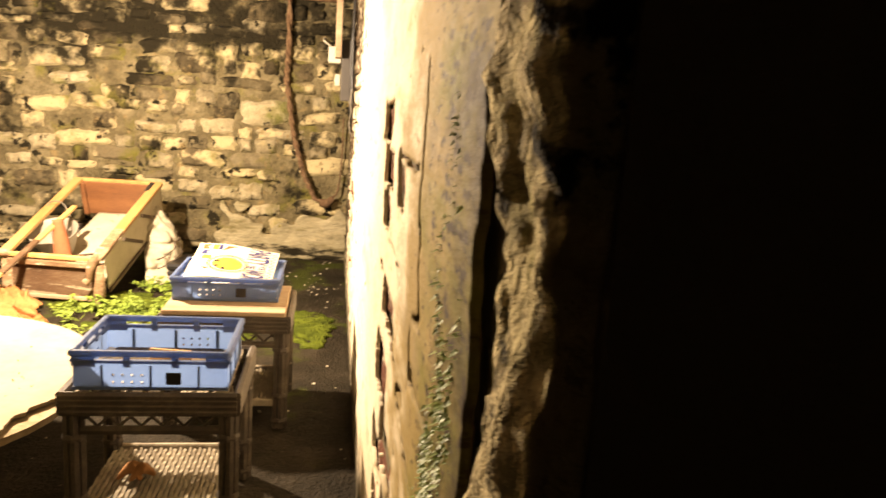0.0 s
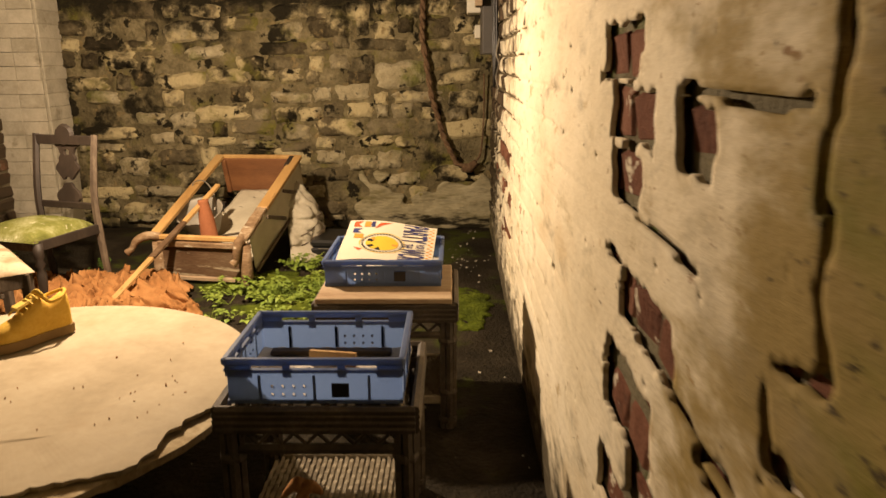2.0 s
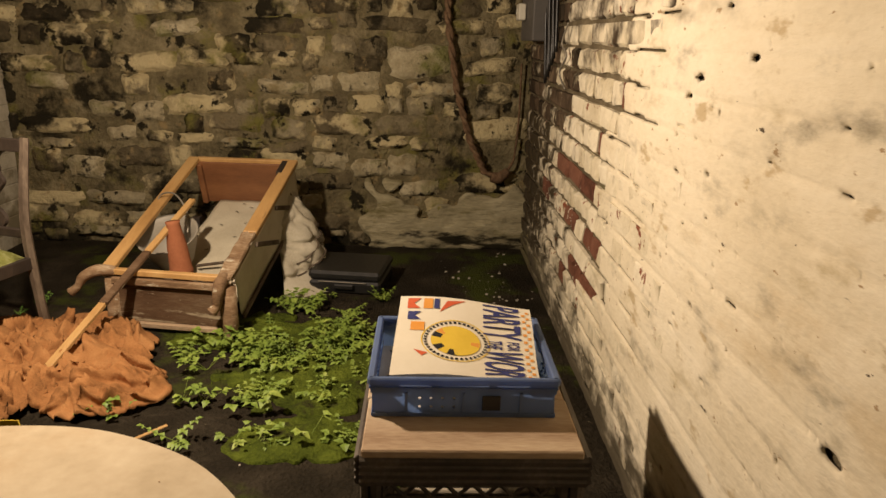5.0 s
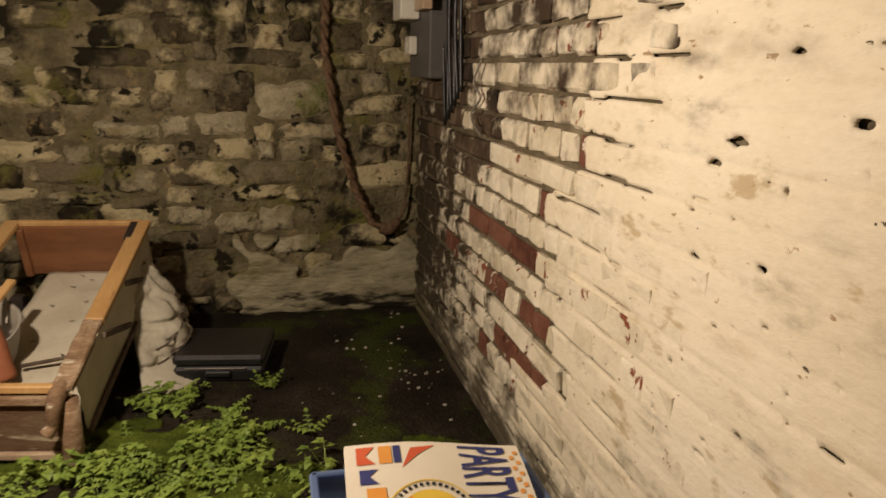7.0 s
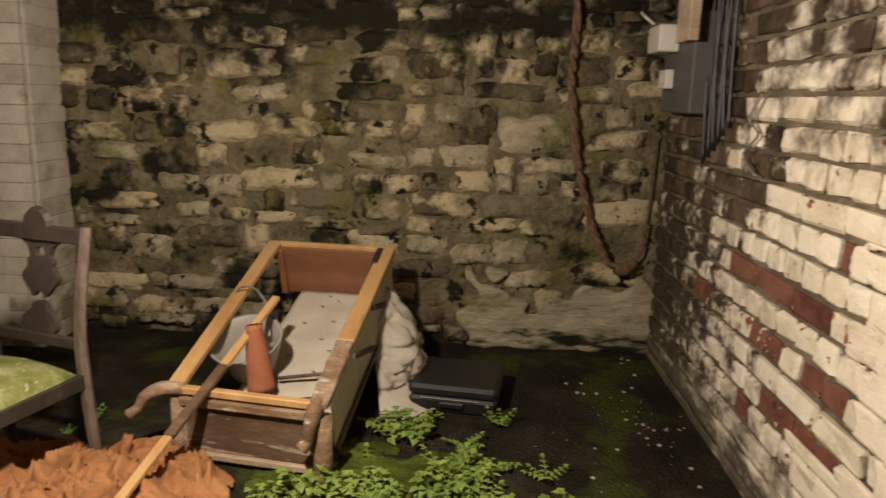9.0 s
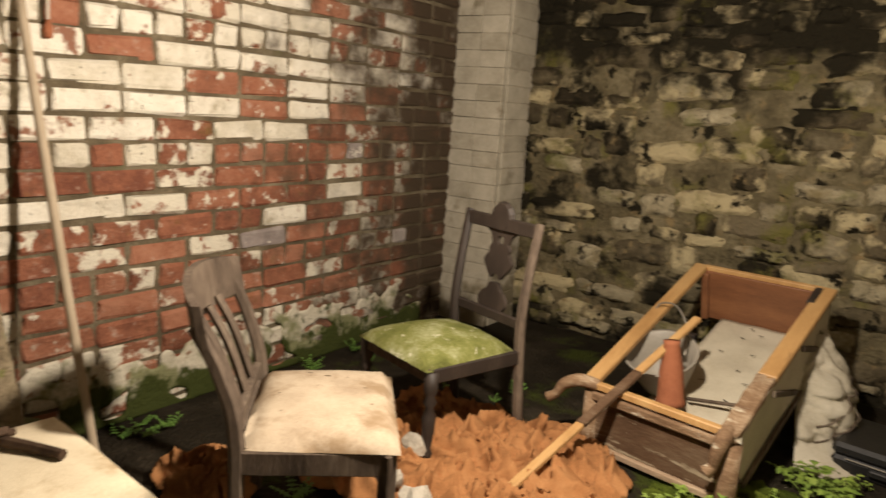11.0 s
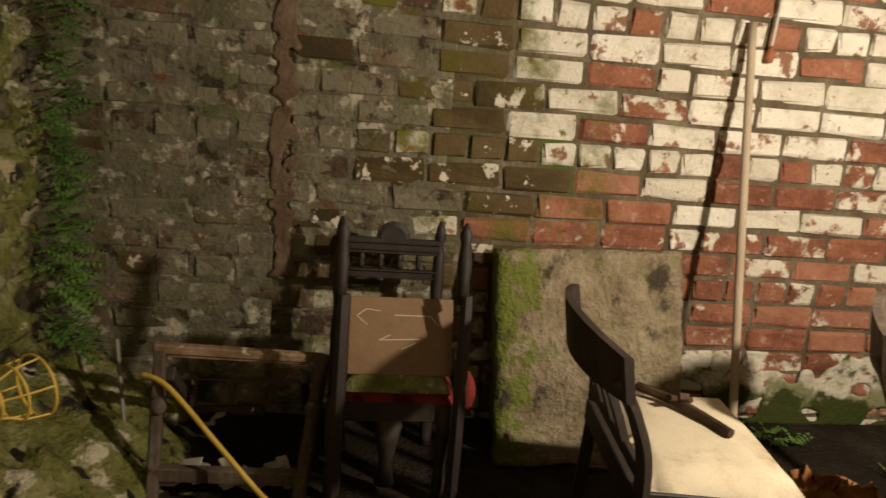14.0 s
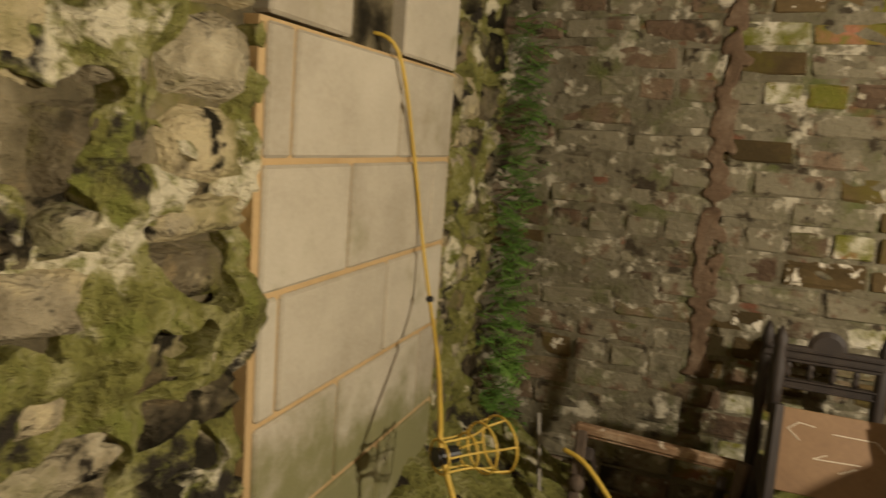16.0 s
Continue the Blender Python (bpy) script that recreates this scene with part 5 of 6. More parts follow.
bm = bmesh.new(); bar(bm, cc(-0.24, 1.035, -0.13), cc(0.24, 1.035, -0.13), 0.014, 0.24, 0.002, H); part("back_panel", bm, m_mahogany, cb, "reddish brown veneered end panel")
bm = bmesh.new(); bar(bm, cc(-0.25, 1.045, 0.0), cc(0.25, 1.045, 0.0), 0.022, 0.022, 0.003, H); part("back_rail", bm, m_honey, cb)
for s in (-1, 1):
    bm = bmesh.new(); bar(bm, cc(s * 0.238, 1.02, -0.015), cc(s * 0.238, 1.02, -0.25), 0.03, 0.03, 0.003); part("corner_post", bm, m_mahogany, cb)
bm = bmesh.new(); bar(bm, cc(0.232, 0.90, 0.006), cc(0.232, 1.03, 0.006), 0.03, 0.02, 0.002, H); part("dark_block", bm, m_dark_wood, cb)
bm = sheet(np.linspace(-0.16, 0.245, 16).tolist(), np.linspace(0.05, 1.03, 30).tolist(), lambda s, l: True,
           lambda s, l, q: cc(s, l, -0.235 + 0.05 * (1 - l) - q + 0.008 * nz(s * 9, l * 9)), 0.004)
part("lining", bm, m_hessian, cb, "cream tacked lining cloth", smooth=True)
bm = bmesh.new()
rng = random.Random(8)
for k in range(16):
    s, l = rng.uniform(-0.08, 0.2), rng.uniform(0.3, 1.0)
    p = cc(s, l, -0.235 + 0.05 * (1 - l) + 0.012)
    bar(bm, p, p + S * 0.018 + U * rng.uniform(-0.01, 0.01), 0.003, 0.002, 0)
part("tacks", bm, m_dark_wood, cb)["kind"] = "stuff"
for l0 in (0.22, 0.36):
    bm = bmesh.new(); bar(bm, cc(-0.02, l0 - 0.05, -0.17), cc(0.25, l0, -0.15), 0.012, 0.012, 0.002, H); part("slat", bm, m_grey_wood, cb)
bm = sheet(np.linspace(0.03, 1.03, 30).tolist(), np.linspace(0, 1, 8).tolist(), lambda l, h: True,
           lambda l, h, q: Vector((0, 0, 0)) + cc(0.280 + q, l, -0.012 - h * (0.20 + 0.06 * l)) + S * 0.006 * nz(l * 8, h * 5), -0.004)
part("side_cloth", bm, m_hessian, cb, "grey cream side cloth", smooth=True)
for a, b in (((0.02, -0.215), (1.03, -0.265)), ((0.30, -0.03), (0.58, -0.20)), ((0.62, -0.03), (0.95, -0.22))):
    bm = bmesh.new(); bar(bm, cc(0.289, a[0], a[1]), cc(0.289, b[0], b[1]), 0.012, 0.022, 0.002, H); part("side_batten", bm, m_grey_wood, cb)
bm = bmesh.new(); tube(bm, [cc(-0.275, 0.56, -0.03), cc(-0.265, 0.60, 0.03), cc(-0.18, 0.58, 0.05), cc(-0.10, 0.50, 0.0), cc(-0.08, 0.42, -0.06)], 0.004, 6); part("wire", bm, m_galv, cb)
for x in (-1.80, -1.32):
    bm = bmesh.new(); bar(bm, (x, 5.03, 0.0), (x, 5.03, 0.29), 0.05, 0.05); part("back_foot", bm, m_dark_wood, cb)

bw = root("plastic_bowl", (-1.76, 4.52, 0.19), "grey plastic bowl lying inside the carcass", "bowl")
bm = bmesh.new(); turned(bm, (-1.755, 4.56, 0.195), (-1.765, 4.49, 0.345), [(0, 0.07), (0.05, 0.085), (0.7, 0.125), (0.95, 0.137), (1, 0.142), (0.97, 0.130), (0.5, 0.11), (0.1, 0.075)], 24); part("shell", bm, m_bucket, bw, smooth=True)
bm = bmesh.new(); turned(bm, (-1.676, 4.39, 0.185), (-1.704, 4.405, 0.425), [(0, 0.050), (0.06, 0.054), (0.12, 0.049), (0.55, 0.043), (0.8, 0.034), (0.94, 0.029), (1, 0.032)], 18)
thing("clay_pipe", bm, m_terracotta, "brown clay pipe standing inside the carcass", "pipe", smooth=True)
sk = root("broken_tool_handle", (-1.9, 3.7, 0.06), "long broken wooden tool handle leaning over the carcass", "handle")
HA, HB2 = Vector((-1.925, 3.617, 0.062)), Vector((-1.672, 4.60, 0.478))
hp = lambda u: HA.lerp(HB2, u)
for name, u0, u1, w, mt, lb in (("lower_shaft", 0.0, 0.34, 0.032, m_honey, ""), ("taped_shaft", 0.341, 0.64, 0.036, m_dusty, "dark stretch of the shaft"), ("upper_shaft", 0.641, 1.0, 0.032, m_honey, "")):
    bm = bmesh.new(); bar(bm, hp(u0), hp(u1), w, 0.020, 0.004); part(name, bm, mt, sk, lb)
bm = bmesh.new(); bar(bm, (-1.985, 3.53, 0.045), (-1.927, 3.612, 0.060), 0.034, 0.022, 0.006); part("grip", bm, m_ink_red, sk, "orange red plastic grip")

# sack beside the carcass
bm = bmesh.new()
n = 40
rows = []
for j in range(n + 1):
    v = j / n
    row = []
    for i in range(n + 1):
        u = i / n
        a = math.pi * (0.05 + 0.9 * u)
        r = 0.19 * (0.86 + 0.55 * v - 0.95 * v * v) * (1 + 0.10 * nz(u * 3, v * 3, 1)) - 0.028 * (1 - min(1.0, abs(nz(u * 3.2 + v * 3.5, v * 1.6 - u * 2.2, 5)) * 4.0)) ** 1.6 - 0.010 * (1 - min(1.0, abs(nz(u * 7 + v * 8, v * 4 - u * 5, 2)) * 3.5)) ** 1.5 + 0.09 * max(0.0, 1 - v * 5) ** 1.5
        row.append(bm.verts.new((-1.30 + 1.25 * r * math.sin(a) - 0.07 * v, 4.93 - 1.25 * r * math.cos(a) + 0.15 * v - 0.08, max(0.004, 0.44 * v * (1 - 0.12 * math.cos(a) ** 2) + 0.02 * v * nz(u * 7, v * 7, 6) + (0.02 * nz(u * 9, 0, 3) if j == 0 else 0.0)))))
    rows.append(row)
for j in range(n):
    for i in range(n):
        bm.faces.new((rows[j][i], rows[j][i + 1], rows[j + 1][i + 1], rows[j + 1][i]))
bm.faces.new([r[0] for r in rows] + [r[-1] for r in rows[::-1]])
cords = [[rows[j0 + (i * dj) // 24][5 + i].co.copy() * 1.0 + Vector((0.005, -0.005, 0.002)) for i in range(0, 25, 3)] for j0, dj in ((7, 12), (13, 14))]
sack = root("sack", (-1.22, 4.85, 0.0), "dirty white woven sack slumped beside the carcass", "sack")
part("body", bm, m_sack, sack, smooth=True)
for line in cords:
    bm = bmesh.new(); tube(bm, line, 0.004, 5); part("cord", bm, m_grey_wood, sack, "thin dark cord round the sack")
bm = bmesh.new()
for k in range(7):
    x = -1.24 + 0.045 * k
    box(bm, (x - 0.03, 4.68 + 0.03 * nz(k * 1.3, 0), 0.012), (x + 0.03, 4.80, 0.02 + 0.015 * abs(nz(k, 3))), 0.003)
thing("torn_sacking", bm, m_sack, "torn edge of white sacking on the floor", "sacking", smooth=True)

tb = root("black_case", (-0.955, 4.82, 0.0), "low black plastic case lying shut on the earth", "case")
cm = Matrix.Translation((-0.955, 4.82, 0.0)) @ pose(0, 0, 0, 0, 0, -8)
bm = bmesh.new(); box(bm, (-0.18, -0.17, 0.0), (0.18, 0.17, 0.065), 0.012, cm); part("body", bm, m_black_plastic, tb)
bm = bmesh.new(); box(bm, (-0.182, -0.172, 0.069), (0.182, 0.172, 0.115), 0.014, cm); lid = part("lid", bm, m_black_plastic, tb)
bm = bmesh.new(); box(bm, (-0.13, -0.178, 0.062), (0.11, -0.172, 0.066), 0.001, cm); part("seam", bm, m_galv, lid, "thin bright seam")
bm = bmesh.new(); box(bm, (-0.05, -0.19, 0.03), (0.05, -0.172, 0.055), 0.005, cm); part("handle", bm, m_black_plastic, tb)

# rags
def rag_edge(x, y):
    e = min(((x + 2.22) / 0.72) ** 2 + ((y - 3.86) / 0.44) ** 2, ((x + 1.74) / 0.30) ** 2 + ((y - 3.66) / 0.27) ** 2, ((x + 2.72) / 0.22) ** 2 + ((y - 3.14) / 0.20) ** 2)
    return e - 0.45 * nz(x * 5, y * 5, 9) - 0.35 * nz(x * 12, y * 12, 4)


def rag_keep(x, y):
    return rag_edge(x, y) < 1.0 and not (x > -2.0 and y > 4.10)


def rag(cx, cy, w, d, ang, lift, seed):
    """One crumpled cloth: long warped folds that flatten towards a wavy hem."""
    ca, sa = math.cos(ang), math.sin(ang)
    n = 58
    us, vs = np.linspace(-1, 1, n).tolist(), np.linspace(-1, 1, n).tolist()

    def inside(u, v):
        return abs(u) ** 3 + abs(v) ** 3 + 0.45 * nz(u * 1.6, v * 1.6, seed) + 0.12 * nz(u * 6, v * 6, seed) < 0.85

    def at(u, v, q):
        e = max(0.0, min(1.0, 1.15 - abs(u) ** 3 - abs(v) ** 3))
        a, b = u + 0.45 * nz(u * 1.5, v * 1.5, seed + 3), v + 0.45 * nz(u * 1.5, v * 1.5, seed + 6)
        f = 1 - abs(math.sin(4.2 * a + 1.6 * b + 2.2 * nz(a * 2, b * 2, seed + 1)))
        g = 1 - abs(math.sin(3.0 * b - 5.0 * a + 3.0 * nz(a * 2.6, b * 2.6, seed + 2)))
        h = abs(nz(a * 7, b * 7, seed + 5))
        z = 0.006 + lift * (0.4 + 0.6 * e) + (0.25 + 0.75 * e) * (0.055 * f ** 1.5 + 0.040 * g ** 1.7 + 0.022 * h)
        p, r = u * w / 2 + 0.022 * f * math.sin(seed) + 0.02 * g, v * d / 2 + 0.022 * f * math.cos(seed) - 0.02 * g
        return (cx + ca * p - sa * r, cy + sa * p + ca * r, max(0.004, z - q))
    bm = sheet(us, vs, inside, at, 0.007)
    thing("crumpled_cloth", bm, m_orange, "crumpled orange-brown cloth heaped under the old chairs", "cloth", "crumpled cloths", smooth=True)


for k, (cx, cy, w, d, lift) in enumerate(((-2.42, 4.02, 0.52, 0.46, 0.02), (-2.02, 4.02, 0.50, 0.40, 0.02), (-2.60, 3.72, 0.44, 0.40, 0.01), (-2.22, 3.74, 0.56, 0.46, 0.045), (-1.90, 3.78, 0.48, 0.44, 0.035), (-1.70, 3.62, 0.42, 0.44, 0.02),
                                          (-2.40, 3.50, 0.46, 0.36, 0.02), (-2.05, 3.52, 0.44, 0.36, 0.03), (-2.12, 3.92, 0.36, 0.34, 0.06), (-1.80, 3.92, 0.34, 0.32, 0.03), (-2.36, 3.84, 0.32, 0.30, 0.06), (-2.72, 3.12, 0.36, 0.32, 0.03))):
    rag(cx, cy, w, d, 1.1 * k, lift, 5 + 11 * k)
for x, y, r in ((-2.06, 3.34, 0.05), (-2.28, 3.62, 0.04), (-2.40, 3.35, 0.045), (-2.20, 3.42, 0.03)):
    bm = bmesh.new()
    bmesh.ops.create_icosphere(bm, subdivisions=2, radius=r, matrix=Matrix.Translation((x, y, 0.07 + r * 0.5)))
    for v in bm.verts:
        v.co += Vector((nz(*(v.co * 19)), nz(*(v.co * 23)), nz(*(v.co * 29)))) * r * 0.5
    thing("rubble_lump", bm, m_rubble, "pale lump of rubble lying on the rags", "rubble", "rubble lumps")
yb = root("yellow_packet", (-1.84, 3.26, 0.0), "small yellow folded card standing on the floor", "card")
bm = bmesh.new(); bar(bm, (-1.88, 3.28, 0.03), (-1.79, 3.24, 0.055), 0.004, 0.09, 0); part("card", bm, m_ink_yellow, yb)
bm = bmesh.new(); bar(bm, (-1.55, 3.20, 0.012), (-1.40, 3.36, 0.018), 0.012, 0.008)
thing("wood_sliver", bm, m_honey, "thin sliver of clean wood on the earth", "wood")
bm = bmesh.new(); rod(bm, (-0.83, 1.50, 0.022), (-0.66, 2.26, 0.022), 0.014, seg=10)
thing("metal_tube", bm, m_galv, "dull metal tube lying under the wicker table", "tube")
bm = bmesh.new()
for a, b in (((-0.70, 1.96), (-0.62, 2.0)), ((-0.66, 1.95), (-0.60, 1.98)), ((-0.69, 2.0), (-0.63, 1.95))):
    tube(bm, [(*a, 0.115), ((a[0] + b[0]) / 2, (a[1] + b[1]) / 2, 0.145), (*b, 0.118)], [0.004, 0.02, 0.006], 5)
thing("dead_leaf", bm, m_dead, "curled dead brown leaf on the wicker shelf", "leaf", smooth=True)

# ---- electrics in the north east corner ----
eb = root("meter_box", (-0.05, 5.1, 1.22), "grey metal meter box with old switches on the wall", "electrics")
bm = bmesh.new(); box(bm, (-0.085, 4.86, 1.225), (-0.004, 5.30, 1.62), 0.006); part("case", bm, m_grey_box, eb)
bm = bmesh.new(); box(bm, (-0.13, 4.80, 1.50), (-0.088, 4.98, 1.86), 0.004); part("backboard", bm, m_board, eb, "pale wooden board")
sw = root("switch", (-0.1, 5.16, 1.34), "small white plastic switch box on the meter box", "switch")
bm = bmesh.new(); box(bm, (-0.125, 5.10, 1.325), (-0.088, 5.22, 1.405), 0.005); part("body", bm, m_white_box, sw)
bm = bmesh.new(); box(bm, (-0.131, 5.145, 1.35), (-0.1255, 5.175, 1.38), 0.002); part("rocker", bm, m_white_box, sw)
jb = root("junction_box", (-0.15, 5.18, 1.5), "yellowed white junction box with an open lid", "junction box")
bm = bmesh.new(); box(bm, (-0.175, 5.06, 1.475), (-0.088, 5.26, 1.585), 0.006); part("body", bm, m_white_box, jb)
bm = bmesh.new(); box(bm, (-0.03, -0.05, -0.006), (0.03, 0.05, 0.006), 0.003, Matrix.Translation((-0.19, 5.24, 1.625)) @ pose(0, 0, 0, 20, 35, 10)); part("lid", bm, m_white_box, jb)
for k in range(6):
    bm = bmesh.new()
    y = 4.62 + 0.05 * k
    tube(bm, [(-0.012, y + 0.03, TOP), (-0.02, y, 1.75), (-0.016 - 0.01 * (k % 2), y + 0.04 * nz(k, 1), 1.45), (-0.012, y - 0.02, 1.18 - 0.03 * k)], 0.008, 6)
    thing("black_cable", bm, m_black_plastic, "old black cable running down the painted brick wall", "cable", "black cables", smooth=True)
bm = bmesh.new(); tube(bm, [(-0.02, 4.30, 1.30), (-0.03, 4.36, 1.22), (-0.02, 4.30, 1.17), (-0.03, 4.38, 1.10), (-0.02, 4.28, 1.04)], 0.004, 6)
thing("loose_wire", bm, m_galv, "short curl of bare grey wire", "wire", smooth=True)
bm = bmesh.new()
line = [Vector(p) for p in ((-0.47, YN - 0.045, TOP), (-0.465, YN - 0.05, 1.60), (-0.475, YN - 0.05, 1.35), (-0.415, YN - 0.05, 0.95), (-0.33, YN - 0.06, 0.66), (-0.24, YN - 0.08, 0.48), (-0.16, YN - 0.08, 0.455))]
dense = [a.lerp(b, k / 14) for a, b in zip(line, line[1:]) for k in range(14)]
for s in (0, 1):
    tube(bm, [p + Vector((math.cos(0.9 * i + math.pi * s), math.sin(0.9 * i + math.pi * s), 0)) * 0.010 for i, p in enumerate(dense)], [0.013 + 0.005 * nz(i * 0.7, s * 4.0) for i in range(len(dense))], 6, steps=2)
tube(bm, [(-0.20, YN - 0.08, 0.455), (-0.15, YN - 0.07, 0.45), (-0.10, YN - 0.06, 0.49)], [0.03, 0.036, 0.022], 8)
tube(bm, [(-0.11, YN - 0.06, 0.49), (-0.07, YN - 0.05, 0.56), (-0.05, YN - 0.04, 0.80), (-0.05, YN - 0.04, 1.10)], [0.008, 0.007, 0.006, 0.006], 6)
thing("rusty_cable", bm, m_rust, "thick twisted rusty cable hanging down the stone wall", "cable", smooth=True)
bm = bmesh.new(); tube(bm, [(-2.9, YN - 0.06, 1.96), (-1.6, YN - 0.07, 1.95), (-0.1, YN - 0.06, 1.93)], 0.016, 8)
thing("wall_pipe", bm, m_rust, "dark horizontal pipe high on the stone wall", "pipe", smooth=True)


# ---- growth ----
def leaf(bm, p, d, ln, w, rng, droop=0.3):
    d = d.normalized()
    side = d.cross(Vector((0, 0, 1)))
    if side.length < 0.05:
        side = Vector((1, 0, 0))
    side.normalize()
    nrm = side.cross(d)
    a = bm.verts.new(p)
    m1 = p + d * ln * 0.45
    l1, r1 = bm.verts.new(m1 + side * w + nrm * 0.2 * w), bm.verts.new(m1 - side * w + nrm * 0.2 * w)
    c = bm.verts.new(m1)
    tip = bm.verts.new(p + d * ln - Vector((0, 0, 1)) * droop * ln)
    for f in ((a, c, l1), (a, r1, c), (l1, c, tip), (c, r1, tip)):
        bm.faces.new(f)


def broad_weed(bm, x, y, z, size, rng):
    for _ in range(rng.randint(4, 8)):
        a = rng.uniform(0, 6.28)
        d = Vector((math.cos(a), math.sin(a), rng.uniform(0.35, 1.4))).normalized()
        tip = Vector((x, y, z)) + d * size * rng.uniform(0.4, 1.0)
        rod(bm, (x, y, z), tip, 0.0012, 0.0008, 3)
        for _ in range(rng.randint(2, 4)):
            b = a + rng.uniform(-1.5, 1.5)
            ln = size * rng.uniform(0.22, 0.42)
            leaf(bm, tip, Vector((math.cos(b), math.sin(b), rng.uniform(-0.2, 0.5))), ln, ln * rng.uniform(0.30, 0.42), rng, 0.25)


def weed(bm, x, y, z, size, rng):
    for _ in range(rng.randint(3, 6)):
        a = rng.uniform(0, 6.28)
        d = Vector((math.cos(a), math.sin(a), rng.uniform(0.25, 1.0))).normalized()
        tip = Vector((x, y, z)) + d * size
        for k in range(1, 5):
            p = Vector((x, y, z)).lerp(tip, k / 4)
            sd = Vector((-d.y, d.x, 0.15))
            w = size * 0.26 * (1.15 - 0.15 * k)
            leaf(bm, p, sd + d * 0.5, w * 1.5, w * 0.42, rng)
            leaf(bm, p, -sd + d * 0.5, w * 1.5, w * 0.42, rng)
        leaf(bm, tip, d, size * 0.3, size * 0.10, rng)
        rod(bm, (x, y, z), tip, 0.0012, 0.0008, 3)


rng = random.Random(12)
bm = bmesh.new()
count = 0
while count < 150:
    if rng.random() < 0.72:
        x, y = rng.gauss(-1.18, 0.20), rng.gauss(4.12, 0.27)
    else:
        x, y = rng.uniform(-1.75, -0.55), rng.uniform(3.05, 4.45)
    if not (-1.95 < x < -0.35 and 2.95 < y < 4.66) or rag_keep(x, y):
        continue
    if y > 4.02 and x < -1.38:
        if rng.random() < 0.75 or y > 4.12:
            continue
    if nz(x * 5, y * 5, 4) < 0.0:
        continue
    if nz(x * 6, y * 6, 13) > -0.05:
        broad_weed(bm, x, y, ground_z(x, y), rng.uniform(0.035, 0.12), rng)
    else:
        weed(bm, x, y, ground_z(x, y), rng.uniform(0.03, 0.11), rng)
    count += 1
tagged(obj("weeds", bm, m_leaf), "low bright green weeds growing from the damp earth", "weeds", kind="stuff")
bm = bmesh.new()
for _ in range(60):
    x, y = rng.uniform(-3.22, -2.2), rng.uniform(2.6, 4.6)
    if rag_keep(x, y) or (x > -3.0 and rng.random() < 0.6):
        continue
    weed(bm, x, y, 0.01, rng.uniform(0.03, 0.07), rng)
tagged(obj("shade_weeds", bm, m_fern), "dark green weeds along the foot of the brick wall", "weeds", kind="stuff")
bm = bmesh.new()
for _ in range(460):
    z = rng.uniform(0.15, 1.62)
    x = -3.22 + rng.gauss(0, 0.05) + 0.05 * nz(z * 4, 1)
    if x < -3.28:
        x = -3.27
    p = Vector((x, YS + 0.02 + 0.10 * rng.random() * (1 if x < -3.1 else 0.4), z))
    d = Vector((rng.uniform(-0.3, 0.8), rng.uniform(0.3, 1.0), rng.uniform(-0.5, 0.5))).normalized()
    ln = rng.uniform(0.03, 0.09)
    for k in range(1, 6):
        q = p + d * ln * k / 5
        sd = Vector((-d.y, d.x, 0.3))
        leaf(bm, q, sd + d * 0.3, ln * 0.30, ln * 0.07, rng, 0.2)
        leaf(bm, q, -sd + d * 0.3, ln * 0.30, ln * 0.07, rng, 0.2)
tagged(obj("wall_ferns", bm, m_fern), "small green ferns rooted in the damp wall corner", "ferns", kind="stuff")
bm = bmesh.new()
for _ in range(85):
    z = rng.choice((rng.gauss(0.80, 0.06), rng.gauss(0.97, 0.06), rng.gauss(0.86, 0.05), rng.uniform(0.6, 1.3)))
    y = 0.61 + rng.gauss(0, 0.035) + 0.04 * (z < 0.9)
    for _ in range(16):
        d = Vector((-1, rng.uniform(-0.9, 0.9), rng.uniform(-0.6, 0.9))).normalized()
        ln = rng.uniform(0.005, 0.015)
        leaf(bm, Vector((0.004, y + rng.gauss(0, 0.011), z + rng.gauss(0, 0.013))), d, ln, ln * 0.30, rng)
tagged(obj("wall_sprigs", bm, m_leaf), "tiny green sprigs growing from the cracked plaster", "plants", kind="stuff")
bm = bmesh.new()
for _ in range(150):
    x, y = rng.uniform(-1.3, -0.02), rng.uniform(1.5, 5.4)
    if rng.random() < 0.5:
        x, y = rng.gauss(-0.25, 0.15), rng.gauss(4.6, 0.45)
    if x > -0.02 or y > 5.45:
        continue
    s = rng.choice((0.0015, 0.002, 0.003, 0.006))
    z = ground_z(x, y)
    box(bm, (x - s, y - s * rng.uniform(0.6, 1.4), z - 0.002), (x + s, y + s, z + s * rng.uniform(0.4, 1.0)))
tagged(obj("gravel", bm, m_rubble), "pale grit and plaster crumbs on the earth", "gravel", kind="stuff")


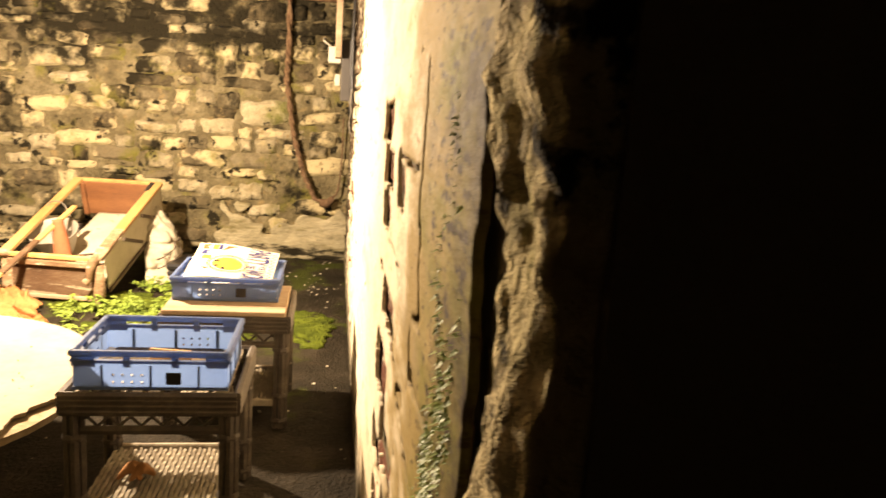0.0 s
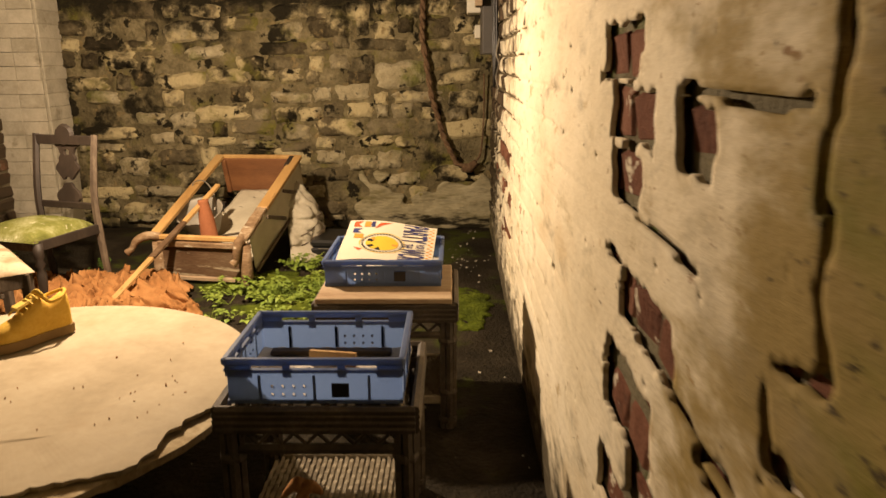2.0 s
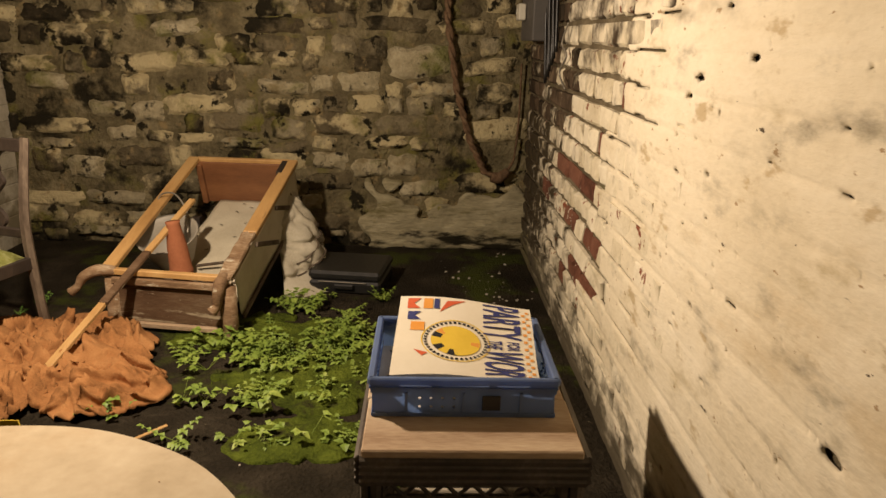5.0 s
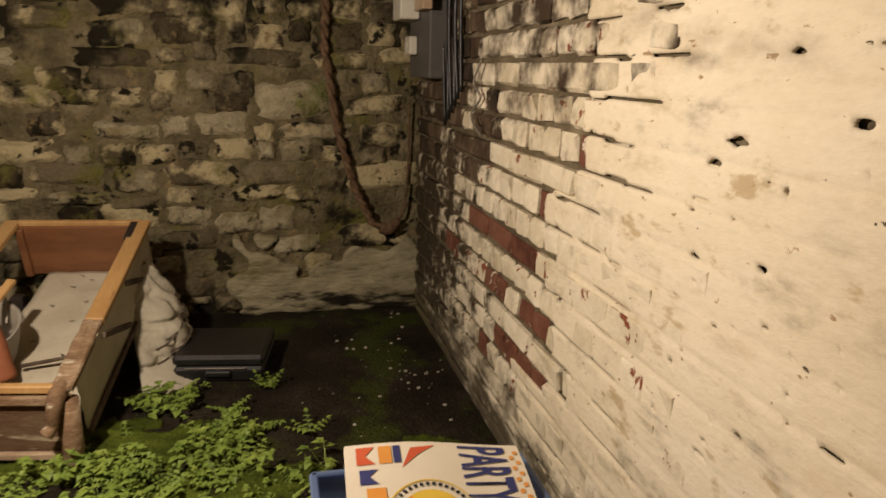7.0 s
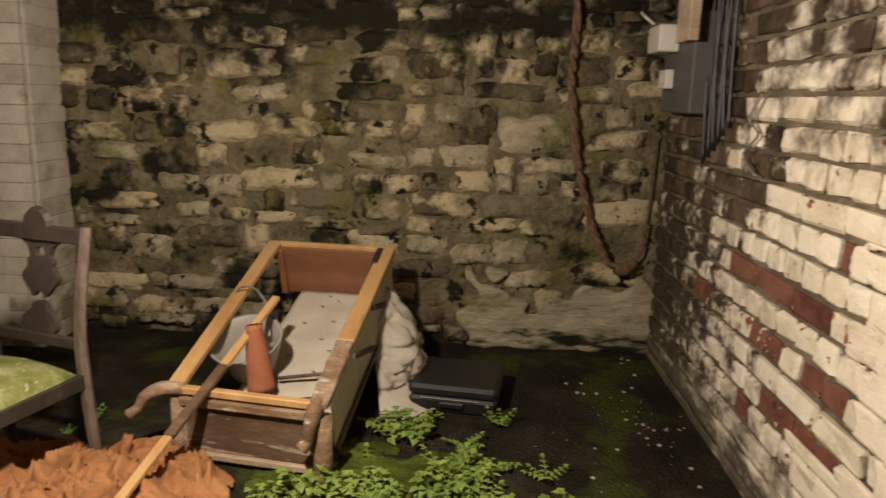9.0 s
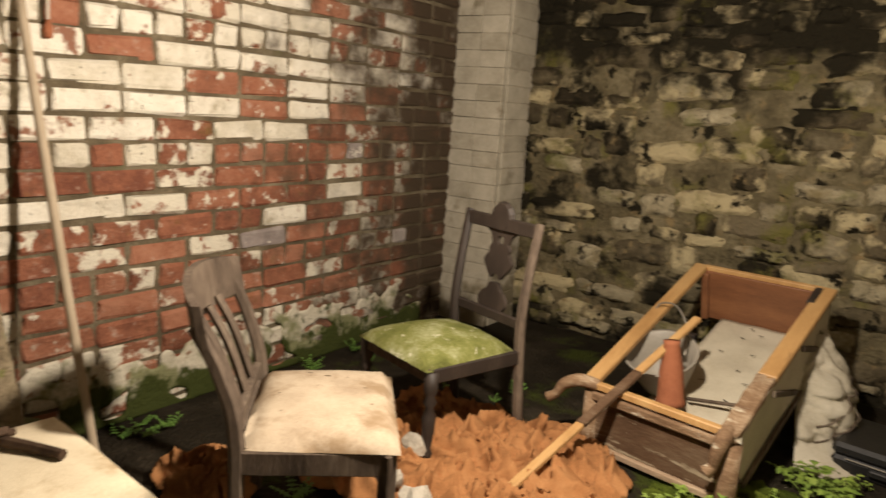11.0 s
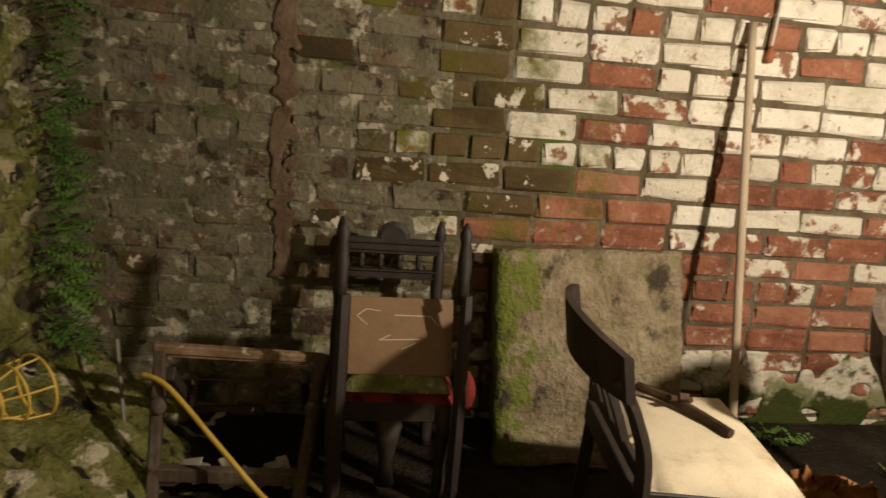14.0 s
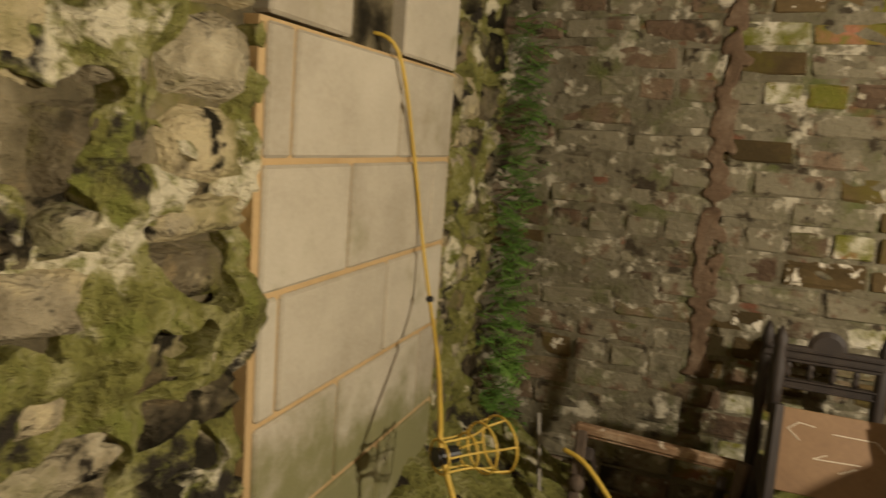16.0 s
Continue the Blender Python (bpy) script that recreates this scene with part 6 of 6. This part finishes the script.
def moss_patch(cx, cy, rx, ry, seed):
    def inside(u, v):
        return ((u - cx) / rx) ** 2 + ((v - cy) / ry) ** 2 + 0.9 * nz(u * 6, v * 6, seed) + 0.6 * nz(u * 17, v * 17, seed + 1) < 0.9

    def at(u, v, q):
        e = max(0.0, 1 - ((u - cx) / rx) ** 2 - ((v - cy) / ry) ** 2)
        return (u, v, ground_z(u, v) + 0.006 + 0.014 * e + 0.008 * nz(u * 24, v * 24, seed + 2) + 0.004 * nz(u * 70, v * 70, 3) - q)
    bm = sheet(np.arange(cx - rx * 1.5, min(-0.02, cx + rx * 1.5), 0.012).tolist(), np.arange(cy - ry * 1.5, cy + ry * 1.5, 0.012).tolist(), inside, at, 0.02)
    tagged(obj("moss", bm, m_ground_moss, True), "bright green moss spreading over the damp earth", "moss", "moss patches", kind="stuff")


for k, (cx, cy, rx, ry) in enumerate(((-0.22, 3.75, 0.16, 0.34), (-0.92, 3.72, 0.42, 0.28), (-1.25, 4.15, 0.36, 0.22), (-0.95, 3.30, 0.24, 0.14))):
    moss_patch(cx, cy, rx, ry, 3 + 7 * k)


# ---- pieces of the walls ----
def stone_mesh(seed):
    bm = bmesh.new()
    n, m2 = 8, 6
    vs = {}
    for i in range(n + 1):
        for j in range(m2 + 1):
            u, v = 2 * i / n - 1, 2 * j / m2 - 1
            k = (1 - abs(u) ** 3.0) * (1 - abs(v) ** 3.0)
            su = u * (1 - 0.06 * v * v) + 0.26 * nz(u * 1.3, v * 1.6, seed)
            sv = v * (1 - 0.06 * u * u) + 0.34 * nz(u * 1.5, v * 1.3, seed + 9)
            vs[i, j] = bm.verts.new((su * 0.5, -0.010 - 0.024 * k ** 0.4 - 0.022 * nz(u * 2.6, v * 2.6, seed + 4), sv * 0.5))
            if i in (0, n) or j in (0, m2):
                vs[i, j].co.y = 0.02
    for i in range(n):
        for j in range(m2):
            bm.faces.new((vs[i, j], vs[i + 1, j], vs[i + 1, j + 1], vs[i, j + 1]))
    bmesh.ops.recalc_face_normals(bm, faces=bm.faces)
    me = bpy.data.meshes.new("stone")
    bm.to_mesh(me)
    bm.free()
    me.polygons.foreach_set("use_smooth", [True] * len(me.polygons))
    return me


STONES = [stone_mesh(s) for s in (1, 21, 41, 61, 81, 101)]
PALE = ((-2.576, 0.456, 0.24, 0.15), (-2.187, 0.785, 0.20, 0.13), (-1.405, 0.941, 0.30, 0.09), (-2.42, 0.80, 0.22, 0.10), (-2.35, 0.66, 0.18, 0.09), (-0.92, 0.48, 0.22, 0.12), (-0.72, 0.50, 0.20, 0.14), (-0.62, 0.36, 0.26, 0.10), (-0.62, 1.10, 0.40, 0.20), (-2.75, 0.95, 0.25, 0.11), (-2.0, 1.25, 0.28, 0.10), (-1.15, 0.52, 0.22, 0.11))


def lay_stone(parent, x, y, z, w, h, turn, material, rng):
    ob = new("stone", with_material(rng.choice(STONES), material))
    ob.matrix_basis = pose(x, y, z, rng.uniform(-2, 2), rng.uniform(-6, 6), turn) @ Matrix.Diagonal((w, rng.uniform(0.6, 1.1), h, 1))
    ob.parent = parent
    return ob


rng = random.Random(31)
for x, z, w, h in PALE:
    lay_stone(wall_north, x, YN + 0.004, z, w, h, 0, m_stone_pale, rng)
z = 0.03
while z < 2.0:
    h = rng.uniform(0.075, 0.15)
    x = XW + rng.uniform(0, 0.1)
    while x < 0.0:
        w = rng.choice((rng.uniform(0.09, 0.2), rng.uniform(0.15, 0.30), rng.uniform(0.22, 0.42)))
        cx, cz = x + w / 2, z + h / 2 + rng.uniform(-0.03, 0.03)
        x += w + rng.uniform(0.0, 0.025)
        if any(abs(cx - p[0]) < (p[2] + w) * 0.44 and abs(cz - p[1]) < (p[3] + h) * 0.40 for p in PALE):
            continue
        if cx > -1.0 and cz < 0.62 and rng.random() < 0.7 or rng.random() < 0.10 or cx > -0.02:
            continue
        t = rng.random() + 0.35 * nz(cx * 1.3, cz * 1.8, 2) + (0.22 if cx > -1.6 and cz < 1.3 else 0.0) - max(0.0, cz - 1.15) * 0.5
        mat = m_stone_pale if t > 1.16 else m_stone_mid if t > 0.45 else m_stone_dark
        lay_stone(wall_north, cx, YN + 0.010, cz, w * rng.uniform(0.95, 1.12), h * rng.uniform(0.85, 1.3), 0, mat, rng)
    z += h
bm = sheet(np.linspace(-1.12, 0.02, 60).tolist(), np.linspace(0.0, 0.60, 36).tolist(),
           lambda u, v: v < 0.36 + 0.34 * nz(u * 2.6, v * 2, 8) + 0.12 * nz(u * 11, v * 11, 2) and u > -0.95 + 0.4 * nz(v * 5, 1, 3),
           lambda u, v, q: (u, YN - 0.034 + q - 1.6 * stone_wall_depth(u, v) + 0.006 * nz(u * 6, v * 40, 4), v), 0.05)
ob = obj("render_coat", bm, m_render, True)
ob.parent = wall_north

# south wall: rubble and the concrete block infill
infill = slab_wall("wall_south_infill", (-2.80, YS - 0.40, -0.05), (-1.86, YS - 0.006, 1.395), m_joint, "opening blocked up with concrete blocks")
BL, BH = 0.466, 0.2385


def block(x0, x1, z0, z1):
    bm = bmesh.new()
    box(bm, (x0 + 0.006, YS - 0.10, z0 + 0.006), (x1 - 0.006, YS + 0.003, z1 - 0.006), 0.006)
    o = obj("block", bm, m_block)
    o.parent = infill


for k, joint in enumerate((-2.43, -2.20, -2.41, -2.19, -2.42, -2.20)):
    z1 = 1.395 - BH * k
    edges = sorted({-1.875, -2.785, joint, *[e for e in (joint - BL, joint + BL) if -2.72 < e < -1.94]})
    for a, b in zip(edges, edges[1:]):
        block(a, b, max(-0.02, z1 - BH), z1)
for a, b in ((-2.17, -1.875), (-2.785, -2.42)):
    for z0 in (1.395, 1.6335, 1.872):
        block(a, b, z0, z0 + BH)
rng = random.Random(57)
for xa, xb in ((XW, -2.80), (-1.86, -1.06)):
    z = 0.0
    while z < 2.1:
        h = rng.uniform(0.07, 0.16)
        x = xa
        while x < xb - 0.03:
            w = min(rng.uniform(0.10, 0.28), xb - x)
            t = rng.random()
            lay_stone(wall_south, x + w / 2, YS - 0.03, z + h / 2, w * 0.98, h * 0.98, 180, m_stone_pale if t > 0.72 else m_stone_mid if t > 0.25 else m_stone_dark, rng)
            x += w + rng.uniform(0, 0.03)
        z += h
for xa, xb, seed in ((XW - 0.01, -2.79, 3), (-1.872, -1.06, 6)):
    bm = sheet(np.arange(xa, xb, 0.009).tolist(), np.arange(0.0, 2.1, 0.011).tolist(), lambda u, v: nz(u * 5, v * 5.5, seed + 20) + 0.45 * nz(u * 14, v * 15, 9) < (0.16 if seed == 6 else 0.62),
               lambda u, v, q: (u, YS - 0.008 - q + 0.055 * nz(u * 6, v * 6, seed) + 0.03 * nz(u * 15, v * 15, 2) + 0.014 * nz(u * 38, v * 38, 5), v), 0.06)
    o = obj("moss_coat", bm, m_mossy)
    o.parent = wall_south
    o["kind"] = "stuff"

# column in the north west corner
col = slab_wall("corner_pier", (-3.315, 5.235, -0.05), (-2.985, YN, TOP), m_column, "slim grey-white painted brick pier")
rng = random.Random(4)
CB = [brick_mesh("brick", 0.1642, 0.03, 0.0885, s, 0.0012, 0.003) for s in (3, 4)]
for r in range(24):
    for k in range(2):
        o = new("brick", with_material(rng.choice(CB), m_column))
        o.matrix_basis = pose(-3.235 + 0.165 * k, 5.231, 0.045 + 0.09 * r, 0, 0, 180) @ Matrix.Diagonal((1, -1, 1, 1))
        o.parent = col
bm = bmesh.new()
for r in range(26):
    box(bm, (-2.99, 5.24, 0.003 + 0.09 * r), (-2.981, YN, 0.0885 + 0.09 * r), 0.003)
o = obj("return_bricks", bm, m_column); o.parent = col; o["kind"] = "stuff"

# west wall bricks
RB, HB = 0.249, 0.090
WB = [brick_mesh("brick", 0.236, 0.05, 0.077, s, 0.0062) for s in range(9)]
WH = [brick_mesh("brick", 0.1125, 0.05, 0.077, s + 20, 0.006) for s in range(5)]
rng = random.Random(77)
singles, rest = 0, {}
for r in range(-13, 8):
    zc = 1.2 + HB * r - HB / 2
    header = r in (-2, -7, -12, 3)
    y = 0.45 + (0.035 if r % 2 == 0 else 0.155) - 0.001 * r
    while y < 5.26:
        ln = RB / 2 if header or rng.random() < 0.06 else RB
        yc = y + ln / 2
        y += ln
        if yc < 0.62:
            continue
        v = rng.random() - 0.30 * nz(yc * 1.4, zc * 2.2, 6)
        drip = abs(yc - 1.98 - 0.35 * (1.15 - zc) * (zc < 1.15)) < (0.20 if 0.72 < zc < 1.2 else 0.07)
        if yc < 1.40:
            mat = m_brick_grime if v < 0.88 else m_brick_olive
        elif drip and v < 0.85:
            mat = m_brick_olive
        elif yc < 1.95:
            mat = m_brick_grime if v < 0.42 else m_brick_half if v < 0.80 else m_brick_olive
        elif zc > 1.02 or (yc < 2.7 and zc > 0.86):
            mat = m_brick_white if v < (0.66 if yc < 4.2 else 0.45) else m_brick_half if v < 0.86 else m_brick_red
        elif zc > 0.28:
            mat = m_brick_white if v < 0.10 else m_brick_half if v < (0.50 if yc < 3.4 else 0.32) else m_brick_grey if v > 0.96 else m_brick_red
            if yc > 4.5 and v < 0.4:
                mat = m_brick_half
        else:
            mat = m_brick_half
        me = rng.choice(WH if ln < 0.2 else WB)
        m = pose(XW + rng.uniform(-0.003, 0.003) + (0.008 if yc < 1.38 else 0.0), yc, zc, 0, rng.uniform(-0.5, 0.5), -90)
        if singles < 300 and 0.95 < yc < 4.2 and zc > 0.05 and zc < 1.62:
            o = new("brick", with_material(me, mat))
            o.matrix_basis = m
            o.parent = wall_west
            singles += 1
        else:
            rest.setdefault(mat.name, (mat, bmesh.new()))
            b2 = rest[mat.name][1]
            k0 = len(b2.verts)
            b2.from_mesh(me)
            b2.verts.ensure_lookup_table()
            for v2 in b2.verts[k0:]:
                v2.co = m @ v2.co
for mat, b2 in rest.values():
    o = obj("brickwork", b2, mat)
    o.parent = wall_west
    o["kind"] = "stuff"

bm = sheet(np.arange(2.62, 5.0, 0.012).tolist(), np.arange(0.0, 0.36, 0.010).tolist(),
           lambda u, v: v < 0.25 + 0.09 * nz(u * 3.5, 1, 5) + 0.10 * nz(u * 13, v * 13, 2) - 0.10 * max(0.0, u - 4.3) and nz(u * 8, v * 10, 7) < 0.34,
           lambda u, v, q: (XW + 0.007 - q + 0.006 * nz(u * 7, v * 9, 3) + 0.003 * nz(u * 30, v * 30, 1), u, v), 0.012)
ob = obj("base_coat", bm, m_base_coat, True)
ob.parent = wall_west
bm = sheet(np.arange(1.33, 1.46, 0.006).tolist(), np.arange(0.50, 1.75, 0.010).tolist(),
           lambda u, v: abs(u - 1.385 - 0.01 * (1.4 - v) - 0.010 * nz(v * 5, 2.0)) < 0.028 + 0.050 * nz(u * 24, v * 22, 4),
           lambda u, v, q: (XW + 0.0088 - q + 0.006 * nz(u * 20, v * 14, 3), u, v), 0.010)
ob = obj("seam", bm, m_seam, True)
ob.parent = wall_west
for u0, u1, deep, sd in ((0.60, 1.37, 0.0048, 12), (1.41, 1.92, -0.0045, 31)):
    bm = sheet(np.arange(u0, u1, 0.009).tolist(), np.arange(0.15, 1.9, 0.009).tolist(), lambda u, v: True,
               lambda u, v, q: (XW + deep - q + 0.006 * nz(u * 4, v * 5, sd) + 0.005 * nz(u * 13, v * 16, sd + 1) + 0.002 * nz(u * 34, v * 34, 1), u, v), 0.010)
    ob = obj("lime_smear", bm, m_smear, True)
    ob.parent = wall_west

# east wall: bricks, then plaster over them
EB = [brick_mesh("brick", 0.113, 0.05, 0.072, s + 40, 0.0055) for s in range(5)]
EL = [brick_mesh("brick", 0.236, 0.05, 0.072, s + 60, 0.0055) for s in range(3)]
rng = random.Random(91)
BARE = ((3.45, 0.08, 1.08), (4.75, 0.16, 0.54), (4.15, 0.22, 0.75), (3.90, 0.10, 0.73), (4.12, 0.10, 0.50), (3.74, 0.10, 0.57), (4.24, 0.08, 0.30), (4.00, 0.08, 0.31), (3.78, 0.10, 0.36), (4.45, 0.08, 0.48), (3.66, 0.06, 0.92))
singles, east_rest = 0, {}
for r in range(0, 22):
    zc0 = 0.045 + HB * r
    header = r % 3 != 1
    ln = RB / 2 if header else RB
    split = 1.75
    y = 0.26 + (0.0 if r % 2 else ln / 2)
    while y < YN - 0.02:
        ln = RB / 2 if header or y < split else RB
        yc = y + ln / 2
        y += ln
        near = yc < 1.75
        corner = yc > 2.9
        zc = zc0 - 0.015 if near else zc0 + 0.040
        if not (corner or yc < 0.5 or (0.55 < yc < 1.75 and zc < 1.36)) or yc > YN - 0.03:
            continue
        bare = any(abs(yc - a) < b and abs(zc - c) < 0.045 for a, b, c in BARE)
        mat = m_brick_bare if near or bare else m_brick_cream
        if yc > 4.25 + 0.25 * nz(yc * 3, zc * 4, 8) and zc > 0.88 and rng.random() < 0.8:
            mat = m_brick_sooty
        face = 0.012 if near else 0.0 + (0.004 if bare else 0.0)
        # End bricks in the darker brown: the jamb's shade is put into colour.
        if yc < 0.5:
            mat = m_brick_olive
        me = rng.choice(EB if ln < 0.2 else EL)
        m = pose(face + rng.uniform(-0.003, 0.004), yc, zc, 0, rng.uniform(-0.8, 0.8), 90)
        if singles < 300 and zc < 1.66 and (zc > 0.15 or near):
            o = new("brick", with_material(me, mat))
            o.matrix_basis = m
            o.parent = wall_east
            singles += 1
        else:
            east_rest.setdefault(mat.name, (mat, bmesh.new()))
            b2 = east_rest[mat.name][1]
            k0 = len(b2.verts)
            b2.from_mesh(me)
            b2.verts.ensure_lookup_table()
            for v2 in b2.verts[k0:]:
                v2.co = m @ v2.co

for mat, b2 in east_rest.values():
    o = obj("brickwork", b2, mat)
    o.parent = wall_east
    o["kind"] = "stuff"

rng = random.Random(14)
PITS = []
for _ in range(420):
    y, z = rng.uniform(0.75, 3.9), rng.uniform(0.1, 1.9)
    s = rng.choice((0.004, 0.005, 0.006, 0.008, 0.010, 0.014, 0.022, 0.036)) * (0.6 if y < 1.9 else 1.0)
    PITS.append((y, round((z - 0.04) / HB) * HB + 0.04 + rng.uniform(-0.012, 0.012) if rng.random() < 0.7 else z, s * rng.uniform(0.7, 1.5), 0.004 + s * rng.uniform(0.10, 0.30)))
PITS += [(2.94, 1.047, 0.055, 0.011), (2.76, 0.968, 0.036, 0.010), (2.70, 1.140, 0.022, 0.013), (2.72, 1.10, 0.016, 0.022), (2.745, 1.302, 0.026, 0.010), (2.577, 1.141, 0.017, 0.010),
         (3.48, 1.30, 0.020, 0.034), (3.07, 1.322, 0.016, 0.020), (3.15, 1.27, 0.012, 0.030), (3.254, 1.23, 0.02, 0.013), (2.72, 0.88, 0.03, 0.006), (2.06, 1.164, 0.018, 0.022), (2.11, 1.15, 0.03, 0.006),
         (2.98, 0.72, 0.016, 0.012), (3.02, 0.60, 0.018, 0.020), (2.85, 0.62, 0.02, 0.009), (1.77, 1.171, 0.02, 0.007), (1.55, 1.08, 0.012, 0.010)]
# where the plaster has come off the bricks: (y0, y1, z0, z1)
PEELS = ((1.37, 1.63, 1.160, 1.250), (1.29, 1.55, 1.068, 1.152), (1.07, 1.20, 1.070, 1.150), (1.34, 1.52, 0.975, 1.062), (1.15, 1.43, 0.800, 0.888),
         (1.22, 1.50, 0.620, 0.745), (1.05, 1.34, 0.535, 0.640), (1.26, 1.52, 0.440, 0.540), (0.98, 1.22, 0.430, 0.515), (1.10, 1.46, 0.300, 0.420), (1.02, 1.40, 0.12, 0.26))
CRACKS = (((1.36, 0.972), (1.22, 0.974), (1.09, 0.968)), ((1.16, 0.80), (1.06, 0.80), (0.95, 0.795)), ((0.84, 1.09), (0.845, 1.03), (0.82, 0.97)), ((0.83, 0.965), (0.92, 0.945), (0.895, 0.868), (0.78, 0.873), (0.68, 0.88)),
          ((1.05, 0.776), (0.92, 0.760), (0.77, 0.742)), ((1.02, 0.70), (0.90, 0.68), (0.80, 0.62), (0.74, 0.50)), ((1.44, 0.888), (1.55, 0.882)), ((1.20, 1.16), (1.02, 1.155), (0.88, 1.16)), ((0.86, 1.30), (0.845, 1.20), (0.855, 1.09)))


def near_line(y, z, pts, w):
    for (a, b), (c, d) in zip(pts, pts[1:]):
        dy, dz = c - a, d - b
        t = max(0.0, min(1.0, ((y - a) * dy + (z - b) * dz) / (dy * dy + dz * dz)))
        if (y - a - dy * t) ** 2 + (z - b - dz * t) ** 2 < w * w:
            return True
    return False


PIT_CELLS = {}
for p in [(a, b, c * 0.85, d * 0.62) for a, b, c, d in PITS]:
    PIT_CELLS.setdefault((int(p[0] / 0.1), int(p[1] / 0.1)), []).append(p)


def plaster_keep(y, z):
    e = 0.018 * nz(y * 22, z * 22, 1) + 0.010 * nz(y * 60, z * 60, 2)
    if y < 0.485 + 0.022 * nz(z * 7, 1.0) + e:
        return False
    row = math.floor((z - 0.04) / HB)
    lip = 3.44 + 0.26 * nz(row * 1.37, 3.0) + (0.14 if z < 0.95 else 0.0) + (0.30 if z < 0.35 else 0.0)
    if z > 0.16 + 0.05 * nz(y * 4, 2.0) and y > lip + e:
        return False
    if y > lip - 0.42:
        joint = abs((z - 0.04) / HB - round((z - 0.04) / HB)) * HB
        if joint < 0.0015 + 0.016 * nz(y * 6, row * 2.3, 4) + 0.006 * (y - lip + 0.3):
            return False
    if y < 1.9:
        for y0, y1, z0, z1 in PEELS:
            if y0 + 1.6 * e < y < y1 - 1.6 * e and z0 + 0.7 * e < z < z1 - 0.7 * e:
                return False
        w = 0.0065 + 0.012 * nz(y * 11, z * 11, 5)
        if w > 0 and any(near_line(y, z, c, w) for c in CRACKS):
            return False
    a, b = int(y / 0.1), int(z / 0.1)
    for i in (a - 1, a, a + 1):
        for j in (b - 1, b, b + 1):
            for p in PIT_CELLS.get((i, j), ()):
                if ((y - p[0]) / p[2]) ** 2 + ((z - p[1]) / p[3]) ** 2 < 0.55 + 42 * e:
                    return False
    return True


def plaster_place(y, z, q):
    course = abs(((z - (0.04 if y > 1.75 else -0.015)) / HB) % 1.0 - 0.5) * 2
    groove = 0.0075 * max(0.0, 1 - (1 - course) / 0.18) * (0.3 + 0.9 * max(0.0, nz(y * 1.6, z * 5, 6) + 0.3))
    groove *= 0.2 if y < 1.75 else min(1.0, 0.2 + 0.8 * (y - 1.75) / 0.6)
    return (q + groove + 0.004 * nz(y * 3, z * 3, 4) + 0.0025 * nz(y * 11, z * 11, 8) - 0.001, y, z)


us = np.concatenate([np.arange(0.42, 1.9, 0.007), np.arange(1.9, 3.9, 0.008), np.arange(3.9, YN, 0.03)]).tolist()
bm = sheet(us, np.concatenate([np.arange(-0.03, 1.75, 0.0075), np.arange(1.75, 2.36, 0.05)]).tolist(), plaster_keep, plaster_place, 0.009)
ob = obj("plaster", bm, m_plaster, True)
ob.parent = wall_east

# eroded coat on the end of the wall
bm = sheet(np.arange(0.262, 0.425, 0.005).tolist(), np.arange(0.0, 2.3, 0.008).tolist(),
           lambda y, z: y < 0.385 + 0.05 * nz(z * 5, 7.0) + 0.02 * nz(y * 30, z * 30, 1) and nz(y * 14, z * 7, 3) < 0.34,
           lambda y, z, q: (q - 0.012 + 0.016 * nz(y * 16, z * 9, 2) + 0.008 * nz(y * 50, z * 40, 6) + 0.30 * max(0.0, 0.285 - y), y, z), 0.05)
ob = obj("eroded_render", bm, m_stone_mid, True)
ob.parent = wall_east
